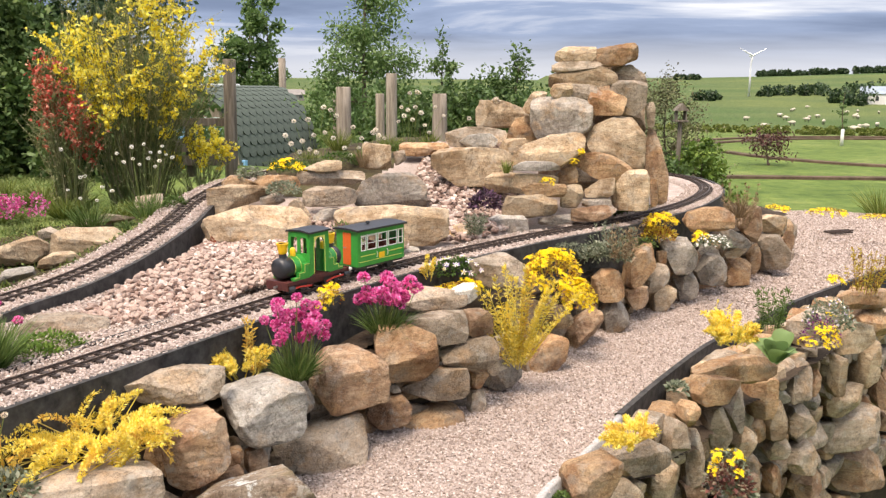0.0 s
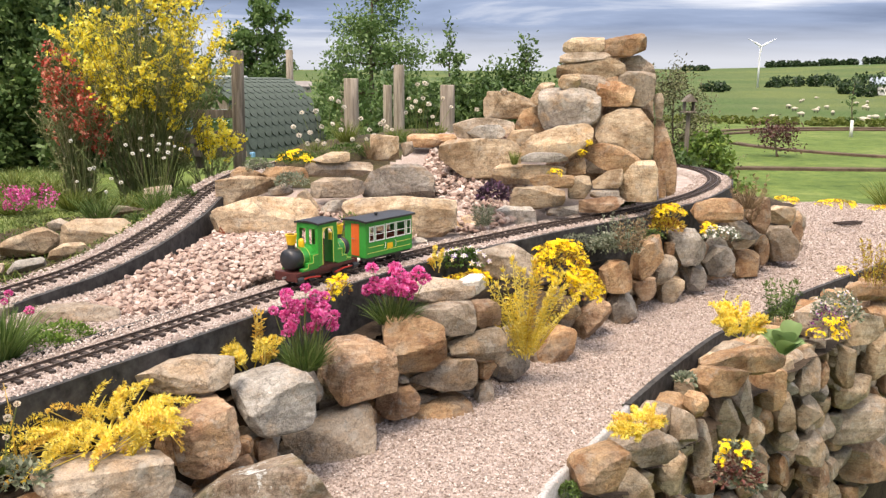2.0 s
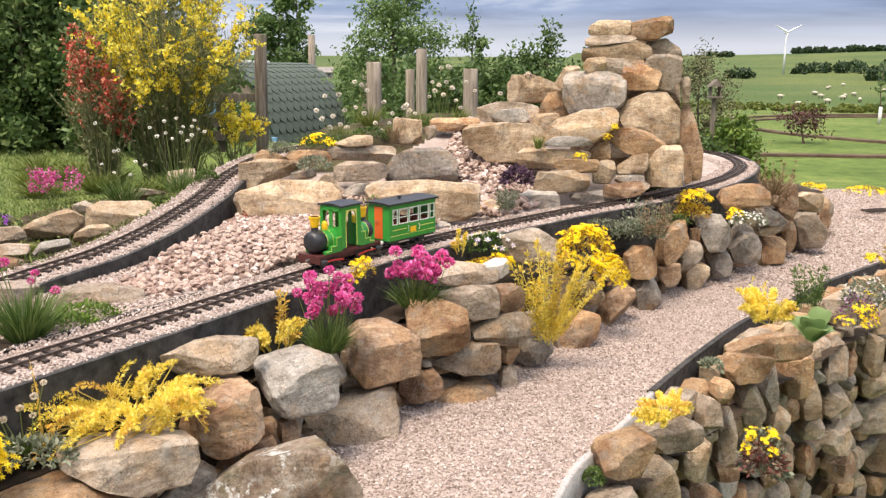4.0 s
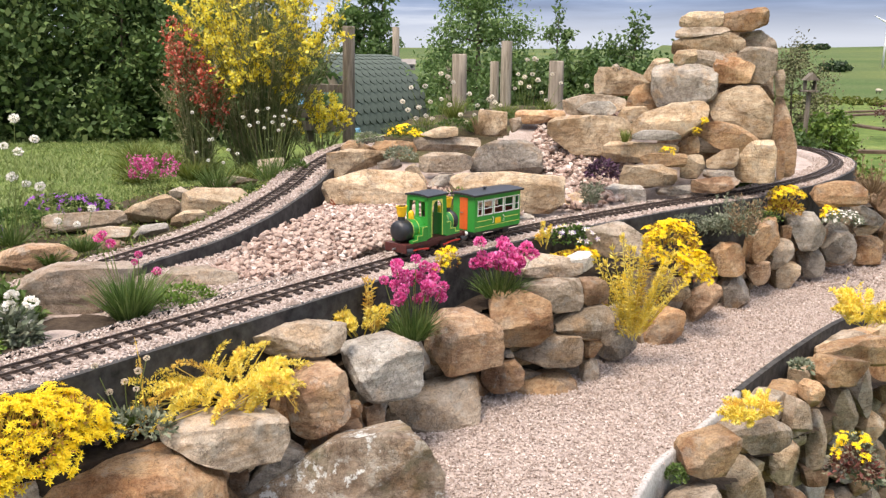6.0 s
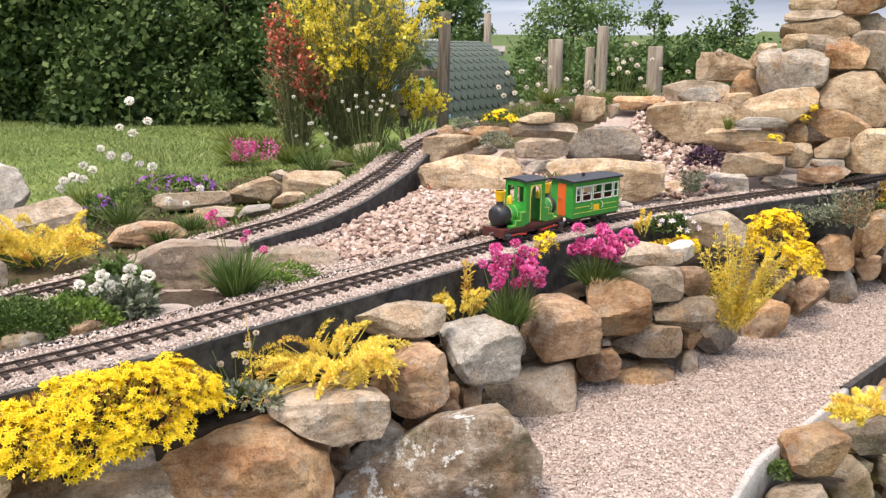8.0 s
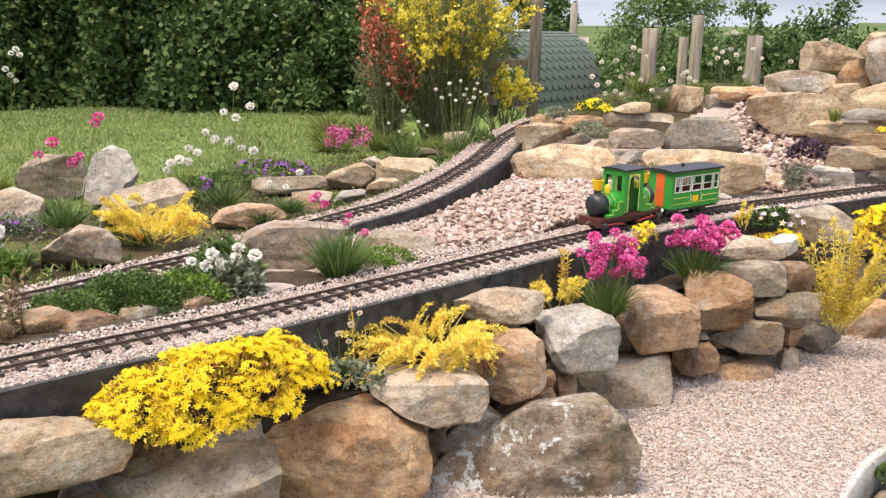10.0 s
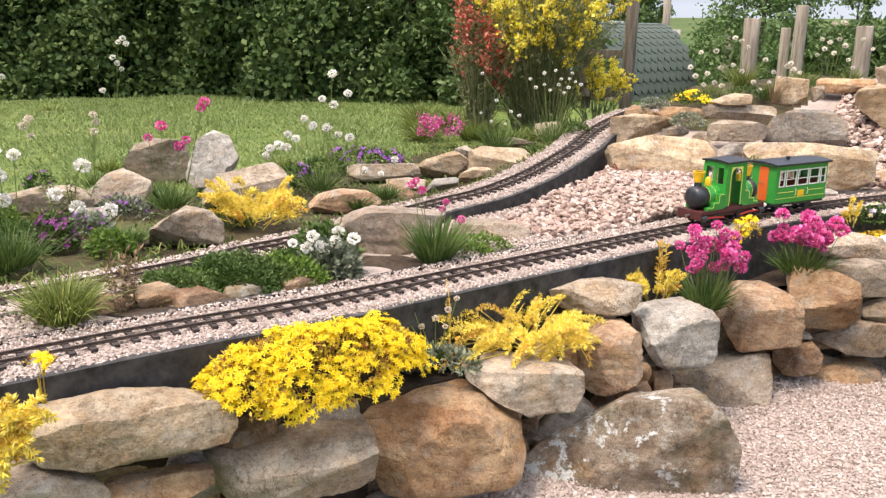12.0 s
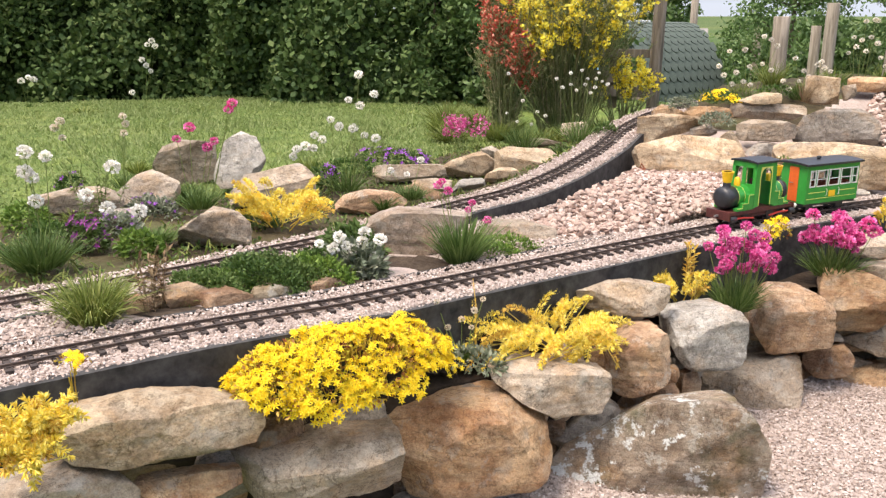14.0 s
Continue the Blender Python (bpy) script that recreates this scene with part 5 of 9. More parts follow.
STALK = leaf_material("green_stalks", [(0.0, (0.10, 0.15, 0.035)), (1.0, (0.21, 0.25, 0.075))], 0.6, 0.1)
LEMON = leaf_material("lemon_yellow_petals", [(0.0, (0.80, 0.58, 0.03)), (0.5, (0.94, 0.82, 0.08)), (1.0, (0.96, 0.90, 0.26))], 0.55, 0.4)
BROOM = leaf_material("broom_twigs", [(0.0, (0.10, 0.135, 0.045)), (0.6, (0.20, 0.23, 0.085)), (1.0, (0.36, 0.31, 0.18))], 0.7, 0.1)


def unit(v):
    return v / np.maximum(np.linalg.norm(v, axis=-1, keepdims=True), 1e-9)


def diamonds(base, way, length, width, lift=0.0, rng=None):
    """Pointed leaves or petals from base points along a way: four corners, two faces each."""
    n = len(base)
    rng = rng or np.random.default_rng(1)
    side = unit(np.cross(way, rng.normal(size=(n, 3))))
    up = np.cross(side, way)
    L, W = np.broadcast_to(length, n)[:, None], np.broadcast_to(width, n)[:, None]
    m = base + way * L * 0.5 + up * L * lift
    verts = np.stack([base, m + side * W / 2, base + way * L, m - side * W / 2], 1).reshape(-1, 3)
    k = np.arange(n)[:, None] * 4
    return verts, np.concatenate([k + [0, 1, 2], k + [0, 2, 3]], 1).reshape(-1, 3)


def merge(bits):
    v, f, at = [], [], 0
    for a, b in bits:
        v.append(a)
        f.append(b + at)
        at += len(a)
    return np.concatenate(v), np.concatenate(f)


def blades(base, way, length, width, bend, rng):
    """Grass blades that arch over: seven corners, five faces each."""
    n = len(base)
    L, W = np.broadcast_to(length, n)[:, None], np.broadcast_to(width, n)[:, None]
    side = unit(np.cross(way, np.array([0, 0, 1.0]) + rng.normal(size=(n, 3)) * 0.3))
    drop = np.array([0, 0, -1.0])
    pts = []
    for u, w in ((0, 1.0), (0.35, 0.9), (0.7, 0.6)):
        c = base + way * L * u + drop * L * bend * u * u
        pts += [c + side * W * w / 2, c - side * W * w / 2]
    pts.append(base + way * L + drop * L * bend)
    verts = np.stack(pts, 1).reshape(-1, 3)
    k = np.arange(n)[:, None] * 7
    f = np.concatenate([k + q for q in ([0, 1, 3], [0, 3, 2], [2, 3, 5], [2, 5, 4], [4, 5, 6])], 1).reshape(-1, 3)
    return verts, f


def sticks(a, b, r0, r1, bow=0.0):
    """Thin three-sided stalks from points a to points b, with a bow in the middle."""
    n = len(a)
    d = unit(b - a)
    s = unit(np.cross(d, np.array([0.31, 0.87, 0.2])))
    t = np.cross(d, s)
    mid = (a + b) / 2 + s * np.linalg.norm(b - a, axis=1)[:, None] * np.broadcast_to(bow, n)[:, None]
    rings = []
    for c, r in ((a, r0), (mid, (r0 + r1) / 2), (b, r1)):
        for q in range(3):
            ang = 2 * math.pi * q / 3
            rings.append(c + (s * math.cos(ang) + t * math.sin(ang)) * r)
    verts = np.stack(rings, 1).reshape(-1, 3)
    k = np.arange(n)[:, None] * 9
    f = []
    for lev in (0, 3):
        for q in range(3):
            p = (q + 1) % 3
            f += [k + [lev + q, lev + p, lev + 3 + p], k + [lev + q, lev + 3 + p, lev + 3 + q]]
    return verts, np.concatenate(f, 1).reshape(-1, 3)


def stars(c, up, size, rng, petals=5, cup=0.3, broad=0.1):
    """Open star flowers with pointed petals."""
    n = len(c)
    a = unit(np.cross(up, rng.normal(size=(n, 3))))
    b = np.cross(up, a)
    size = np.broadcast_to(size, n)[:, None]
    bits = []
    for k in range(petals):
        q = 2 * math.pi * k / petals
        out = a * math.cos(q) + b * math.sin(q)
        side = -a * math.sin(q) + b * math.cos(q)
        tip = c + (out + up * cup) * size / 2
        m = c + (out * 0.42 + up * (cup * 0.25 + 0.08)) * size / 2
        bits.append(np.stack([c, m + side * size * broad, tip, m - side * size * broad], 1))
    verts = np.concatenate(bits, 1).reshape(-1, 3)
    f = np.arange(n * petals)[:, None] * 4
    return verts, np.concatenate([f + [0, 1, 2], f + [0, 2, 3]], 1).reshape(-1, 3)


def heads(c, r, rng, per=110, flat=0.8, petal=0.42):
    """Round flower heads of many small petals."""
    n = len(c)
    d = unit(rng.normal(size=(n, per, 3)) + np.array([0, 0, 0.35]))
    r = np.broadcast_to(r, n)[:, None, None]
    base = (c[:, None, :] + d * r * 0.5 * np.array([1, 1, flat])).reshape(-1, 3)
    way = unit(d + rng.normal(size=d.shape) * 0.35).reshape(-1, 3)
    length = np.repeat(np.broadcast_to(r, (n, 1, 1)).ravel(), per) * petal * rng.uniform(0.7, 1.15, n * per)
    return diamonds(base, way, length, length * 0.95, 0.12, rng)


def seed_of(x, y):
    return abs(int(x * 9176) * 31 + int(y * 7717)) % 100000


def plant_part(name, bits, mat, parent, label="", kind="stuff"):
    v, f = merge(bits) if isinstance(bits, list) else bits
    return tagged(fast_mesh(name, v, f, mat, parent, label), kind=kind)


def dome_points(rng, n, rx, ry, h, low=-0.15):
    """Points and outward ways on an uneven cushion."""
    d = unit(rng.normal(size=(n * 3, 3)))
    d = d[d[:, 2] > low][:n]
    lump = 1 + 0.13 * np.sin(d[:, 0] * 7 + rng.uniform(0, 6)) * np.cos(d[:, 1] * 6 + rng.uniform(0, 6)) + rng.normal(0, 0.05, len(d))
    return d * np.array([rx, ry, h]) * lump[:, None], unit(d / np.array([rx, ry, h]))


# ---- kinds of plants ----
def stonecrop(x, y, z, rx, ry, h, yaw, count, size=0.024, label="", droop=0.0, mat=None, under=None):
    """Flat heads of star flowers crowded over red-brown leaves, hanging over the edge on one side."""
    rng = np.random.default_rng(seed_of(x, y))
    it = thing("yellow_stonecrop", x, y, z, label or "mound of bright yellow star-flowered stonecrop on the wall", "flowering plant", "stonecrop", "", yaw)
    groups = max(5, int(count / 4.0))
    p, d = dome_points(rng, groups, rx, ry, h)
    p[:, 2] -= droop * np.clip(-p[:, 1] / ry, 0, 1) ** 2
    up = unit(d * 0.6 + np.array([0, -0.15, 0.75]) + rng.normal(size=d.shape) * 0.12)
    p = p + up * rng.uniform(-0.006, 0.012, (len(p), 1))
    a = unit(np.cross(up, rng.normal(size=up.shape)))
    b = np.cross(up, a)
    per = 10
    q, r = rng.uniform(0, 6.283, (len(p), per, 1)), np.sqrt(rng.uniform(0, 1, (len(p), per, 1))) * size * 1.05
    c = p[:, None, :] + a[:, None, :] * np.cos(q) * r + b[:, None, :] * np.sin(q) * r - up[:, None, :] * (r / size) ** 2 * size * 0.3
    u = unit(up[:, None, :] + (a[:, None, :] * np.cos(q) + b[:, None, :] * np.sin(q)) * 0.35 * r / size + rng.normal(size=c.shape) * 0.16)
    c, u = c.reshape(-1, 3), u.reshape(-1, 3)
    wide = size * rng.uniform(0.75, 1.1, len(c))
    plant_part("bloom", [stars(c, u, wide, rng, 6, 0.22, 0.085), stars(c + u * 0.0012, u, wide * 0.42, rng, 5, 1.1, 0.12)], mat or YELLOW, it)
    g, e = dome_points(rng, count * 3, rx * 0.95, ry * 0.95, h * 0.88)
    g[:, 2] -= droop * np.clip(-g[:, 1] / ry, 0, 1) ** 2
    plant_part("foliage", diamonds(g, unit(e + rng.normal(size=e.shape) * 0.6), size * 0.6, size * 0.3, 0.2, rng), under or RUSTY, it)
    plant_part("stem_growth", sticks(p * [0.8, 0.8, 0.2] - [0, 0, 0.02], p, 0.0012, 0.001, 0.05), under or RUSTY, it)
    return it


def shoot_leaves(rng, a, b, sag, length, per):
    """Needles set round a stem that curves from a to b, with a tuft at its tip."""
    bits = []
    for i in range(len(a)):
        u = np.sort(np.concatenate([rng.uniform(0.05, 1.0, per - per // 11), rng.uniform(0.95, 1.0, per // 11)]))[:, None]
        c = a[i] + (b[i] - a[i]) * u + np.array([0, 0, 1.0]) * sag[i] * (u - u * u) * 4
        along = unit((b[i] - a[i]) + np.array([0, 0, 1.0]) * sag[i] * 4 * (1 - 2 * u))
        out = unit(np.cross(along, rng.normal(size=(per, 3))))
        bits.append((c, unit(out * (1.0 - 0.35 * (u > 0.93)) + along * (0.45 + 0.6 * (u > 0.93))), length * rng.uniform(0.8, 1.15, per)))
    return [np.concatenate(q) for q in zip(*bits)]


def golden_stonecrop(x, y, z, rx, ry, h, yaw, shoots, label="", needle=0.016, mat=None, hang=0.0):
    """Sprawling golden shoots set with needle leaves."""
    rng = np.random.default_rng(seed_of(x, y))
    shoots = int(shoots * 0.75 + 3)
    it = thing("golden_stonecrop", x, y, z, label or "sprawling golden stonecrop with needle-leaved shoots on the wall", "plant", "golden stonecrop", "", yaw)
    q = rng.uniform(0, 2 * math.pi, shoots)
    r = np.sqrt(rng.uniform(0, 1, shoots))
    a = np.stack([rx * 0.62 * r * np.cos(q), ry * 0.62 * r * np.sin(q), rng.uniform(-0.01, h * 0.25, shoots)], 1)
    q = q + rng.normal(0, 0.5, shoots)
    b = a + np.stack([rx * rng.uniform(0.35, 0.9, shoots) * np.cos(q), ry * rng.uniform(0.35, 0.95, shoots) * np.sin(q), h * rng.uniform(0.05, 0.95, shoots)], 1)
    b[:, 2] -= hang * rng.uniform(0.0, 1.0, shoots) * (np.sin(q) < 0.3)
    sag = rng.uniform(0.0, 0.35, shoots) * np.linalg.norm(b - a, axis=1)
    for k in range(shoots):
        per = int(36 + 1550 * np.linalg.norm(b[k] - a[k]))
        c, w, L = shoot_leaves(rng, a[k:k + 1], b[k:k + 1], sag[k:k + 1], needle, per)
        bits = [diamonds(c, w, L * 0.78, L * 0.17, 0.1, rng), sticks(a[k:k + 1] - [0, 0, 0.02], b[k:k + 1], 0.0018, 0.0012)]
        orange = rng.uniform(0, 1) < 0.13
        plant_part("shoot", bits, AMBER if orange else mat or GOLD, it, "orange-tipped shoot" if orange else "", "")
    return it


def golden_fan(x, y, z, wide, high, yaw, shoots, label, needle=0.018):
    """Golden needle-leaved shoots that rise fanwise out of one joint against a wall."""
    rng = np.random.default_rng(seed_of(x, y))
    it = thing("golden_stonecrop", x, y, z, label, "plant", "golden stonecrop", "", yaw)
    for k in range(shoots):
        s, u = rng.uniform(-1, 1), rng.uniform(0.28, 1.0)
        a = np.array([[s * 0.025, rng.uniform(-0.02, 0.01), rng.uniform(-0.02, 0.05)]])
        b = a + [[s * wide * 0.5 * (0.3 + 0.7 * u), -0.03 - 0.05 * u + rng.normal(0, 0.015), high * u * (1 - 0.18 * s * s)]]
        c, w, L = shoot_leaves(rng, a, b, np.array([rng.uniform(-0.02, 0.03)]), needle, int(26 + 330 * np.linalg.norm(b - a)))
        plant_part("shoot", [diamonds(c, w, L * 0.9, L * 0.15, 0.1, rng), sticks(a, b, 0.002, 0.0013)], AMBER if k % 9 == 4 else GOLD, it, "orange-tipped shoot" if k % 9 == 4 else "", "")
    return it


def thrift(x, y, z, tuft_r, tuft_h, spots, head_r, colour, label, blade_count=260, name="thrift", tuft_mat=None):
    """A grassy cushion with round flower heads on bare stalks at the given spots."""
    rng = np.random.default_rng(seed_of(x, y))
    it = thing(name, x, y, z, label, "flowering plant", "thrift")
    if blade_count:
        q, r = rng.uniform(0, 6.283, blade_count), np.sqrt(rng.uniform(0, 1, blade_count)) * tuft_r * 0.55
        base = np.stack([r * np.cos(q), r * np.sin(q), np.zeros(blade_count)], 1)
        way = unit(np.stack([np.cos(q) * r / tuft_r * 1.6, np.sin(q) * r / tuft_r * 1.6, np.ones(blade_count)], 1) + rng.normal(size=(blade_count, 3)) * 0.22)
        plant_part("tuft", blades(base, way, tuft_h * rng.uniform(0.6, 1.15, blade_count), 0.0032, 0.22, rng), tuft_mat or THRIFT, it)
    spots = np.array(spots, float)
    root = spots * [0.25, 0.25, 0] + rng.normal(size=spots.shape) * [0.012, 0.012, 0]
    bow = rng.uniform(-0.03, 0.03, len(spots))
    for k in range(len(spots)):
        stalk = plant_part("stalk", sticks(root[k:k + 1], spots[k:k + 1], 0.0017, 0.0013, bow[k]), STALK, it, "thin green stalk", "")
        plant_part("flower_head", heads(spots[k:k + 1], head_r * rng.uniform(0.8, 1.15), rng), colour, stalk, "round flower head", "")
    return it


def spread(rng_seed, count, cx, cy, cz, rx, ry, rz):
    """Uneven spots for flower heads round a middle, relative to a plant's foot."""
    rng = np.random.default_rng(rng_seed)
    return [(cx + rx * a, cy + ry * b, cz + rz * c) for a, b, c in rng.uniform(-1, 1, (count, 3))]


def flower_cluster(x, y, z, rx, rz, count, head_r, tuft_h, colour, label, rise):
    """A thick tuft under a crowd of flower heads."""
    rng = np.random.default_rng(seed_of(x, y))
    d = unit(rng.normal(size=(count, 3)) * [1, 1, 0.8])
    spots = d * np.array([rx, rx * 0.7, rz]) * rng.uniform(0.45, 1.0, (count, 1)) + np.array([0, 0, rise])
    return thrift(x, y, z, rx * 0.75, tuft_h * 0.82, spots, head_r, colour, label, 420)


def tuft(x, y, z, r, h, label, count=240, mat=None, width=0.004, bend=0.35, name="grass_tuft"):
    rng = np.random.default_rng(seed_of(x, y))
    it = thing(name, x, y, z, label, "grass")
    q, s = rng.uniform(0, 6.283, count), np.sqrt(rng.uniform(0, 1, count))
    base = np.stack([s * r * 0.3 * np.cos(q), s * r * 0.3 * np.sin(q), np.full(count, -0.01)], 1)
    way = unit(np.stack([np.cos(q) * s * r / h, np.sin(q) * s * r / h, np.ones(count)], 1) + rng.normal(size=(count, 3)) * 0.15)
    plant_part("blade_growth", blades(base, way, h * rng.uniform(0.5, 1.2, count), width, bend, rng), mat or GRASS, it)
    return it


def cushion(x, y, z, rx, ry, h, label, leaf=0.012, count=1200, mat=None, blooms=0, bloom_mat=None, bloom=0.012, name="cushion_plant", shape=0.5, petals=5):
    """A low leafy mound, with open flowers where it blooms."""
    rng = np.random.default_rng(seed_of(x, y))
    it = thing(name, x, y, z, label, "plant")
    p, d = dome_points(rng, count, rx, ry, h)
    p *= rng.uniform(0.75, 1.03, (len(p), 1))
    L = leaf * rng.uniform(0.7, 1.3, len(p))
    plant_part("foliage", diamonds(p, unit(d + rng.normal(size=d.shape) * 0.7), L, L * shape, 0.15, rng), mat or GREEN, it)
    if blooms:
        p, d = dome_points(rng, blooms, rx * 1.02, ry * 1.02, h * 1.08, 0.05)
        plant_part("bloom", stars(p + d * 0.006, unit(d + [0, -0.3, 0.3]), bloom * rng.uniform(0.7, 1.2, len(p)), rng, petals, 0.2), bloom_mat or PURPLE, it)
    return it


def wisps(x, y, z, r, h, count, label, mat=None, bloom_mat=None, bloom_r=0.008, name="wispy_plant", leaves=True):
    """Upright thin stalks with small leaves and a flower spike."""
    rng = np.random.default_rng(seed_of(x, y))
    it = thing(name, x, y, z, label, "plant")
    q, s = rng.uniform(0, 6.283, count), np.sqrt(rng.uniform(0, 1, count))
    a = np.stack([s * r * 0.5 * np.cos(q), s * r * 0.5 * np.sin(q), np.full(count, -0.01)], 1)
    b = a + np.stack([np.cos(q) * r * 0.5 * s, np.sin(q) * r * 0.5 * s, h * rng.uniform(0.55, 1.0, count)], 1)
    plant_part("stalk_growth", sticks(a, b, 0.0016, 0.0008, rng.uniform(-0.06, 0.06, count)), mat or BROWN, it)
    if leaves:
        c, w, L = shoot_leaves(rng, a, b, np.zeros(count), 0.022, 22)
        plant_part("foliage", diamonds(c, w, L, L * 0.25, 0.1, rng), mat or SAGE, it)
    if bloom_mat:
        u = rng.uniform(0.6, 1.0, (count, 8, 1))
        c = (a[:, None, :] + (b - a)[:, None, :] * u).reshape(-1, 3)
        plant_part("bloom", heads(c, bloom_r, rng, 8), bloom_mat, it)
    return it


def broad_leaves(x, y, z, r, h, count, label, mat=None):
    """A rosette of broad rounded leaves."""
    rng = np.random.default_rng(seed_of(x, y))
    it = thing("broad_leaved_plant", x, y, z, label, "plant")
    for k in range(count):
        q, el = 2.4 * k, rng.uniform(0.85, 1.35)
        L = r * rng.uniform(0.7, 1.1)
        bm = bmesh.new()
        rows = []
        for i in range(7):
            u = i / 6
            wide = L * 0.30 * math.sin(math.pi * min(1, 0.12 + u * 0.86)) ** 0.8
            zz = L * (u * math.sin(el) - 0.42 * u * u)
            out = L * u * math.cos(el) + 0.004
            rows.append([bm.verts.new((out * math.cos(q) - s * wide * math.sin(q), out * math.sin(q) + s * wide * math.cos(q), zz + abs(s) * wide * 0.35 + h * k / count)) for s in (-1, -0.5, 0, 0.5, 1)])
        for u, v in zip(rows, rows[1:]):
            for j in range(4):
                bm.faces.new((u[j], u[j + 1], v[j + 1], v[j]))
        part("leaf", bm, mat or BROAD, it, "", True)
    return it


def broom_bush(x, y, z, wide, tall, count, petal_mat, label, per=9, petal=0.030, spread_at=0.35, yaw=0.0, bare=0.35):
    """A fan of whippy twigs with pea flowers along their upper lengths."""
    rng = np.random.default_rng(seed_of(x, y))
    it = thing("broom_bush", x, y, z, label, "shrub", "", "", yaw)
    q, s = rng.uniform(0, 6.283, count), np.sqrt(rng.uniform(0, 1, count))
    top = np.stack([s * wide * np.cos(q), s * wide * 0.7 * np.sin(q), tall * (1.0 - 0.42 * s * s) * rng.uniform(0.55, 1.05, count)], 1)
    root = top * [0.28, 0.28, 0]
    knee = root + (top - root) * [0.32, 0.32, 0.5]
    plant_part("stem_growth", merge([sticks(root, knee, 0.0038, 0.0028, rng.uniform(-0.06, 0.06, count)), sticks(knee, top, 0.003, 0.001, rng.uniform(-0.05, 0.05, count))]), BROOM, it)
    side = []
    u = rng.uniform(0.25, 1.0, (count, 7, 1))
    a = (knee[:, None, :] + (top - knee)[:, None, :] * u).reshape(-1, 3)
    b = a + unit(rng.normal(size=a.shape) * [0.6, 0.6, 0.4] + [0, 0, 0.9]) * rng.uniform(0.06, 0.22, (len(a), 1)) * tall / 1.4
    plant_part("twig_growth", sticks(a, b, 0.0016, 0.0007, 0.03), BROOM, it)
    u = rng.uniform(0.1, 1.0, (count, 2, 1))
    c = (root[:, None, :] + (knee - root)[:, None, :] * u).reshape(-1, 3)
    e = c + unit(rng.normal(size=c.shape) * [0.8, 0.8, 0.3] + [0, 0, 0.7]) * rng.uniform(0.06, 0.20, (len(c), 1)) * tall / 1.4
    plant_part("low_twig_growth", sticks(c, e, 0.0018, 0.0007, 0.04), BROOM, it)
    w = rng.uniform(0.014, 0.024, len(c) * 5)
    k = (c[:, None, :] + (e - c)[:, None, :] * rng.uniform(0, 1, (len(c), 5, 1))).reshape(-1, 3)
    plant_part("low_foliage", diamonds(k, unit(rng.normal(size=k.shape) + [0, 0, 0.5]), w, w * 0.4, 0.1, rng), BROOM, it)
    L = rng.uniform(0.012, 0.02, len(a) * 5)
    k = (a[:, None, :] + (b - a)[:, None, :] * rng.uniform(0, 1, (len(a), 5, 1))).reshape(-1, 3)
    plant_part("foliage", diamonds(k, unit(rng.normal(size=k.shape) + [0, 0, 0.6]), L, L * 0.4, 0.1, rng), BROOM, it)
    lush = np.repeat(rng.uniform(0, 1, count), 7) + 0.35 * np.sin(a[:, 0] * 9 + a[:, 2] * 7 + 1.0)
    keep = (rng.uniform(0, 1, len(a)) > bare * (0.45 + lush)) & (a[:, 2] > spread_at * tall * rng.uniform(0.8, 1.3, len(a)))
    a, b = a[keep], b[keep]
    f = (a[:, None, :] + (b - a)[:, None, :] * rng.uniform(0.0, 1.0, (len(a), per, 1))).reshape(-1, 3) + rng.normal(size=(len(a) * per, 3)) * 0.009
    L = petal * rng.uniform(0.6, 1.1, len(f))
    plant_part("bloom", [diamonds(f, unit(rng.normal(size=f.shape) + [0, -0.2, 0.2]), L * s, L * s * 0.8, 0.18, rng) for s in (0.8, 0.7, 0.6)], petal_mat, it)
    return it


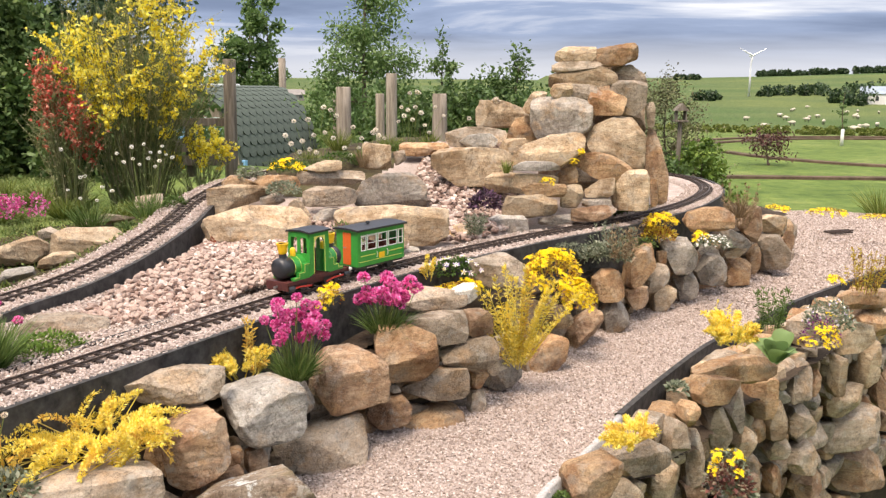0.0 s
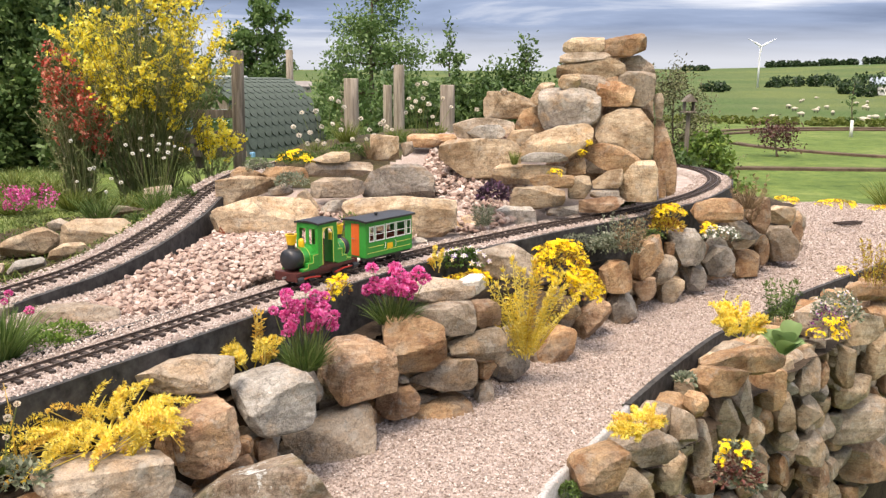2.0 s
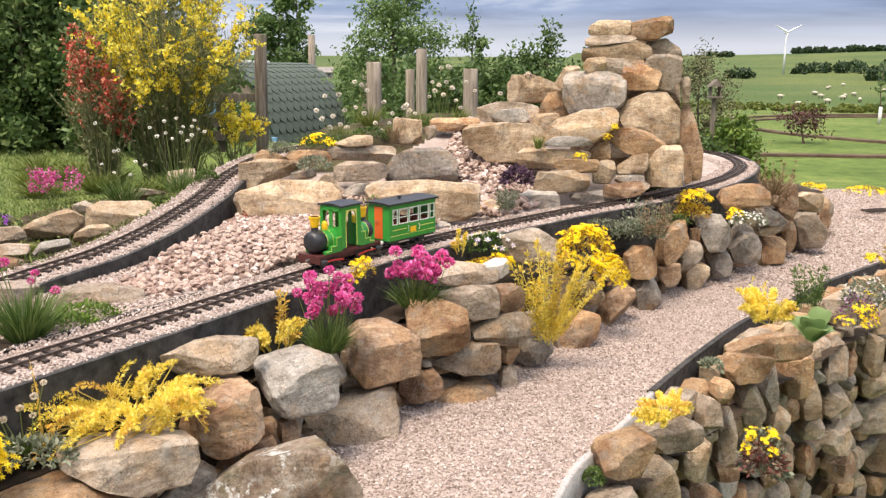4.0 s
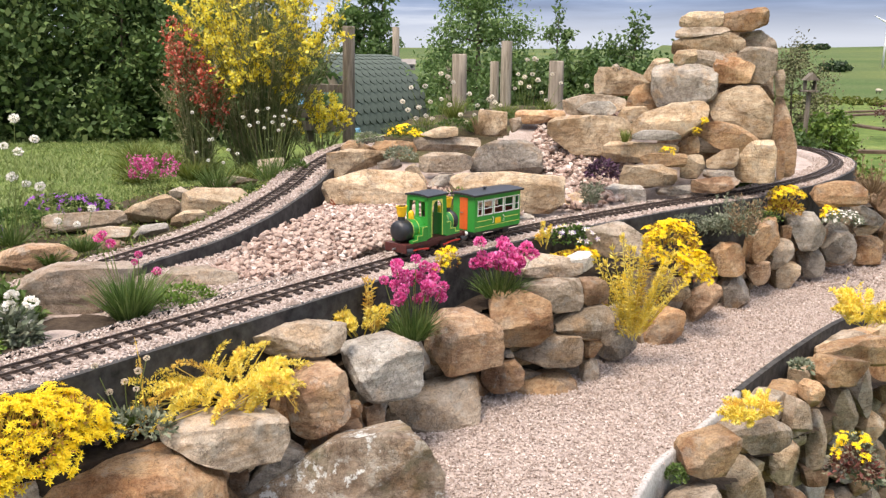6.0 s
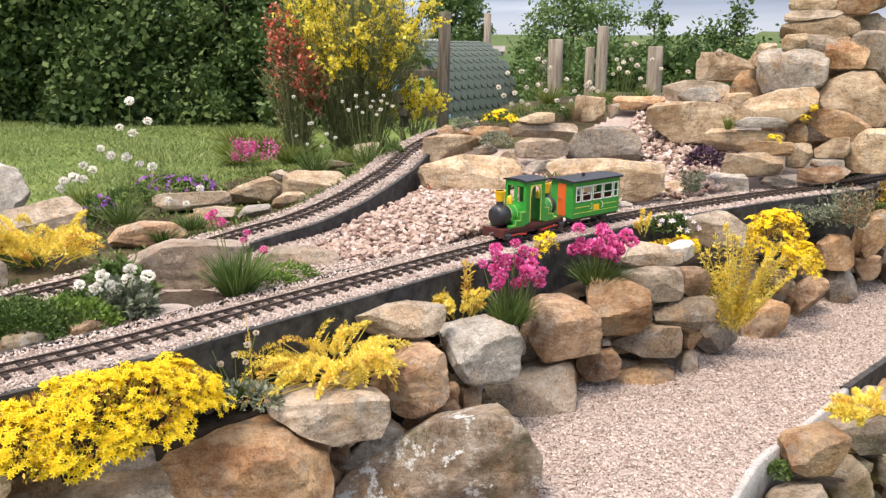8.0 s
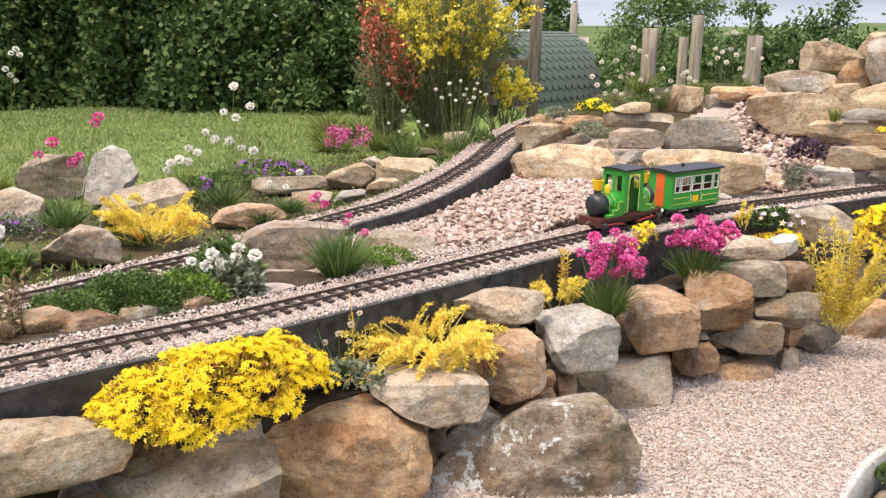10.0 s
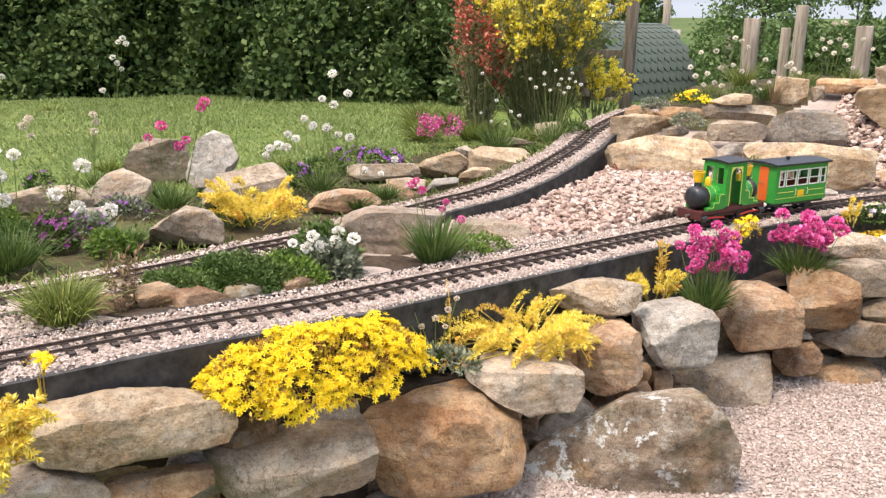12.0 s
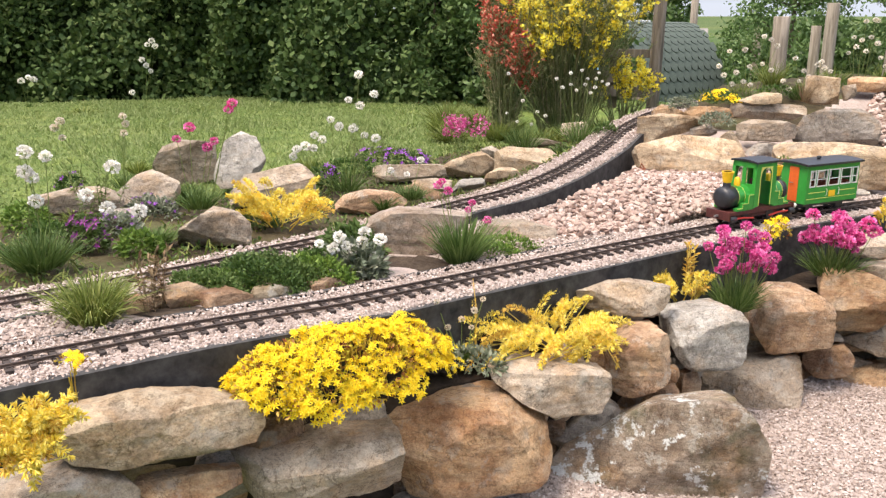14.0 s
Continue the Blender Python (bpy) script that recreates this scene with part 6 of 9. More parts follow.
def tree(x, y, z, tall, wide, leaves, leaf, label, mat=None, trunk=0.06, clear=0.25, seed=1, limbs=16, category="tree", dense=0.16):
    """A tapered trunk with limbs and a crown of leaf clumps with gaps."""
    rng = np.random.default_rng(seed)
    it = thing("tree", x, y, z, label, category)
    bm = bmesh.new()
    lean = rng.normal(0, 0.03, 2) * tall
    spine = [(lean[0] * u + 0.02 * math.sin(u * 7), lean[1] * u, tall * u - 0.1, trunk * (1 - 0.85 * u)) for u in np.linspace(0, 0.97, 9)]
    tube_bm(bm, spine, 8)
    ends = []
    for k in range(limbs):
        u = clear + (0.95 - clear) * (k + rng.uniform(0, 1)) / limbs
        i = int(u * 8)
        a = Vector(spine[i][:3])
        q = 2.4 * k + rng.uniform(-0.4, 0.4)
        reach = wide * (1.15 - 0.7 * (u - clear) / (1 - clear)) * rng.uniform(0.65, 1.1) * min(1.0, 0.55 + (u - clear) * 3)
        b = a + Vector((math.cos(q) * reach, math.sin(q) * reach, reach * rng.uniform(0.25, 0.8)))
        m = (a + b) / 2 + Vector((0, 0, -reach * 0.06))
        tube_bm(bm, [(*a, spine[i][3] * 0.55), (*m, spine[i][3] * 0.35), (*b, spine[i][3] * 0.12)], 5)
        ends += [(a, b)] * 3
    part("trunk", bm, EARTH, it, "", True)
    pts = []
    for a, b in ends:
        for _ in range(3):
            c = np.array(a) + (np.array(b) - np.array(a)) * rng.uniform(0.35, 1.12)
            n = max(4, int(leaves / (len(ends) * 3)))
            pts.append(c + rng.normal(size=(n, 3)) * wide * dense * rng.uniform(0.5, 1.2))
    top = np.array(spine[-1][:3])
    pts.append(top + rng.normal(size=(max(6, leaves // 20), 3)) * [wide * 0.12, wide * 0.12, tall * 0.06])
    leaf_mesh("crown", np.concatenate(pts), leaf, mat or GREEN, it, "", 0.5, 0.1, seed)
    return it


# ---- plants along the walls, the border and the rockery ----
stonecrop(-1.119, 1.354, 0.618, 0.238, 0.112, 0.082, 57, 1080, 0.0222, "wide mound of bright yellow star-flowered stonecrop spilling over the wall", 0.03)
golden_stonecrop(-1.399, 0.793, 0.623, 0.059, 0.038, 0.074, 55, 60, "golden stonecrop with orange shoots at the wall's end", 0.018, None, 0.06)
golden_stonecrop(-1.385, 0.835, 0.672, 0.039, 0.025, 0.039, 55, 16, "upright golden shoots at the wall's end", 0.018, None, 0.03)
stonecrop(-1.369, 0.877, 0.760, 0.025, 0.015, 0.014, 50, 18, 0.013, "few yellow stonecrop flowers above golden shoots")
wisps(-1.369, 0.877, 0.697, 0.015, 0.071, 5, "red stalks of flowering stonecrop at the wall's end", RUSTY, None, 0.006, "stonecrop_stalk", False)
golden_stonecrop(-0.822, 1.845, 0.565, 0.185, 0.105, 0.080, 55, 84, "sprawling golden stonecrop with orange tips over the wall stones", 0.0145, None, 0.06)
golden_stonecrop(-0.706, 1.848, 0.580, 0.067, 0.036, 0.036, 55, 26, "golden stonecrop shoots hanging over a wall stone", 0.015, None, 0.07)
golden_stonecrop(-0.585, 2.328, 0.579, 0.067, 0.051, 0.067, 50, 16, "small golden stonecrop between two wall stones", 0.018)
wisps(-0.581, 2.392, 0.592, 0.02, 0.153, 5, "thin reddish flowering stonecrop stalk on the wall", AMBER, None, 0.006, "stonecrop_stalk")
wisps(-0.968, 1.719, 0.566, 0.015, 0.187, 3, "thin orange stonecrop stalk beside the edging board", AMBER, AMBER, 0.006, "stonecrop_stalk", False)
flower_cluster(-0.447, 2.369, 0.540, 0.108, 0.090, 36, 0.023, 0.156, MAGENTA, "clump of bright magenta thrift in full flower on the wall", 0.164)
flower_cluster(-0.204, 2.778, 0.560, 0.127, 0.054, 30, 0.027, 0.154, MAGENTA, "clump of bright magenta thrift beside yellow stonecrop", 0.148)
golden_fan(0.272, 3.005, 0.372, 0.36, 0.36, 12, 34, "golden stonecrop fanning up the face of the wall", 0.023)
stonecrop(0.444, 3.427, 0.625, 0.149, 0.084, 0.097, 45, 260, 0.026, "dome of yellow stonecrop hanging over the wall's edge", 0.04)
stonecrop(0.562, 3.367, 0.524, 0.078, 0.046, 0.082, 45, 110, 0.026, "yellow stonecrop hanging down over the wall stones", 0.02)
stonecrop(0.034, 3.153, 0.612, 0.156, 0.043, 0.030, 40, 120, 0.022, "low yellow stonecrop around a white quartz stone")
stonecrop(-0.369, 2.606, 0.717, 0.040, 0.029, 0.047, 45, 44, 0.018, "yellow stonecrop between two magenta thrift clumps")
golden_stonecrop(-0.060, 3.152, 0.676, 0.026, 0.026, 0.075, 40, 6, "small upright golden stonecrop on the wall")
cushion(0.056, 3.262, 0.666, 0.104, 0.054, 0.054, "small white and lilac violas beside the edging board", 0.018, 500, None, 40, LILAC, 0.026, "viola_clump")
wisps(0.796, 3.911, 0.601, 0.126, 0.157, 26, "grey-green upright rock plant with bare seed stalks", SAGE, None, 0.006, "spiky_rock_plant")
cushion(0.771, 3.917, 0.599, 0.126, 0.068, 0.063, "grey-green spreading rock plant on the wall", 0.022, 700, SAGE)
stonecrop(1.116, 4.277, 0.709, 0.102, 0.074, 0.040, 45, 112, 0.021, "flat yellow stonecrop head above purple leaves")
cushion(1.104, 4.268, 0.638, 0.096, 0.062, 0.045, "purple-leaved stonecrop cushion on the wall", 0.02, 500, RUSTY)
cushion(1.429, 4.356, 0.577, 0.092, 0.069, 0.046, "silvery white-flowered saxifrage cushion on the wall", 0.014, 600, SAGE, 90, WHITE, 0.016)
stonecrop(1.383, 4.424, 0.602, 0.053, 0.041, 0.035, 45, 41, 0.021, "small yellow stonecrop flower head on the wall")
tuft(1.660, 4.645, 0.693, 0.122, 0.177, "dry wispy grass at the turn of the wall", 160, BROWN, 0.003, 0.3, "dry_grass")
stonecrop(2.696, 6.665, 0.441, 0.100, 0.063, 0.041, 0, 64, 0.021, "yellow stonecrop on the far edge of the gravel")
stonecrop(2.955, 6.332, 0.464, 0.138, 0.069, 0.039, 0, 96, 0.021, "yellow stonecrop on the far edge of the gravel")
stonecrop(3.204, 6.096, 0.467, 0.100, 0.058, 0.029, 0, 64, 0.021, "yellow stonecrop on the far edge of the gravel")
thrift(-0.985, 1.672, 0.545, 0.03, 0.05, [(-0.079, -0.041, 0.117), (-0.057, -0.030, 0.145), (-0.004, -0.002, 0.101), (0.023, 0.011, 0.123), (0.041, 0.020, 0.151), (-0.034, -0.017, 0.080), (0.017, 0.008, 0.080)], 0.011, CREAM, "scattered small white daisies on thin stalks on the wall", 80, "small_daisies")
cushion(-0.955, 1.655, 0.548, 0.084, 0.050, 0.031, "low grey-green rosettes among dry stems on the wall", 0.016, 500, SAGE)
tuft(-1.205, 1.262, 0.545, 0.075, 0.070, "withered straw-coloured grass hanging over the wall", 150, BROWN, 0.0018, 0.95, "dry_grass")
golden_stonecrop(-1.908, 2.204, 0.690, 0.156, 0.105, 0.118, 10, 46, "golden stonecrop cascading over the border rocks", 0.02)
thrift(-2.275, 2.220, 0.690, 0.085, 0.101, [(-0.043, -0.040, 0.248), (-0.010, -0.009, 0.288), (0.050, 0.044, 0.236), (0.103, 0.089, 0.367), (0.093, 0.081, 0.347), (0.032, 0.028, 0.215)], 0.022, MAGENTA, "tall pink thrift with few heads among the border rocks")
thrift(-2.194, 1.480, 0.670, 0.109, 0.141, [(-0.002, -0.003, 0.322), (0.029, 0.036, 0.308), (0.138, 0.162, 0.268), (0.087, 0.105, 0.193), (0.179, 0.206, 0.138), (0.005, 0.007, 0.187), (-0.006, -0.007, 0.269), (0.004, 0.005, 0.252), (0.121, 0.144, 0.152)], 0.027, WHITE, "tall white thrift with large round heads beside the track", 420)
thrift(-2.030, 2.828, 0.670, 0.079, 0.139, [(0.047, 0.029, 0.465), (0.011, 0.007, 0.366), (0.098, 0.059, 0.388), (0.049, 0.030, 0.343), (-0.051, -0.033, 0.288), (-0.106, -0.070, 0.227), (-0.081, -0.052, 0.209), (-0.165, -0.110, 0.172), (-0.137, -0.091, 0.183), (-0.178, -0.120, 0.143), (-0.110, -0.072, 0.175), (-0.023, -0.015, 0.260), (0.024, 0.015, 0.253), (0.062, 0.038, 0.224), (0.101, 0.061, 0.212)], 0.023, WHITE, "tall white thrift with many heads by the lawn", 160)
thrift(-2.920, 2.490, 0.660, 0.057, 0.094, [(0.015, 0.016, 0.299), (0.014, 0.014, 0.230), (0.020, 0.022, 0.268), (-0.144, -0.162, 0.288), (-0.142, -0.159, 0.221), (-0.159, -0.179, 0.262)], 0.021, CREAM, "faded cream thrift heads by the lawn", 120)
thrift(-1.700, 2.748, 0.680, 0.087, 0.074, [(-0.009, -0.005, 0.094), (-0.062, -0.034, 0.110), (0.039, 0.020, 0.149)], 0.017, WHITE, "dark green thrift tuft with white heads beside the rear track", 260)
tuft(-1.709, 2.566, 0.680, 0.079, 0.095, "dark green thrift tuft between border rocks", 260, THRIFT, 0.0035, 0.4, "thrift_tuft")
tuft(-1.470, 3.913, 0.720, 0.095, 0.095, "dark green thrift tuft beside the rear track", 220, THRIFT, 0.0035, 0.4, "thrift_tuft")
tuft(-1.428, 4.331, 0.760, 0.079, 0.085, "green thrift tuft beside the rear track", 160, THRIFT, 0.0035, 0.4, "thrift_tuft")
cushion(-2.241, 3.590, 0.665, 0.197, 0.085, 0.062, "spreading purple violas at the lawn's edge", 0.02, 700, None, 70, PURPLE, 0.034, "viola_clump")
cushion(-2.185, 2.890, 0.670, 0.062, 0.048, 0.081, "purple viola clump among the border rocks", 0.02, 400, None, 18, PURPLE, 0.032, "viola_clump")
cushion(-2.276, 1.719, 0.670, 0.069, 0.045, 0.086, "dark purple flowering clump in the border", 0.02, 700, THRIFT, 60, PLUM, 0.03, "purple_flower_clump")
cushion(-3.114, 2.388, 0.660, 0.052, 0.047, 0.056, "purple viola clump at the lawn's edge", 0.02, 300, None, 16, PURPLE, 0.03, "viola_clump")
cushion(-2.445, 2.161, 0.670, 0.110, 0.061, 0.053, "grey-green catmint-like clump with small lilac flowers", 0.016, 700, SAGE, 30, PURPLE, 0.018)
cushion(-2.082, 1.742, 0.670, 0.074, 0.047, 0.057, "fresh green leafy cushion beside the rear track", 0.018, 700, FRESH)
tuft(-1.745, 1.263, 0.672, 0.105, 0.197, "long green grass tuft between the two tracks", 520, GRASS, 0.0030, 0.55)
tuft(-2.253, 1.490, 0.660, 0.095, 0.143, "dark green thrift tuft beside the track", 300, THRIFT, 0.004, 0.35, "thrift_tuft")
cushion(-1.538, 1.659, 0.674, 0.157, 0.075, 0.063, "low dark green mat plant between the two tracks", 0.012, 3600, THRIFT)
cushion(-1.476, 1.961, 0.674, 0.096, 0.050, 0.086, "white candytuft with grey-green leaves between the tracks", 0.024, 1100, THRIFT, 0, WHITE, 0.02, "candytuft")
thrift(-1.366, 1.801, 0.676, 0.046, 0.031, [(-0.034, -0.021, 0.102), (0.024, 0.015, 0.113), (-0.019, -0.012, 0.078), (-0.002, -0.002, 0.070), (0.045, 0.027, 0.045), (0.059, 0.035, 0.092), (-0.078, -0.050, 0.085), (0.017, 0.011, 0.088), (-0.016, -0.010, 0.058), (-0.047, -0.030, 0.071)], 0.020, WHITE, "clustered white candytuft heads between the two tracks", 0, "candytuft_flowers")
tuft(-1.159, 2.035, 0.678, 0.113, 0.177, "long-leaved green chives beside the front track", 520, THRIFT, 0.0035, 0.25, "chive_clump")
thrift(-1.176, 2.073, 0.678, 0.03, 0.03, [(0.028, 0.013, 0.159), (0.018, 0.008, 0.139), (-0.060, -0.028, 0.210), (-0.035, -0.016, 0.194), (0.069, 0.030, 0.110), (-0.050, -0.023, 0.220)], 0.015, MAGENTA, "pink and purple heads rising from the chives", 40)
cushion(-1.093, 2.150, 0.678, 0.066, 0.043, 0.027, "small fresh green creeping plant beside the track", 0.012, 500, FRESH)
wisps(-2.121, 4.219, 0.660, 0.15, 0.22, 15, "pink and red snapdragon-like flowers at the shrub's foot", STALK, MAGENTA, 0.030, "pink_border_flowers")
thrift(-1.385, 3.926, 0.780, 0.111, 0.166, [(-0.116, -0.036, 0.297), (-0.053, -0.016, 0.325), (0.014, 0.004, 0.272), (0.064, 0.018, 0.300), (0.090, 0.026, 0.287), (0.041, 0.012, 0.233), (-0.089, -0.027, 0.257), (-0.024, -0.007, 0.245), (0.117, 0.033, 0.275), (0.075, 0.021, 0.327), (-0.051, -0.015, 0.271), (-0.002, -0.001, 0.339), (0.025, 0.007, 0.299), (0.061, 0.017, 0.260), (-0.335, -0.114, 0.320), (-0.268, -0.089, 0.191)], 0.011, WHITE, "tall white thrift leaning beside the rear track", 160)
thrift(-1.792, 4.238, 0.680, 0.123, 0.185, [(-0.007, -0.003, 0.255), (-0.085, -0.032, 0.188), (0.066, 0.024, 0.197), (-0.033, -0.012, 0.143), (0.109, 0.039, 0.176), (0.039, 0.014, 0.130)], 0.012, WHITE, "white thrift at the foot of the broom", 200)
cushion(-0.397, 3.436, 0.690, 0.085, 0.061, 0.080, "fresh green rock plant with small white flowers", 0.014, 900, FRESH, 22, WHITE, 0.014)
wisps(-0.428, 3.507, 0.700, 0.086, 0.135, 16, "thin pink-flowered stalks above the green rock plant", STALK, PLUM, 0.010, "pink_rock_flowers")
cushion(0.199, 3.974, 0.832, 0.070, 0.059, 0.065, "dark purple-leaved rock plant below the cairn", 0.02, 600, DUSK)
wisps(0.152, 3.846, 0.725, 0.063, 0.105, 18, "grey-green lavender-like tuft beside the track", SAGE, None, 0.006, "lavender_tuft")
tuft(0.316, 4.187, 0.977, 0.044, 0.094, "small grass tuft growing between the cairn stones", 70, GRASS, 0.004, 0.3)
stonecrop(0.491, 3.987, 0.948, 0.032, 0.021, 0.016, 0, 9, 0.016, "small yellow stonecrop on the cairn")
stonecrop(0.672, 4.091, 1.086, 0.019, 0.014, 0.016, 0, 6, 0.016, "small yellow stonecrop on the cairn")
stonecrop(0.632, 4.098, 1.031, 0.016, 0.014, 0.011, 0, 5, 0.014, "small yellow stonecrop on the cairn")
stonecrop(-0.785, 4.243, 0.975, 0.086, 0.063, 0.051, 0, 96, 0.021, "yellow-flowered rock plant with green leaves", 0.0, None, GREEN)
cushion(-0.751, 3.944, 0.901, 0.075, 0.053, 0.043, "grey-green thyme-like cushion on the rocks", 0.014, 500, SAGE)
cushion(-0.950, 4.160, 0.946, 0.062, 0.051, 0.045, "grey-green cushion beside the rocks", 0.014, 400, SAGE)
tuft(-0.573, 4.324, 0.972, 0.064, 0.064, "green grass tuft on top of the rockery", 120, GRASS, 0.004, 0.3)
tuft(-0.410, 4.290, 0.992, 0.046, 0.126, "pale wispy grass on top of the rockery", 90, BROWN, 0.003, 0.3, "dry_grass")
cushion(-1.268, 3.960, 0.830, 0.054, 0.043, 0.038, "green thrift cushion beside the rear track", 0.016, 300, THRIFT)
thrift(-0.702, 4.703, 0.932, 0.107, 0.095, [(-0.163, -0.026, 0.188), (-0.134, -0.021, 0.142), (-0.116, -0.018, 0.265), (-0.073, -0.011, 0.157), (-0.040, -0.006, 0.274), (-0.011, -0.002, 0.188), (-0.035, -0.005, 0.110), (0.047, 0.006, 0.342), (0.083, 0.011, 0.327), (0.050, 0.007, 0.203), (0.096, 0.013, 0.172), (0.002, 0.000, 0.094), (-0.090, -0.014, 0.095), (0.114, 0.015, 0.296)], 0.017, CREAM_WHITE, "tall cream thrift heads behind the rockery", 160)
thrift(-0.417, 4.685, 0.960, 0.126, 0.107, [(-0.075, -0.007, 0.208), (-0.029, -0.003, 0.146), (0.033, 0.003, 0.178), (0.048, 0.004, 0.193), (-0.005, -0.000, 0.115), (0.064, 0.005, 0.162), (-0.046, -0.004, 0.094), (-0.123, -0.012, 0.094), (0.095, 0.007, 0.147), (0.019, 0.002, 0.075), (-0.092, -0.009, 0.053)], 0.017, CREAM_WHITE, "cream thrift heads behind the rockery", 200)
thrift(-0.188, 4.898, 0.998, 0.118, 0.144, [(0.000, 0.000, 0.354), (0.042, 0.001, 0.361), (-0.048, -0.002, 0.274), (-0.010, -0.000, 0.259), (0.033, 0.001, 0.275), (0.065, 0.002, 0.243), (-0.032, -0.001, 0.226), (0.016, 0.000, 0.204), (0.088, 0.002, 0.172), (-0.065, -0.003, 0.194), (0.114, 0.002, 0.131), (0.055, 0.001, 0.355), (0.146, 0.003, 0.276), (0.195, 0.002, 0.228), (0.341, -0.001, 0.213)], 0.017, CREAM_WHITE, "tall white thrift between the fence posts", 160)
thrift(0.295, 4.710, 1.265, 0.02, 0.03, [(-0.001, 0.000, 0.052)], 0.025, CREAM, "single white thrift head on the cairn", 40)
golden_stonecrop(0.567, 2.408, 0.349, 0.103, 0.058, 0.026, 50, 50, "golden stonecrop on top of the lower wall", 0.018)
golden_stonecrop(1.096, 3.049, 0.461, 0.111, 0.077, 0.094, 45, 32, "tall golden stonecrop on top of the lower wall", 0.022)
wisps(1.075, 3.110, 0.442, 0.043, 0.152, 7, "upright golden stonecrop stalks on the lower wall", GOLD, YELLOW, 0.012, "stonecrop_stalk")
broad_leaves(1.225, 2.975, 0.385, 0.165, 0.03, 9, "fresh green broad-leaved plant on the lower wall")
stonecrop(1.582, 3.386, 0.360, 0.104, 0.062, 0.104, 45, 64, 0.021, "yellow stonecrop with pale purple leaves on the lower wall", 0.0, None, PLUM)
cushion(1.624, 3.422, 0.412, 0.095, 0.062, 0.105, "pale purple and white stonecrop on the lower wall", 0.018, 500, SAGE, 60, LILAC, 0.016)
stonecrop(0.950, 2.606, 0.158, 0.062, 0.058, 0.052, 50, 44, 0.021, "yellow stonecrop growing from a joint in the lower wall", 0.02, None, SAGE)
cushion(0.945, 2.590, 0.085, 0.068, 0.055, 0.072, "red and grey-green houseleeks in the lower wall", 0.022, 420, HOUSELEEK)
cushion(0.995, 2.620, 0.050, 0.045, 0.040, 0.050, "grey-green stonecrop leaves in the lower wall", 0.020, 260, SAGE)
wisps(1.308, 3.235, 0.452, 0.086, 0.180, 22, "green rosemary-like plant on the lower wall", THRIFT, None, 0.006, "rosemary_like_plant")
wisps(2.107, 4.074, 0.403, 0.113, 0.214, 26, "reddish heather-like plant on the lower wall", RUSTY, RUSTY, 0.008, "heather_like_plant")
stonecrop(1.854, 3.866, 0.501, 0.048, 0.032, 0.021, 45, 25, 0.021, "small yellow stonecrop on the lower wall")
cushion(0.768, 2.632, 0.412, 0.030, 0.026, 0.022, "small silver-grey rosette on the lower wall", 0.02, 120, SAGE)
tuft(-0.605, 4.565, 0.970, 0.079, 0.079, "green grass tuft on the back of the rockery", 120, GRASS, 0.004, 0.3)
tuft(-0.456, 4.782, 0.990, 0.096, 0.115, "green grass tuft on the back of the rockery", 140, GRASS, 0.004, 0.3)
tuft(-0.770, 4.845, 0.950, 0.097, 0.130, "green grass tuft on the back of the rockery", 140, GRASS, 0.004, 0.3)
tuft(-0.308, 4.993, 1.023, 0.100, 0.147, "green grass tuft between the fence posts", 140, GRASS, 0.004, 0.3)
tuft(-0.075, 5.001, 1.048, 0.100, 0.133, "green grass tuft between the fence posts", 140, GRASS, 0.004, 0.3)
tuft(-0.651, 5.365, 0.995, 0.143, 0.215, "long green grass beside a fence post", 160, GRASS, 0.005, 0.3)
tuft(-0.966, 5.116, 0.891, 0.137, 0.137, "long green grass behind the rocks", 160, GRASS, 0.005, 0.3)
cushion(-0.571, 4.670, 0.983, 0.094, 0.069, 0.044, "low green cushion on the back of the rockery", 0.016, 400, GREEN)
cushion(-0.808, 4.585, 0.948, 0.092, 0.068, 0.037, "low green cushion on the back of the rockery", 0.016, 400, THRIFT)
cushion(0.196, 3.344, 0.641, 0.055, 0.036, 0.032, "small green cushion beside the edging board", 0.012, 300, FRESH)
cushion(0.585, 3.749, 0.654, 0.101, 0.050, 0.040, "small grey-green cushion beside the edging board", 0.012, 400, SAGE)
cushion(0.965, 4.144, 0.615, 0.112, 0.056, 0.039, "small green cushion beside the edging board", 0.012, 400, THRIFT)
wisps(0.825, 3.806, 0.622, 0.104, 0.172, 16, "bare dry seed stalks above the rock plants", BROWN, None, 0.006, "dry_stalks")
wisps(1.689, 4.696, 0.627, 0.115, 0.256, 22, "tall dry wispy stalks at the turn of the wall", BROWN, None, 0.006, "dry_stalks")
thrift(-5.589, 5.298, 0.631, 0.03, 0.05, [(0.079, 0.078, 0.561), (0.052, 0.052, 0.529), (0.096, 0.094, 0.516), (0.014, 0.014, 0.407), (0.036, 0.036, 0.361), (0.059, 0.058, 0.315), (-0.054, -0.055, 0.141)], 0.033, WHITE, "white cow parsley heads in front of the hedge", 60, "cow_parsley")
thrift(-6.164, 4.652, 0.678, 0.03, 0.05, [(0.011, 0.014, 0.234), (-0.023, -0.029, 0.208), (0.035, 0.043, 0.216)], 0.032, WHITE, "white cow parsley heads in front of the hedge", 60, "cow_parsley")
tuft(-5.753, 4.832, 0.638, 0.45, 0.12, "long grass along the foot of the hedge", 300, GRASS, 0.007, 0.3)
tuft(-4.980, 5.323, 0.613, 0.45, 0.12, "long grass along the foot of the hedge", 360, GRASS, 0.006, 0.3)
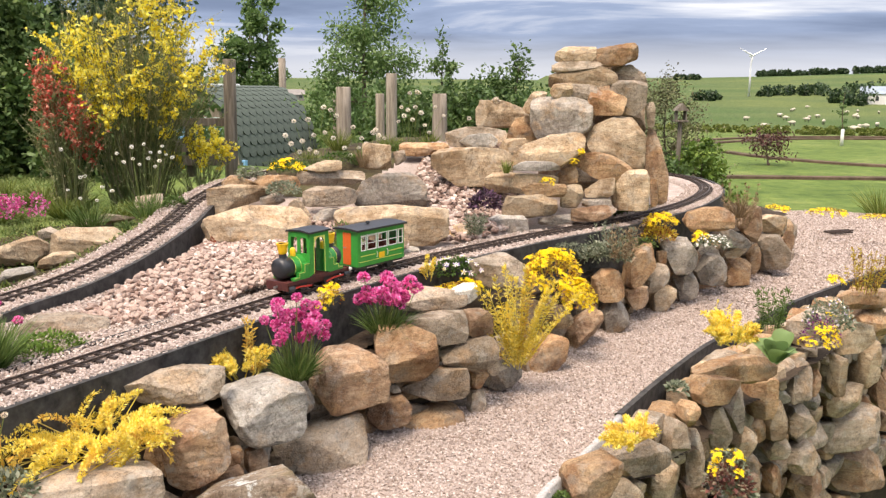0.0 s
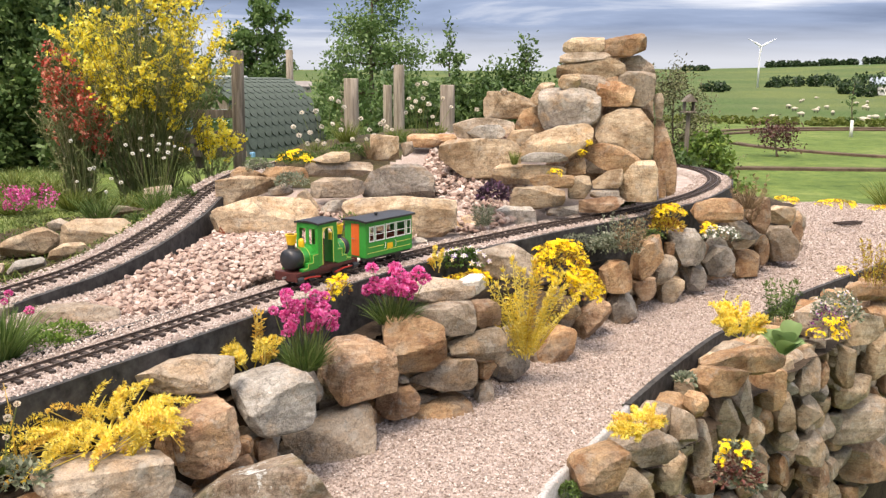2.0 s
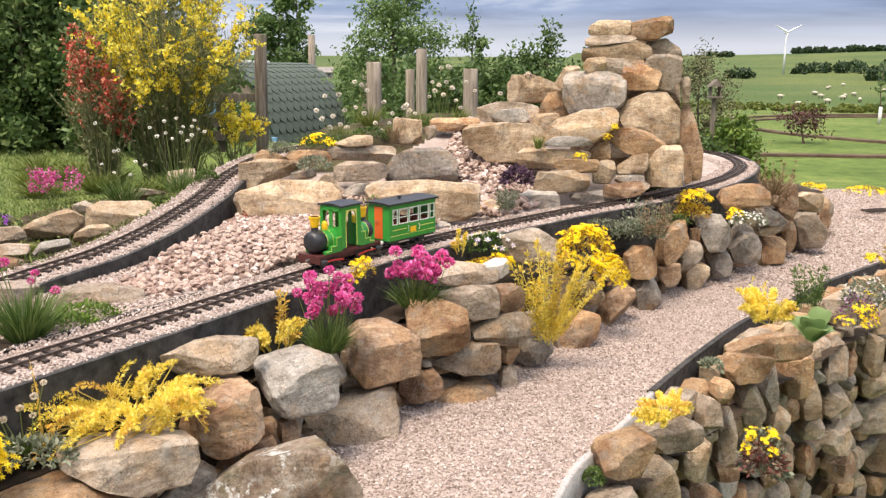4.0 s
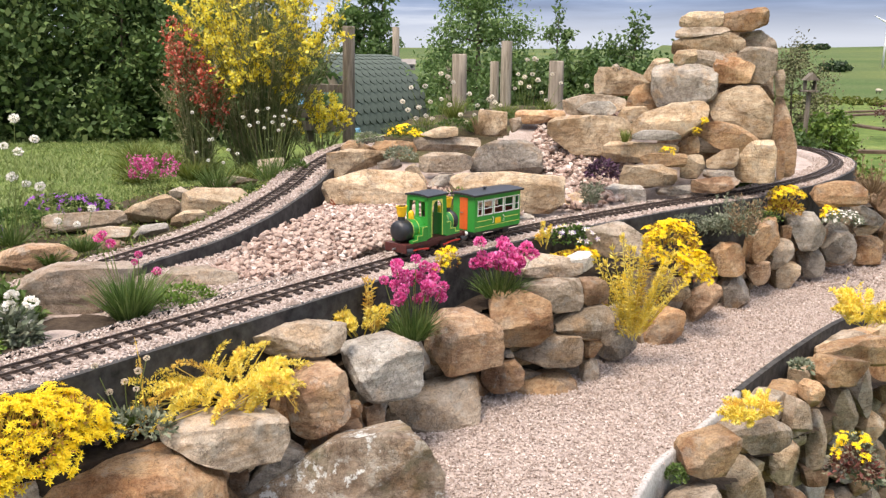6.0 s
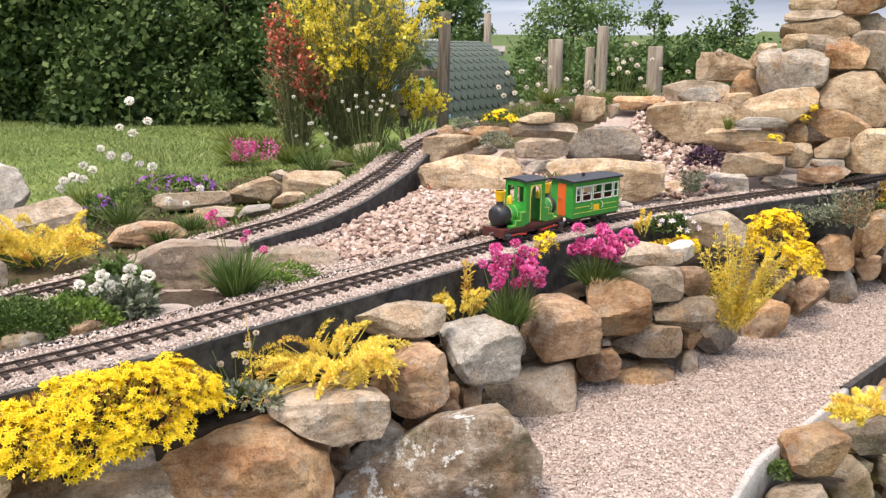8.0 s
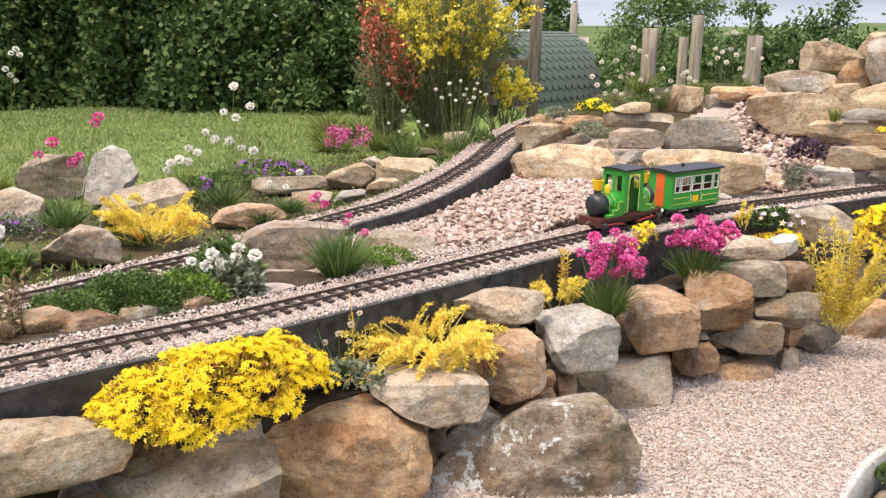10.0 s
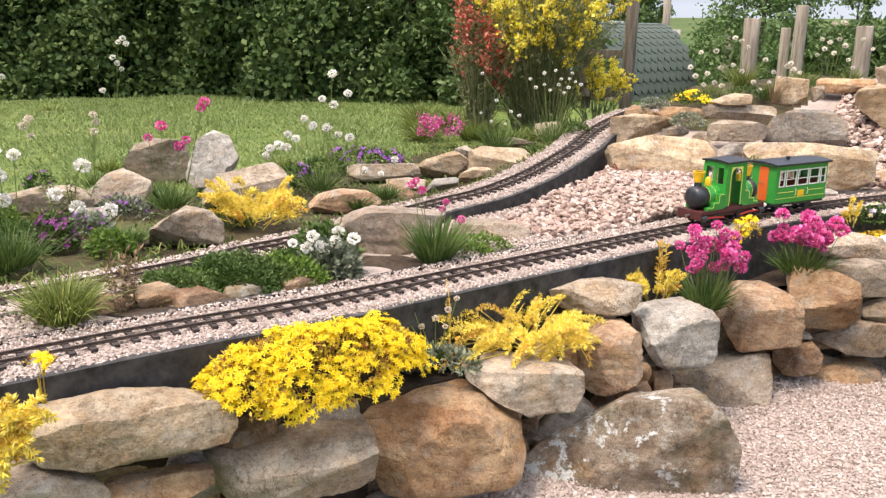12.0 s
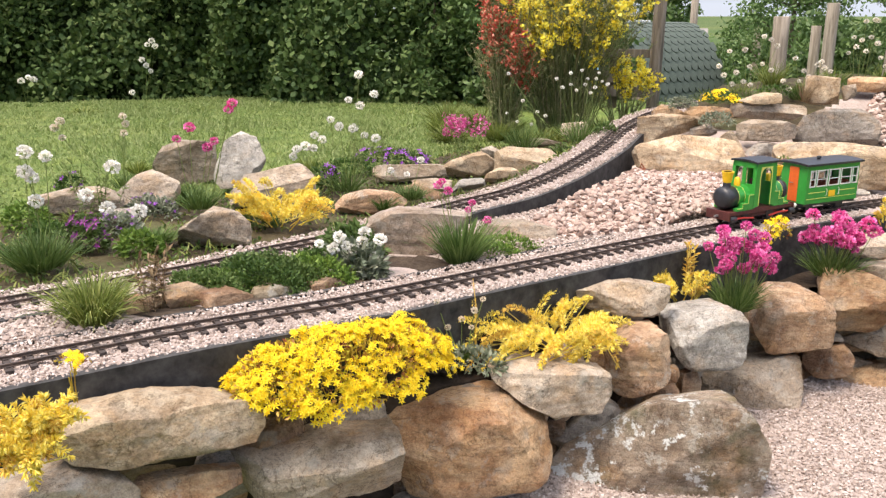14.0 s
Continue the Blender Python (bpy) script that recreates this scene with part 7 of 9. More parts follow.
tuft(-4.189, 5.689, 0.598, 0.45, 0.12, "long grass along the foot of the hedge", 360, GRASS, 0.006, 0.3)
tuft(-3.428, 5.921, 0.617, 0.45, 0.12, "long grass along the foot of the hedge", 360, GRASS, 0.006, 0.3)
cushion(-2.403, 1.693, 0.670, 0.087, 0.052, 0.059, "green leafy clump in the flower border", 0.018, 700, GREEN)
cushion(-2.325, 1.900, 0.670, 0.081, 0.048, 0.055, "grey-green clump with small lilac flowers in the border", 0.016, 600, SAGE, 24, PURPLE, 0.016)
tuft(-2.104, 1.845, 0.670, 0.088, 0.088, "green thrift tuft in the flower border", 260, THRIFT, 0.004, 0.35, "thrift_tuft")
tuft(-2.514, 2.442, 0.670, 0.075, 0.097, "dark green thrift tuft between border rocks", 240, THRIFT, 0.004, 0.35, "thrift_tuft")
cushion(-1.993, 2.191, 0.670, 0.085, 0.039, 0.031, "low green mat beside the rear track", 0.014, 500, THRIFT)
tuft(-2.449, 3.157, 0.670, 0.105, 0.120, "rough grass at the lawn's edge", 200, GRASS, 0.004, 0.35)
tuft(-3.183, 2.831, 0.660, 0.105, 0.105, "rough grass at the lawn's edge", 200, GRASS, 0.004, 0.35)
tuft(-2.478, 1.867, 0.670, 0.075, 0.112, "green grass tuft in the flower border", 220, GRASS, 0.004, 0.35)
tuft(-1.709, 3.068, 0.670, 0.085, 0.071, "green grass tuft between border rocks", 200, GRASS, 0.004, 0.35)
tuft(-2.887, 2.990, 0.660, 0.095, 0.132, "rough grass behind the border rocks", 200, GRASS, 0.004, 0.35)
cushion(-2.281, 3.280, 0.665, 0.132, 0.053, 0.053, "green viola leaves at the lawn's edge", 0.018, 600, GREEN)
cushion(-2.660, 1.820, 0.670, 0.094, 0.057, 0.076, "green leafy clump in the flower border", 0.018, 700, FRESH)
wisps(-2.546, 2.025, 0.670, 0.119, 0.218, 16, "thin green flower stalks in the border", STALK, None, 0.006, "flower_stalks")
wisps(-2.025, 3.050, 0.670, 0.147, 0.244, 14, "thin green flower stalks by the lawn", STALK, None, 0.006, "flower_stalks")
cushion(-1.612, 1.566, 0.674, 0.088, 0.044, 0.038, "spreading green mat between the two tracks", 0.012, 1200, FRESH)
cushion(-1.482, 1.788, 0.674, 0.078, 0.040, 0.053, "spreading green mat between the two tracks", 0.012, 1200, GREEN)
cushion(-1.621, 1.706, 0.674, 0.093, 0.040, 0.046, "spreading grey-green mat between the two tracks", 0.011, 1200, SAGE)
tuft(-1.493, 1.698, 0.674, 0.090, 0.051, "short grass among the mat plants", 160, GRASS, 0.003, 0.4)
cushion(-1.092, 2.237, 0.678, 0.096, 0.044, 0.034, "fresh green creeping plant beside the low rock", 0.011, 800, FRESH)
tuft(-1.611, 1.419, 0.672, 0.069, 0.083, "green grass tuft between the two tracks", 200, GRASS, 0.003, 0.45)
cushion(0.336, 2.256, 0.200, 0.031, 0.022, 0.035, "dark green mossy plant beside the kerb", 0.010, 500, THRIFT)
wisps(0.338, 2.334, 0.200, 0.023, 0.039, 10, "small dry stalks beside the kerb", BROWN, None, 0.006, "dry_stalks")

cushion(-1.372, 1.815, 0.676, 0.085, 0.055, 0.072, "grey-green candytuft leaves between the two tracks", 0.026, 900, SAGE, 0, WHITE, 0.02, "candytuft")
cushion(-1.62, 1.50, 0.676, 0.11, 0.055, 0.050, "dense low green mat plant between the two tracks", 0.011, 2400, THRIFT)
cushion(-1.44, 1.72, 0.676, 0.12, 0.060, 0.055, "dense low green mat plant between the two tracks", 0.011, 2600, FRESH)
cushion(-1.53, 1.60, 0.676, 0.13, 0.060, 0.060, "dense low grey-green mat plant between the two tracks", 0.011, 2600, GREEN)
wisps(-1.63, 1.33, 0.676, 0.045, 0.15, 12, "withered brown plant with curled leaves between the tracks", BROWN, None, 0.006, "withered_plant")
tuft(-1.70, 1.215, 0.672, 0.12, 0.23, "long green and straw grass tuft between the two tracks", 420, GRASS, 0.0032, 0.55)

# low weeds over the border's soil
rng = np.random.default_rng(88)
wx, wy = rng.uniform(-4.2, -0.9, 26000), rng.uniform(0.2, 5.6, 26000)
keep = inside(BORDER, wx, wy) & (far_gap(wx, wy) > 0.14) & (np.sin(wx * 11) * np.cos(wy * 9) + rng.normal(0, 0.5, len(wx)) > -0.25)
wx, wy = wx[keep], wy[keep]
base = np.stack([wx, wy, 0.648 + 0.16 * smooth(2.7, 4.3, wy) * smooth(0.42, 0.12, far_gap(wx, wy))], 1)
way = unit(rng.normal(size=base.shape) * [0.7, 0.7, 0.1] + [0, 0, 0.9])
v, f = blades(base, way, rng.uniform(0.02, 0.075, len(wx)), 0.006, 0.4, rng)
tagged(fast_mesh("low_weeds", v, f, GRASS), "low weeds and grass between the border plants", "weeds", "", "stuff")
c = base + rng.normal(size=base.shape) * [0.02, 0.02, 0.004] + [0, 0, 0.012]
v, f = diamonds(c, unit(rng.normal(size=c.shape) + [0, 0, 0.4]), 0.018, 0.009, 0.1, rng)
tagged(fast_mesh("low_weeds", v, f, THRIFT), "small-leaved dark green weeds in the border", "weeds", "", "stuff")

# ---- the little train ----
LOCO_GREEN = paint_material("glossy_green_paint", (0.022, 0.265, 0.038), 0.32, 0.06, 0.5, 60.0)
BLACK = paint_material("satin_black_paint", (0.022, 0.023, 0.026), 0.42, 0.2, 0.5, 80.0)
MAROON = paint_material("dark_maroon_paint", (0.085, 0.022, 0.018), 0.5, 0.2, 0.4, 80.0)
BRIGHT_RED = paint_material("red_paint", (0.42, 0.035, 0.02), 0.45, 0.1, 0.4, 80.0)
CHROME_YELLOW = paint_material("yellow_paint", (0.80, 0.47, 0.015), 0.4, 0.08, 0.5, 80.0)
LINING = paint_material("pale_yellow_lining", (0.66, 0.68, 0.16), 0.5, 0.05, 0.4, 80.0)
CREAM_PAINT = paint_material("off_white_paint", (0.74, 0.73, 0.66), 0.5, 0.05, 0.4, 80.0)
ORANGE = paint_material("orange_door_paint", (0.66, 0.12, 0.018), 0.4, 0.06, 0.5, 80.0)
SEAT_RED = paint_material("brown_red_seat", (0.22, 0.055, 0.03), 0.7, 0.1, 0.3, 80.0)
STEEL = paint_material("dull_steel", (0.32, 0.31, 0.30), 0.4, 0.1, 0.5, 90.0, 0.8)


def cyl_x(bm, x0, x1, y, z, r, sides=24):
    return tube_bm(bm, [(x0, y, z, r * 0.94), (x0 + 0.003, y, z, r), (x1 - 0.003, y, z, r), (x1, y, z, r * 0.94)], sides)


def lathe(bm, x, y, rings, sides=20):
    return tube_bm(bm, [(x, y, z, r) for z, r in rings], sides)


def wheel_bm(x, y, z, r, thick):
    bm = bmesh.new()
    tube_bm(bm, [(x, y - thick / 2, z, r * 1.12), (x, y - thick / 4, z, r * 1.12), (x, y - thick / 4, z, r), (x, y + thick / 2, z, r * 0.97)], 20)
    return bm


def arch_frame(bm, x0, x1, z0, z1, y0, y1, hx0, hx1, hz0, hz1, n=10):
    """A plate with an opening that has an arched top."""
    mid, half = (hx0 + hx1) / 2, (hx1 - hx0) / 2
    inner = [(hx0, hz0)] + [(mid - half * math.cos(math.pi * k / n), hz1 - half + half * math.sin(math.pi * k / n)) for k in range(n + 1)] + [(hx1, hz0)]
    outer = []
    for px, pz in inner:
        if pz <= hz0 + 1e-6:
            outer.append((x0 if px < mid else x1, z0))
        else:
            u = (px - mid) / half
            outer.append((mid + (x1 - mid) * max(-1, min(1, u * 1.6)), z1 if abs(u) < 0.62 else z0 + (z1 - z0) * (0.35 + 0.65 * max(0, (1 - abs(u)) / 0.38) ** 0.6)))
    loops = [[bm.verts.new((p, y, q)) for p, q in ring] for y in (y0, y1) for ring in (inner, outer)]
    k = len(inner)
    for i in range(k - 1):
        bm.faces.new((loops[0][i], loops[0][i + 1], loops[1][i + 1], loops[1][i]))
        bm.faces.new((loops[2][i + 1], loops[2][i], loops[3][i], loops[3][i + 1]))
        bm.faces.new((loops[0][i + 1], loops[0][i], loops[2][i], loops[2][i + 1]))
        bm.faces.new((loops[1][i], loops[1][i + 1], loops[3][i + 1], loops[3][i]))
    return bm


def rod(bm, pts, r, sides=6):
    return tube_bm(bm, [(*p, r) for p in pts], sides)


def locomotive():
    """A double-ended tank engine, 36 cm long, x forwards, rail top at z 0."""
    it = thing("miniature_locomotive", 0, 0, 0, "bright green toy steam locomotive with yellow chimneys on the track", "toy train")
    bm = bmesh.new()
    box_bm(bm, -0.172, -0.052, 0.040, 0.176, 0.052, 0.054, 0.002)
    for sx in (-1, 1):
        box_bm(bm, sx * 0.176, -0.054, 0.022, sx * 0.184, 0.054, 0.056, 0.002)
    box_bm(bm, -0.150, -0.030, 0.020, 0.150, 0.030, 0.042)
    frame_part = part("chassis", bm, MAROON, it, "dark maroon underframe")
    for sx in (-0.13, -0.07, 0.07, 0.13):
        for sy in (-1, 1):
            part("wheel", wheel_bm(sx, sy * 0.026, 0.022, 0.021, 0.010), BLACK, it, "black wheel")
    for sy in (-1, 1):
        for sx in (-1, 1):
            bm = bmesh.new()
            cyl_x(bm, sx * 0.165 - 0.02, sx * 0.165 + 0.012, sy * 0.048, 0.026, 0.012, 14)
            part("cylinder", bm, BLACK, it, "black cylinder")
            bm = bmesh.new()
            rod(bm, [(sx * 0.15, sy * 0.050, 0.026), (sx * 0.10, sy * 0.050, 0.027), (sx * 0.045, sy * 0.050, 0.020)], 0.0035)
            part("connecting_rod", bm, BRIGHT_RED, it, "red connecting rod")
    # boilers
    for x0, x1, y_end in ((0.055, 0.125, 0.182), (-0.125, -0.058, -0.165)):
        bm = bmesh.new()
        cyl_x(bm, min(x0, x1), max(x0, x1), 0, 0.100, 0.040, 28)
        part("boiler", bm, LOCO_GREEN, it)
        bm = bmesh.new()
        tube_bm(bm, [(math.copysign(0.125, y_end), 0, 0.100, 0.042), (y_end - math.copysign(0.022, y_end), 0, 0.100, 0.042), (y_end - math.copysign(0.012, y_end), 0, 0.100, 0.0395), (y_end - math.copysign(0.004, y_end), 0, 0.100, 0.031), (y_end, 0, 0.100, 0.016)], 28)
        part("smokebox", bm, BLACK, it, "black rounded smokebox", True)
        for bx in (x0 + (x1 - x0) * 0.5, math.copysign(0.122, y_end)):
            bm = bmesh.new()
            cyl_x(bm, bx - 0.0018, bx + 0.0018, 0, 0.100, 0.0408, 28)
            part("lining_band", bm, LINING, it, "pale yellow boiler band")
    for cx in (0.148, -0.128):
        bm = bmesh.new()
        lathe(bm, cx, 0, [(0.128, 0.020), (0.138, 0.0145), (0.152, 0.0138), (0.158, 0.0138)])
        stack = part("chimney", bm, BLACK, it, "black chimney", True)
        bm = bmesh.new()
        lathe(bm, cx, 0, [(0.156, 0.0150), (0.162, 0.0165), (0.186, 0.0205), (0.193, 0.0225), (0.196, 0.0225), (0.196, 0.0160), (0.180, 0.0130)])
        part("chimney_cap", bm, CHROME_YELLOW, stack, "flared yellow chimney cap")
    for cx in (0.092, -0.082):
        bm = bmesh.new()
        lathe(bm, cx, 0, [(0.132, 0.014), (0.142, 0.0115), (0.160, 0.0115), (0.167, 0.009), (0.171, 0.004)])
        part("steam_dome", bm, CHROME_YELLOW, it, "yellow steam dome", True)
    # cab and stepped tanks
    for sy in (-1, 1):
        bm = bmesh.new()
        arch_frame(bm, -0.058, 0.058, 0.058, 0.222, sy * 0.0505, sy * 0.0545, -0.030, 0.030, 0.066, 0.205)
        part("cab_side", bm, LOCO_GREEN, it)
        bm = bmesh.new()
        arch_frame(bm, -0.0335, 0.0335, 0.0625, 0.2085, sy * 0.0546, sy * 0.0556, -0.0305, 0.0305, 0.0655, 0.2055)
        part("lining", bm, LINING, it, "pale yellow lining")
        for sx in (-1, 1):
            bm = bmesh.new()
            box_bm(bm, sx * 0.058, sy * 0.034, 0.054, sx * 0.088, sy * 0.0535, 0.112, 0.002)
            box_bm(bm, sx * 0.088, sy * 0.034, 0.054, sx * 0.118, sy * 0.0535, 0.082, 0.002)
            box_bm(bm, sx * 0.118, sy * 0.034, 0.054, sx * 0.145, sy * 0.0535, 0.066, 0.002)
            tank = part("side_tank", bm, LOCO_GREEN, it)
            bm = bmesh.new()
            pts = [(0.060, 0.110), (0.086, 0.110), (0.086, 0.080), (0.116, 0.080), (0.116, 0.064), (0.143, 0.064)]
            for (ax, az), (bx, bz) in zip(pts, pts[1:]):
                box_bm(bm, sx * ax - 0.001, sy * 0.0537, min(az, bz) - 0.001, sx * bx + 0.001, sy * 0.0545, max(az, bz) + 0.001)
            part("lining", bm, LINING, tank, "pale yellow lining")
    for sx in (-1, 1):
        bm = bmesh.new()
        box_bm(bm, sx * 0.054, -0.0505, 0.054, sx * 0.058, 0.0505, 0.145)
        for a, b in ((-0.0505, -0.040), (-0.008, 0.008), (0.040, 0.0505)):
            box_bm(bm, sx * 0.054, a, 0.145, sx * 0.058, b, 0.212)
        box_bm(bm, sx * 0.054, -0.0505, 0.205, sx * 0.058, 0.0505, 0.224)
        part("cab_end", bm, LOCO_GREEN, it)
    bm = bmesh.new()
    box_bm(bm, -0.058, -0.05, 0.052, 0.058, 0.05, 0.056)
    box_bm(bm, -0.02, -0.02, 0.056, 0.0, 0.02, 0.155, 0.004)
    part("cab_inside", bm, MAROON, it, "dark cab floor and backhead")
    bm = bmesh.new()
    rows = []
    for k in range(9):
        y = -0.060 + 0.12 * k / 8
        z = 0.222 + 0.006 * (1 - (y / 0.060) ** 2)
        rows.append([bm.verts.new((x, y, z + dz)) for x, dz in ((-0.064, 0), (0.064, 0), (0.064, 0.007), (-0.064, 0.007))])
    for u, v in zip(rows, rows[1:]):
        for j in range(4):
            bm.faces.new((u[j], u[(j + 1) % 4], v[(j + 1) % 4], v[j]))
    bm.faces.new(rows[0][::-1])
    bm.faces.new(rows[-1])
    part("cab_roof", bm, BLACK, it, "black curved cab roof")
    for sx in (-1, 1):
        bm = bmesh.new()
        rod(bm, [(sx * 0.184, 0, 0.035), (sx * 0.200, 0, 0.035)], 0.005, 8)
        part("coupling", bm, STEEL, it, "steel coupling")
    return it


def coach():
    """A four-wheeled carriage, 30 cm long, x forwards, rail top at z 0."""
    it = thing("miniature_carriage", 0, 0, 0, "green toy railway carriage with orange end door and white window frames", "toy train")
    L, W = 0.148, 0.060
    panes = [(-0.138, -0.112), (-0.100, -0.046), (-0.034, 0.022), (0.034, 0.088), (0.100, 0.126)]
    for sy in (-1, 1):
        bm = bmesh.new()
        box_bm(bm, -L, sy * (W - 0.004), 0.040, L, sy * W, 0.108)
        box_bm(bm, -L, sy * (W - 0.004), 0.168, L, sy * W, 0.186)
        edges = [-L] + [v for p in panes for v in p] + [L]
        for a, b in zip(edges[::2], edges[1::2]):
            box_bm(bm, a, sy * (W - 0.004), 0.108, b, sy * W, 0.168)
        side = part("side_wall", bm, LOCO_GREEN, it)
        for a, b in panes:
            bm = bmesh.new()
            t = 0.0032
            box_bm(bm, a - t, sy * (W - 0.003), 0.108 - t, a + t * 0.4, sy * (W + 0.0012), 0.168 + t)
            box_bm(bm, b - t * 0.4, sy * (W - 0.003), 0.108 - t, b + t, sy * (W + 0.0012), 0.168 + t)
            for z in (0.1065, 0.168):
                box_bm(bm, a, sy * (W - 0.003), z - t * 0.6, b, sy * (W + 0.0012), z + t * 0.6)
            box_bm(bm, a, sy * (W - 0.003), 0.132, b, sy * (W + 0.0008), 0.1348)
            part("window_frame", bm, CREAM_PAINT, side, "off-white window frame")
        bm = bmesh.new()
        for a, b in ((-0.135, -0.045), (0.04, 0.13)):
            box_bm(bm, a, sy * W, 0.0815, b, sy * (W + 0.0010), 0.0840)
        box_bm(bm, -0.14, sy * W, 0.058, 0.14, sy * (W + 0.0008), 0.0598)
        part("lining", bm, LINING, side, "pale yellow lining")
        bm = bmesh.new()
        box_bm(bm, -0.018, sy * W, 0.062, 0.018, sy * (W + 0.0022), 0.086, 0.0008)
        part("plate", bm, CHROME_YELLOW, side, "yellow name plate")
        for hx in (-0.034, 0.034):
            bm = bmesh.new()
            rod(bm, [(hx, sy * W, 0.068), (hx, sy * (W + 0.006), 0.070), (hx, sy * (W + 0.006), 0.092), (hx, sy * W, 0.094)], 0.0012)
            part("handle", bm, CREAM_PAINT, side, "off-white hand rail")
    for sx in (-1, 1):
        bm = bmesh.new()
        box_bm(bm, sx * (L - 0.004), -W + 0.004, 0.040, sx * L, W - 0.004, 0.190)
        end = part("end_wall", bm, LOCO_GREEN, it)
        bm = bmesh.new()
        box_bm(bm, sx * L, -0.022, 0.046, sx * (L + 0.002), 0.022, 0.180, 0.0006)
        door = part("end_door", bm, ORANGE, end, "orange end door")
        bm = bmesh.new()
        rod(bm, [(sx * (L + 0.002), -0.014, 0.118), (sx * (L + 0.007), -0.014, 0.118), (sx * (L + 0.007), 0.002, 0.118)], 0.0016)
        part("door_handle", bm, STEEL, end, "small steel handle")
        bm = bmesh.new()
        rod(bm, [(sx * L, 0, 0.032), (sx * (L + 0.026), 0, 0.030)], 0.005, 8)
        part("coupling", bm, CREAM_PAINT, it, "whitish coupling")
        for sy in (-1, 1):
            part("wheel", wheel_bm(sx * 0.085, sy * 0.026, 0.020, 0.019, 0.010), BLACK, it, "black wheel")
    bm = bmesh.new()
    box_bm(bm, -L + 0.003, -W + 0.006, 0.030, L - 0.003, W - 0.006, 0.0425)
    box_bm(bm, -0.105, -0.034, 0.012, -0.065, 0.034, 0.031)
    box_bm(bm, 0.065, -0.034, 0.012, 0.105, 0.034, 0.031)
    part("underframe", bm, BLACK, it, "black underframe")
    for k in range(4):
        bm = bmesh.new()
        x = -0.105 + k * 0.068
        box_bm(bm, x, -W + 0.008, 0.043, x + 0.022, W - 0.008, 0.085, 0.002)
        box_bm(bm, x, -W + 0.008, 0.085, x + 0.006, W - 0.008, 0.118, 0.002)
        part("seat", bm, SEAT_RED, it, "brown-red bench seat")
    bm = bmesh.new()
    rows = []
    for k in range(11):
        y = -0.070 + 0.14 * k / 10
        z = 0.188 + 0.005 * (1 - (y / 0.070) ** 2)
        rows.append([bm.verts.new((x, y, z + dz)) for x, dz in ((-0.160, 0), (0.160, 0), (0.160, 0.008), (-0.160, 0.008))])
    for u, v in zip(rows, rows[1:]):
        for j in range(4):
            bm.faces.new((u[j], u[(j + 1) % 4], v[(j + 1) % 4], v[j]))
    bm.faces.new(rows[0][::-1])
    bm.faces.new(rows[-1])
    roof = part("roof", bm, BLACK, it, "black felted roof")
    bm = bmesh.new()
    lathe(bm, 0.02, 0, [(0.196, 0.006), (0.206, 0.006), (0.207, 0.010), (0.213, 0.009), (0.215, 0.003)], 12)
    part("roof_vent", bm, BLACK, roof)
    bm = bmesh.new()
    rod(bm, [(0.150, 0, 0.034), (0.196, 0, 0.032)], 0.004)
    hook = part("coupling", bm, BLACK, it)
    for sy in (-0.034, 0.034):
        bm = bmesh.new()
        tube_bm(bm, [(0.160, sy, 0.036, 0.004), (0.168, sy, 0.036, 0.0085), (0.175, sy, 0.036, 0.0105), (0.183, sy, 0.036, 0.0075), (0.186, sy, 0.036, 0.002)], 12)
        part("buffer", bm, CREAM_PAINT, it, "white buffer knob", True)
    return it


def on_track(ob, s_at):
    run = np.concatenate([[0], np.cumsum(np.linalg.norm(np.diff(NEAR, axis=0), axis=1))])
    p = [np.interp(s_at, run, NEAR[:, k]) for k in range(3)]
    a, b = ([np.interp(s_at + d, run, NEAR[:, k]) for k in range(3)] for d in (-0.08, 0.08))
    ob.matrix_basis = pose(p[0], p[1], p[2] + 0.0112, 0, 0, math.degrees(math.atan2(a[1] - b[1], a[0] - b[0]))) @ Matrix.Scale(0.88, 4)


TRAIN_AT = 3.89
on_track(locomotive(), TRAIN_AT)
on_track(coach(), TRAIN_AT + 0.338)

# ---- behind the rockery: shrubs, pod, trees ----
broom_bush(-1.86, 5.15, 0.66, 0.56, 1.50, 200, LEMON, "tall broom bush covered in bright yellow flowers", 11, 0.035, 0.27, 0.0, 0.82)
broom_bush(-1.50, 5.25, 0.68, 0.27, 0.50, 30, LEMON, "low yellow-flowered broom branch beside the post", 11, 0.030, 0.45, 0.0, 0.5)
broom_bush(-2.15, 4.86, 0.65, 0.25, 0.98, 90, RED, "broom bush with red and orange flowers by the lawn", 5, 0.031, 0.15, 0.0, 1.08)
tuft(-2.15, 4.75, 0.65, 0.16, 0.18, "long green grass at the foot of the broom", 420, GRASS, 0.006, 0.3)
tuft(-2.6, 4.9, 0.65, 0.16, 0.17, "long green grass at the foot of the red broom", 360, GRASS, 0.006, 0.3)
tuft(-1.75, 4.9, 0.66, 0.16, 0.16, "long green grass beside the broom", 300, GRASS, 0.006, 0.3)

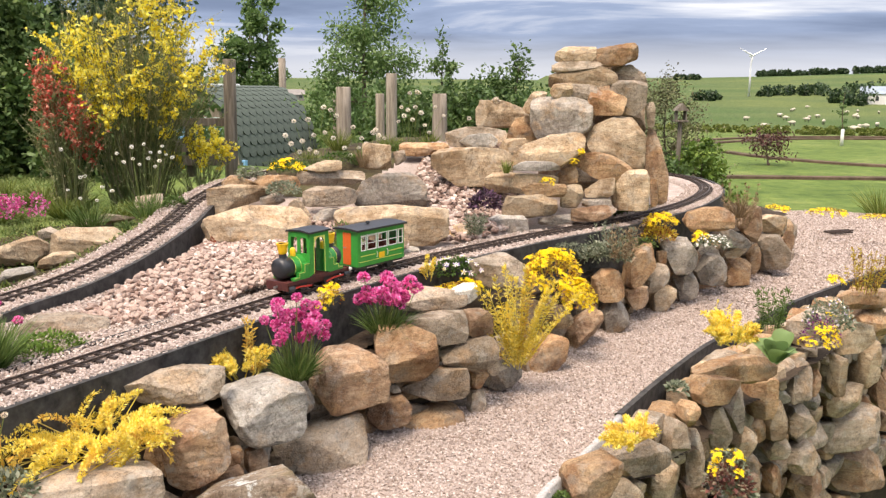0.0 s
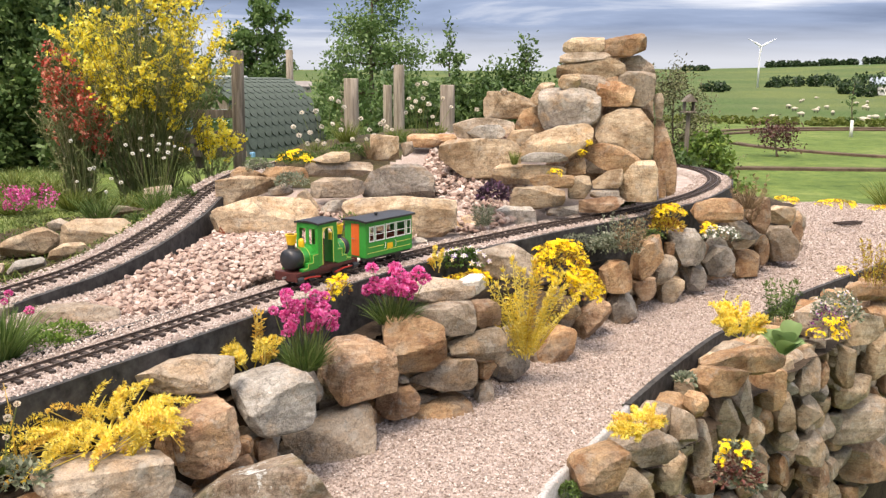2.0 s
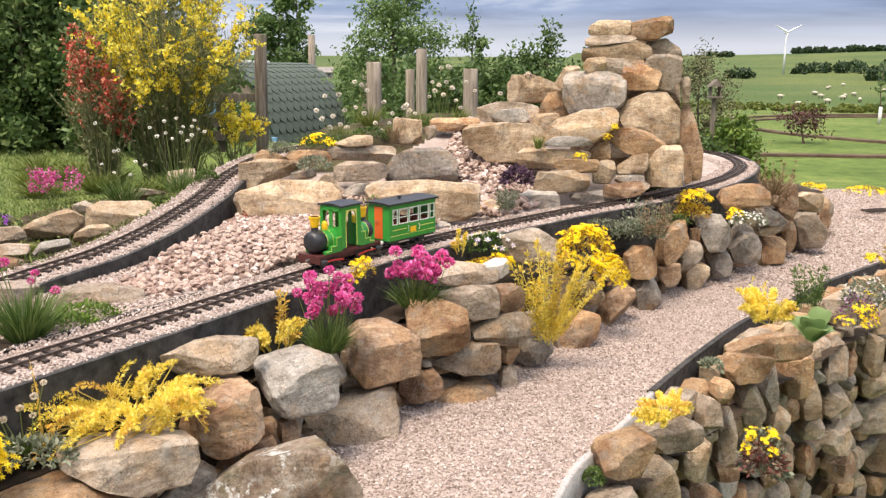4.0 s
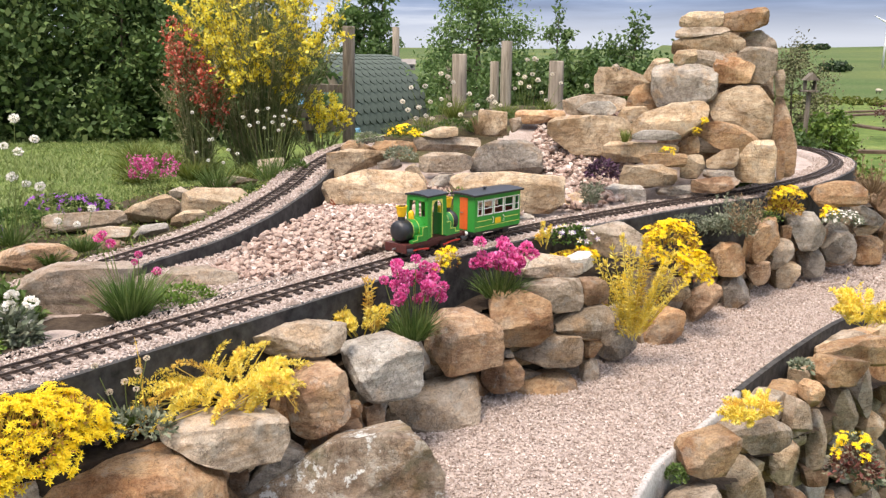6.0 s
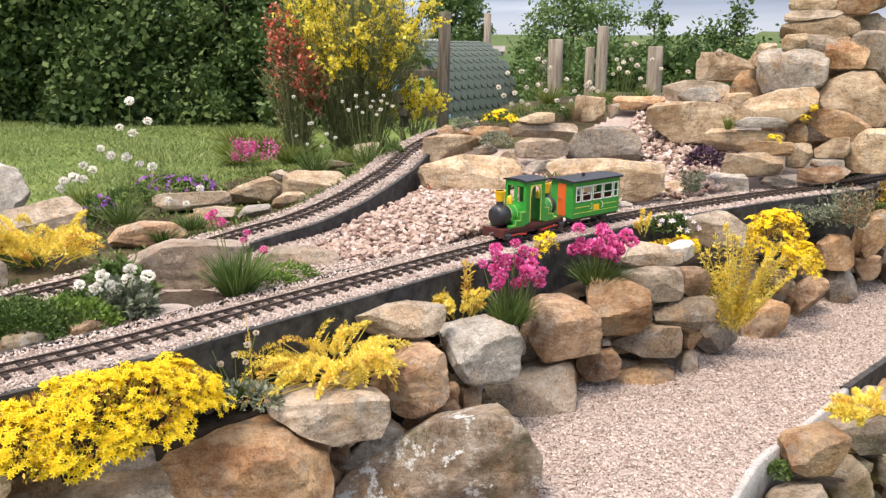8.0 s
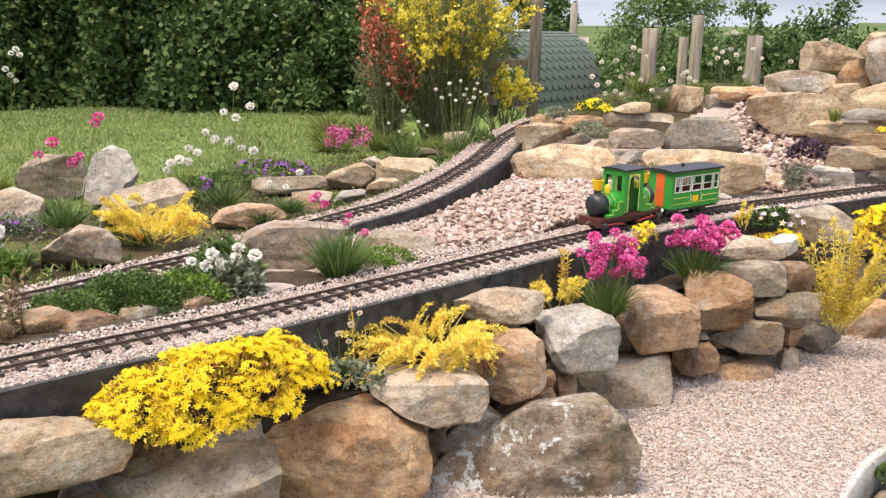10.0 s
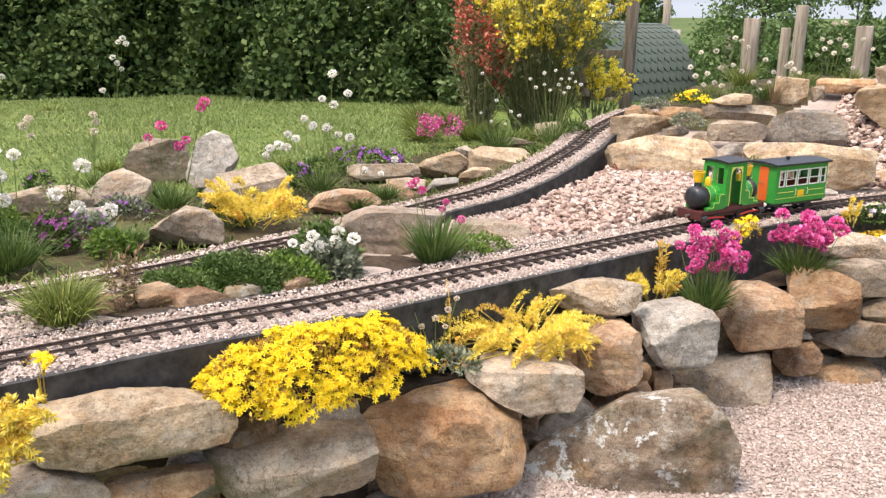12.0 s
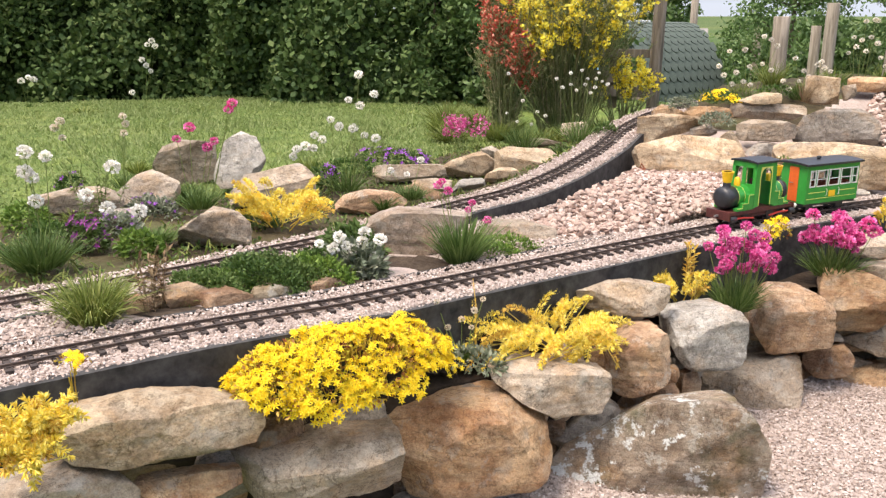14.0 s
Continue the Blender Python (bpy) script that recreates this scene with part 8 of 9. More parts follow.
for gx, gy, gh in ((-2.45, 5.15, 0.34), (-2.0, 5.5, 0.36), (-1.62, 5.2, 0.28), (-2.75, 5.3, 0.36), (-2.2, 5.0, 0.3), (-1.85, 4.75, 0.22), (-2.4, 4.6, 0.22)):
    tuft(gx, gy, 0.65, 0.22, gh * 0.72, "rough long grass round the foot of the brooms", 420, GRASS, 0.006, 0.35)
SHINGLE = paint_material("green_felt_shingle", (0.082, 0.102, 0.084), 0.85, 0.12, 0.2, 18.0)
TEAL = paint_material("pale_teal_paint", (0.36, 0.52, 0.50), 0.6, 0.08, 0.3, 20.0)
BLUE = paint_material("light_blue_paint", (0.20, 0.42, 0.62), 0.55, 0.08, 0.3, 20.0)
BOARDS = wood_material("weathered_boarding", (0.30, 0.25, 0.19), (0.15, 0.12, 0.09))


FARM_CAP = paint_material("white_ridge_paint", (0.72, 0.73, 0.70), 0.6, 0.05, 0.3, 8.0)


def pod(x, y, z, yaw):
    """A barrel-roofed garden pod with scalloped shingles, 2 m high."""
    it = thing("garden_pod", x, y, z, "barrel-roofed garden pod with green scalloped shingles", "shed", "", "", yaw)
    R, H, L = 1.12, 2.0, 2.62

    def arc(q, grow=0.0):
        return (R + grow) * math.cos(q), (H + grow) * math.sin(q)

    bm = bmesh.new()
    rows = []
    for k in range(29):
        q = math.pi * k / 28
        (a, b), (c, d) = arc(q), arc(q, -0.06)
        rows.append([bm.verts.new(v) for v in ((0, a, b), (L, a, b), (L, c, d), (0, c, d))])
    for u, v in zip(rows, rows[1:]):
        for j in range(4):
            bm.faces.new((u[j], u[(j + 1) % 4], v[(j + 1) % 4], v[j]))
    shell = part("roof_shell", bm, SHINGLE, it, "curved green roof shell")
    bm = bmesh.new()
    prof = [(-0.11, 0.0), (0.11, 0.0), (0.11, -0.12), (0.08, -0.19), (0.0, -0.225), (-0.08, -0.19), (-0.11, -0.12)]
    lo = [bm.verts.new((u, 0.006, w)) for u, w in prof]
    hi = [bm.verts.new((u, 0.018 + (0.012 if w < -0.1 else 0), w)) for u, w in prof]
    bm.faces.new(hi)
    bm.faces.new(lo[::-1])
    for j in range(7):
        bm.faces.new((lo[j], lo[(j + 1) % 7], hi[(j + 1) % 7], hi[j]))
    me = bpy.data.meshes.new("shingle")
    bm.to_mesh(me)
    bm.free()
    me.materials.append(SHINGLE)
    for r in range(13):
        q = -(0.10 + r * 0.112)
        a, b = arc(q)
        b = -b
        tx, tz = R * math.sin(-q), H * math.cos(q)
        ang = math.degrees(math.atan2(tx, tz))
        for k in range(12):
            ob = new("shingle", me)
            ob.parent = it
            ob.matrix_basis = Matrix.Translation((k * 0.222 + (0.11 if r % 2 else 0.0) + 0.02, -a, b)) @ Matrix.Rotation(radians(-ang), 4, "X") @ Matrix.Rotation(math.pi, 4, "Z") @ Matrix.Translation((0, 0, 0.1))
    bm = bmesh.new()
    front = [bm.verts.new((0.03, *arc(math.pi * k / 20, -0.07))) for k in range(21)]
    rear = [bm.verts.new((0.07, *arc(math.pi * k / 20, -0.07))) for k in range(21)]
    bm.faces.new(front)
    bm.faces.new(rear[::-1])
    for k in range(20):
        bm.faces.new((front[k + 1], front[k], rear[k], rear[k + 1]))
    part("front_wall", bm, BOARDS, it, "weathered boarded front")
    for yy, zz, ww, hh, mat, nm in ((-0.45, 1.0, 0.4, 0.45, TEAL, "window"), (0.2, 0.05, 0.65, 1.5, BLUE, "door")):
        bm = bmesh.new()
        box_bm(bm, -0.01, yy - ww / 2, zz, 0.03, yy + ww / 2, zz + hh, 0.01)
        part(nm, bm, mat, it, "pale painted " + nm)
    bm = bmesh.new()
    box_bm(bm, -0.03, -R - 0.02, 0, 0.05, -R + 0.10, 0.7, 0.01)
    bm2 = bmesh.new()
    box_bm(bm2, 0.2, -0.14, H + 0.005, 1.3, 0.14, H + 0.05, 0.02)
    part("ridge_cap", bm2, FARM_CAP, it, "white ridge cap")
    bm3 = bmesh.new()
    box_bm(bm3, 0.02, -R - 0.06, 0, L, -R + 0.03, 0.36, 0.01)
    part("base_board", bm3, TEAL, it, "pale teal base board")
    post = part("corner_post", bm, BLUE, it, "light blue painted corner post")
    return it


pod(-4.50, 15.6, -0.62, 67)

# rails of the old fence beside the pod
bm = bmesh.new()
for zz, zh in ((0.86, 0.07), (0.95, 0.085), (1.12, 0.055)):
    box_bm(bm, -0.45, -0.015, zz, 0.02, 0.015, zz + zh, 0.004)
box_bm(bm, -0.28, 0.016, 0.78, -0.22, 0.04, 1.16, 0.004)
old_fence = part("fence_rail", bm, OLDWOOD)
old_fence.matrix_basis = pose(-1.44, 5.72, 0.0, 0, 0, 10)
tagged(old_fence, "grey weathered fence boards and rail behind the broom", "fence")

LIGHT_LEAF = leaf_material("pale_green_tree_leaves", [(0.0, (0.072, 0.135, 0.038)), (0.5, (0.13, 0.215, 0.068)), (1.0, (0.22, 0.31, 0.12))], 0.5, 0.3)
MID_LEAF = leaf_material("mid_green_tree_leaves", [(0.0, (0.048, 0.092, 0.026)), (0.5, (0.086, 0.152, 0.042)), (1.0, (0.15, 0.225, 0.072))], 0.5, 0.3)
DARK_LEAF = leaf_material("dark_green_tree_leaves", [(0.0, (0.016, 0.036, 0.014)), (0.6, (0.034, 0.066, 0.024)), (1.0, (0.06, 0.10, 0.035))], 0.5, 0.2)
BRONZE = leaf_material("bronze_purple_leaves", [(0.0, (0.045, 0.016, 0.016)), (0.6, (0.09, 0.032, 0.028)), (1.0, (0.14, 0.07, 0.045))], 0.5, 0.2)
tree(-0.86, 9.6, -0.1, 2.85, 0.66, 13000, 0.048, "young broad-crowned tree with light green leaves", LIGHT_LEAF, 0.045, 0.25, 21, 20)
tree(0.10, 9.4, -0.1, 2.05, 0.30, 2400, 0.055, "slender young tree with light green leaves", LIGHT_LEAF, 0.025, 0.3, 22, 14)
tree(0.78, 9.0, -0.1, 1.85, 0.52, 8000, 0.052, "dense young tree with mid green leaves", MID_LEAF, 0.04, 0.1, 23, 18)
tree(0.28, 8.4, 0.1, 1.35, 0.55, 6000, 0.065, "bushy sapling with drooping green leaves", MID_LEAF, 0.03, 0.05, 24, 18)
tree(-0.45, 8.5, 0.1, 1.30, 0.60, 6000, 0.065, "bushy sapling with drooping green leaves", MID_LEAF, 0.03, 0.05, 25, 18)
tree(-1.05, 10.6, -0.2, 1.20, 0.45, 2600, 0.08, "green bush behind the fence posts", MID_LEAF, 0.03, 0.05, 26, 16)
tree(-4.6, 20.5, -0.8, 4.2, 0.85, 9000, 0.12, "bushy mid green tree behind the pod", MID_LEAF, 0.06, 0.15, 27, 20)
tree(-4.0, 21.0, -0.8, 4.9, 0.55, 1400, 0.14, "thin light green tree behind the pod", LIGHT_LEAF, 0.03, 0.35, 28, 12)
tree(-4.2, 11.5, -0.2, 3.6, 0.85, 6500, 0.09, "dark green conifer-like tree behind the broom", DARK_LEAF, 0.08, 0.2, 29, 22)
tree(-5.6, 11.0, 0.2, 3.4, 1.1, 6000, 0.09, "grey-green tree above the hedge", MID_LEAF, 0.08, 0.2, 30, 22)
tree(-4.7, 8.9, 0.3, 2.9, 0.9, 3600, 0.09, "green hedgerow tree behind the broom", MID_LEAF, 0.06, 0.1, 31, 20)
tree(-3.3, 8.0, 0.5, 1.7, 0.6, 3200, 0.08, "dark green bush at the hedge's end", DARK_LEAF, 0.05, 0.02, 32, 22)
fence_post(-3.62, 7.45, 0.60, 0.055, 1.15, POSTWOOD, "weathered fence post in front of the hedge")
fence_post(-3.45, 19.0, -0.8, 0.08, 2.8, POSTWOOD, "distant weathered fence post beyond the pod")
fence_post(-1.3, 10.8, -0.5, 0.05, 1.95, POSTWOOD, "distant weathered fence post beyond the rockery")

for k, (bx, by, bh) in enumerate(((-1.95, 17.6, 2.0), (-2.6, 20.0, 2.3), (-1.75, 19.5, 2.2), (-1.6, 16.0, 1.9), (-0.9, 18.0, 2.2))):
    tree(bx, by, -0.75, bh, 0.75, 4200, 0.09, "green scrub bush beyond the pod", MID_LEAF, 0.03, 0.02, 110 + k, 18, "bush")
# bushes along the fence
rng = np.random.default_rng(61)
for k in range(1, 7):
    tree(-1.0 + 0.40 * k + rng.uniform(-0.1, 0.1), 7.9 + rng.uniform(-0.2, 0.5), 0.25, rng.uniform(0.75, 1.15), 0.42, 3000, 0.055, "leafy green bush along the fence line", MID_LEAF if k % 3 else LIGHT_LEAF, 0.02, 0.02, 62 + k, 16, "bush")

# beside the cairn
TWIGGY = leaf_material("twiggy_brown_growth", [(0.0, (0.10, 0.095, 0.05)), (0.6, (0.17, 0.17, 0.085)), (1.0, (0.22, 0.25, 0.11))], 0.8, 0.15)
tree(2.25, 8.3, 0.2, 1.35, 0.52, 9000, 0.030, "grey-brown twiggy bush behind the cairn", TWIGGY, 0.02, 0.05, 41, 24, "bush")
tree(2.42, 7.75, 0.2, 0.80, 0.30, 3600, 0.05, "bright green low bush behind the track", FRESH, 0.02, 0.02, 42, 18, "bush")
tree(2.05, 7.6, 0.2, 0.62, 0.36, 2600, 0.05, "green low bush behind the cairn", MID_LEAF, 0.02, 0.02, 43, 16, "bush")
tuft(4.2, 7.9, 0.22, 0.35, 0.40, "tall green grass at the edge of the lawn", 260, GRASS, 0.006, 0.25)


def bird_house(x, y, z):
    it = thing("bird_house", x, y, z, "small weathered wooden bird house on a post", "bird house")
    bm = bmesh.new()
    tube_bm(bm, [(0, 0, -0.1, 0.022), (0, 0, 1.0, 0.02)], 8)
    part("post", bm, OLDWOOD, it)
    bm = bmesh.new()
    for sx in (-1, 1):
        box_bm(bm, sx * 0.045, -0.045, 1.0, sx * 0.036, 0.045, 1.09, 0.003)
    box_bm(bm, -0.06, -0.06, 0.985, 0.06, 0.06, 1.0, 0.003)
    part("box", bm, OLDWOOD, it)
    bm = bmesh.new()
    v = [bm.verts.new(p) for p in ((-0.062, -0.06, 1.085), (0.062, -0.06, 1.085), (0, -0.06, 1.15), (-0.062, 0.06, 1.085), (0.062, 0.06, 1.085), (0, 0.06, 1.15))]
    for f in ((0, 1, 2), (5, 4, 3), (0, 2, 5, 3), (2, 1, 4, 5), (1, 0, 3, 4)):
        bm.faces.new([v[k] for k in f])
    part("roof", bm, OLDWOOD, it)


tree(-3.2, 7.25, 0.55, 0.85, 0.45, 2600, 0.07, "dark green low bush in front of the hedge's end", DARK_LEAF, 0.03, 0.02, 33, 18, "bush")
tree(-2.55, 8.2, 0.45, 1.3, 0.5, 3000, 0.08, "green bush behind the broom", MID_LEAF, 0.03, 0.02, 34, 18, "bush")
bird_house(2.18, 7.72, 0.11)
for k, (bx, by, bh) in enumerate(((-3.75, 7.05, 1.5), (-3.35, 7.2, 1.35), (-2.95, 7.5, 1.3), (-3.55, 7.7, 2.0), (-2.7, 7.0, 0.9))):
    tree(bx, by, 0.5, bh, 0.5, 5200, 0.06, "leafy green bush at the hedge's end", MID_LEAF if k % 2 else HEDGE, 0.03, 0.02, 90 + k, 18, "bush")

# lawn railway, young trees and field
TURF_EDGE = ground_material("brown_ballast_strip", [(0.35, (0.07, 0.048, 0.032)), (0.65, (0.15, 0.105, 0.07))], 3.0, 40.0, 0.01)
for pts in ([(4.9, 15.8), (6.0, 18.4), (8.4, 20.1), (10.8, 20.4), (15, 20.6), (22, 20.2)], [(5.3, 16.6), (5.6, 14.8), (6.6, 13.2), (8.2, 12.7), (12, 12.4)], [(2.4, 11.2), (3.8, 11.2), (5.9, 11.1), (9, 11.2), (13, 11.6)], [(4.6, 16.4), (5.6, 18.9), (8.3, 20.9), (12, 21.3), (20, 21.2)]):
    line = spline([(a, b, float(ground_height(a, b))) for a, b in pts], 0.25)
    tagged(ribbon("garden_railway_bed", line, [(-0.09, -0.1), (0.09, -0.1), (0.08, 0.035), (-0.08, 0.04)], TURF_EDGE), "brown raised railway bed curving across the lawn", "track bed", "", "structure")
tree(5.15, 13.2, 0.2, 0.58, 0.42, 900, 0.05, "small bronze-leaved tree on the lawn", BRONZE, 0.022, 0.45, 51, 14)
tree(8.6, 18.0, 0.15, 1.35, 0.16, 160, 0.05, "thin staked sapling on the lawn", LIGHT_LEAF, 0.02, 0.4, 52, 10)
bm = bmesh.new()
tube_bm(bm, [(0, 0, 0, 0.034), (0, 0, 0.40, 0.034)], 10)
guard = part("tree_guard", bm, CREAM_PAINT, None, "", True)
guard.matrix_basis = pose(8.6, 18.0, 0.18)
tagged(guard, "pale plastic tree guard round the sapling", "tree guard")

FLEECE = paint_material("cream_fleece", (0.52, 0.47, 0.37), 0.95, 0.1, 0.1, 6.0)
DARKFACE = paint_material("dark_fleece", (0.06, 0.05, 0.045), 0.95, 0.1, 0.1, 6.0)


def sheep(coat):
    it = thing("sheep", 0, 0, 0, "woolly sheep grazing in the far pasture", "sheep", "flock of sheep")
    v, faces = CUBES[6]
    ball = v / np.linalg.norm(v, axis=1)[:, None]
    sheet("body", ball * [0.55, 0.28, 0.30] + [0, 0, 0.62], faces, coat, it, "", True)
    sheet("head", ball * [0.17, 0.10, 0.12] + [0.62, 0, 0.66], faces, coat, it, "", True)
    for sx in (-0.3, 0.3):
        for sy in (-0.14, 0.14):
            bm = bmesh.new()
            tube_bm(bm, [(sx, sy, 0, 0.035), (sx, sy, 0.45, 0.05)], 6)
            part("leg", bm, DARKFACE, it)
    return it


def toward(px_angle, r):
    """A place on the ground at r metres, that many degrees to the right of straight ahead."""
    a = radians(px_angle)
    x, y = r * math.sin(a), r * math.cos(a)
    return x, y, float(ground_height(x, y))


flock = sheep(FLEECE)
rng = np.random.default_rng(77)
flock.matrix_basis = pose(*toward(18.6, 120), 0, 0, 20)
for k in range(34):
    ang, r = rng.uniform(21.5, 27.6) if k < 20 else rng.uniform(15.5, 34), rng.uniform(115, 290)
    copy_thing(flock, pose(*toward(ang, r), 0, 0, rng.uniform(0, 360)))
dark = sheep(DARKFACE)
tagged(dark, "dark brown sheep grazing in the far pasture")
dark.matrix_basis = pose(*toward(17.2, 100), 0, 0, 70)

TURBINE_WHITE = paint_material("white_turbine_paint", (0.80, 0.81, 0.82), 0.4, 0.02, 0.4, 2.0)


def turbine(x, y, z):
    HUB = 15.6 - z
    it = thing("wind_turbine", x, y, z, "white three-bladed wind turbine beyond the pasture", "wind turbine")
    bm = bmesh.new()
    tube_bm(bm, [(0, 0, 0, 0.50), (0, 0, HUB, 0.30)], 14)
    part("tower", bm, TURBINE_WHITE, it, "", True)
    bm = bmesh.new()
    box_bm(bm, -0.5, -1.2, HUB - 0.2, 0.5, 1.6, HUB + 0.8, 0.2)
    part("nacelle", bm, TURBINE_WHITE, it)
    for q in (28, 152, 262):
        bm = bmesh.new()
        c, s = math.cos(radians(q)), math.sin(radians(q))
        tube_bm(bm, [(c * u, -1.4, HUB + 0.3 + s * u, w) for u, w in ((0.2, 0.26), (1.3, 0.42), (4.0, 0.26), (6.8, 0.08))], 6)
        part("blade", bm, TURBINE_WHITE, it)


turbine(*toward(20.05, 395))

# farm buildings and woods far off
FARM_ROOF = paint_material("slate_blue_roof", (0.26, 0.31, 0.36), 0.7, 0.1, 0.3, 0.5)
FARM_WALL = paint_material("white_render", (0.74, 0.73, 0.70), 0.8, 0.05, 0.2, 0.5)


def far_house(angle, r, long, tall, roof_h, label, roof=None, wall=None):
    x, y, z = toward(angle, r)
    it = thing("farm_building", x, y, z, label, "building", "", "", -angle)
    bm = bmesh.new()
    box_bm(bm, -long / 2, -3, -1, long / 2, 3, tall)
    part("wall", bm, wall or FARM_WALL, it)
    bm = bmesh.new()
    a = [bm.verts.new(p) for p in ((-long / 2 - 0.3, -3.3, tall), (-long / 2 - 0.3, 3.3, tall), (-long / 2 - 0.3, 0, tall + roof_h))]
    b = [bm.verts.new((long / 2 + 0.3, v.co.y, v.co.z)) for v in a]
    bm.faces.new(a)
    bm.faces.new(b[::-1])
    for j in range(3):
        bm.faces.new((a[(j + 1) % 3], a[j], b[j], b[(j + 1) % 3]))
    part("roof", bm, roof or FARM_ROOF, it)
    for k in range(4):
        bm = bmesh.new()
        wx = -long * 0.36 + k * long * 0.24
        box_bm(bm, wx - 0.5, -3.08, tall * 0.35, wx + 0.5, -2.98, tall * 0.75)
        part("window", bm, BLACK, it)


far_house(27.6, 330, 14, 3.5, 2.6, "white farm building with blue-grey roof by the wood")
far_house(29.2, 340, 16, 3.5, 2.6, "white farm building with blue-grey roof by the wood")
FARM_STONE = paint_material("grey_stone_wall", (0.24, 0.22, 0.20), 0.9, 0.1, 0.2, 0.5)
far_house(-9.6, 300, 8, 2.0, 1.8, "distant farm house on the horizon", FARM_STONE, FARM_STONE)
far_house(-11.2, 320, 8, 2.0, 1.8, "distant farm house on the horizon", FARM_STONE, FARM_STONE)


def far_wood(name, rows, label, leaf, gap=16, mat=None):
    """Lumpy belts of far trees: angle from, to, distance, height."""
    rng = np.random.default_rng(len(rows) + 5)
    pts = []
    for a0, a1, r, tall in rows:
        for _ in range(max(5, int((a1 - a0) * r / (tall * gap)))):
            x, y, z = toward(rng.uniform(a0, a1), r * rng.uniform(0.97, 1.03))
            t = tall * rng.uniform(0.3, 1.15)
            d = unit(rng.normal(size=(110, 3))) * [t * 0.55, t * 0.55, t * 0.52] * rng.uniform(0.6, 1.05, (110, 1))
            pts.append(d + [x, y, z + t * 0.45])
    return tagged(leaf_mesh(name, np.concatenate(pts), leaf, mat or DARK_LEAF, None, "", 0.7, 0.0, 9), label, "trees", "", "stuff")


far_wood("far_woods", [(16.6, 18.4, 350, 4.0), (20.3, 21.6, 400, 4.5), (21.6, 24.6, 420, 5.5), (24.8, 26.9, 340, 6.5), (25.6, 26.6, 320, 9), (27.2, 34, 380, 7)], "dark woods and hedgerow trees on the far fields", 1.2, 14)
far_wood("skyline_woods", [(20.5, 25.5, 900, 6), (26.0, 36.0, 900, 7), (15.6, 17.0, 800, 5)], "thin dark belt of woodland on the skyline", 2.4, 9)
far_wood("lawn_edge_growth", [(14.0, 38.0, 25.5, 0.12), (14.0, 38.0, 27.5, 0.16)], "rough pale growth along the end of the lawn", 0.09, 20, GRASS)
far_wood("distant_scrub", [(-22, 6, 60, 2.6), (-22, 6, 90, 5.0)], "dense green scrub beyond the rockery", 0.4, 30, MID_LEAF)

# ---- odd small things ----
bm = bmesh.new()
for k in range(7):
    box_bm(bm, -0.10 + k * 0.032, -0.046, 0, -0.085 + k * 0.032, 0.046, 0.008)
spare = thing("spare_track_panel", 3.2, 6.65, 0.262, "short loose panel of miniature track lying on gravel", "railway track", "", "", 20)
part("sleepers", bm, SLEEPER, spare)
for sy in (-0.0225, 0.0225):
    bm = bmesh.new()
    box_bm(bm, -0.13, sy - 0.003, 0.008, 0.13, sy + 0.003, 0.020)
    part("rail", bm, RAIL, spare)
RED_STONE = stone_material("red_sandstone", (0.42, 0.15, 0.085), (0.28, 0.09, 0.05), (0.8, 0.6, 0.5), 0.1)
STONE["r"] = RED_STONE
QUARTZ = stone_material("white_quartz", (0.80, 0.77, 0.72), (0.58, 0.53, 0.47), (0.9, 0.86, 0.8), 0.05)
STONE["z"] = QUARTZ
tagged(rock("red_stone", -1.00, 3.62, 0.715, 0.035, 0.03, 0.06, 20, "r", 701), "small upright red stone beside the edging board", "rock")
tagged(rock("quartz_stone", 0.075, 3.03, 0.637, 0.105, 0.08, 0.065, 10, "z", 702), "white quartz stone among yellow stonecrop", "rock")


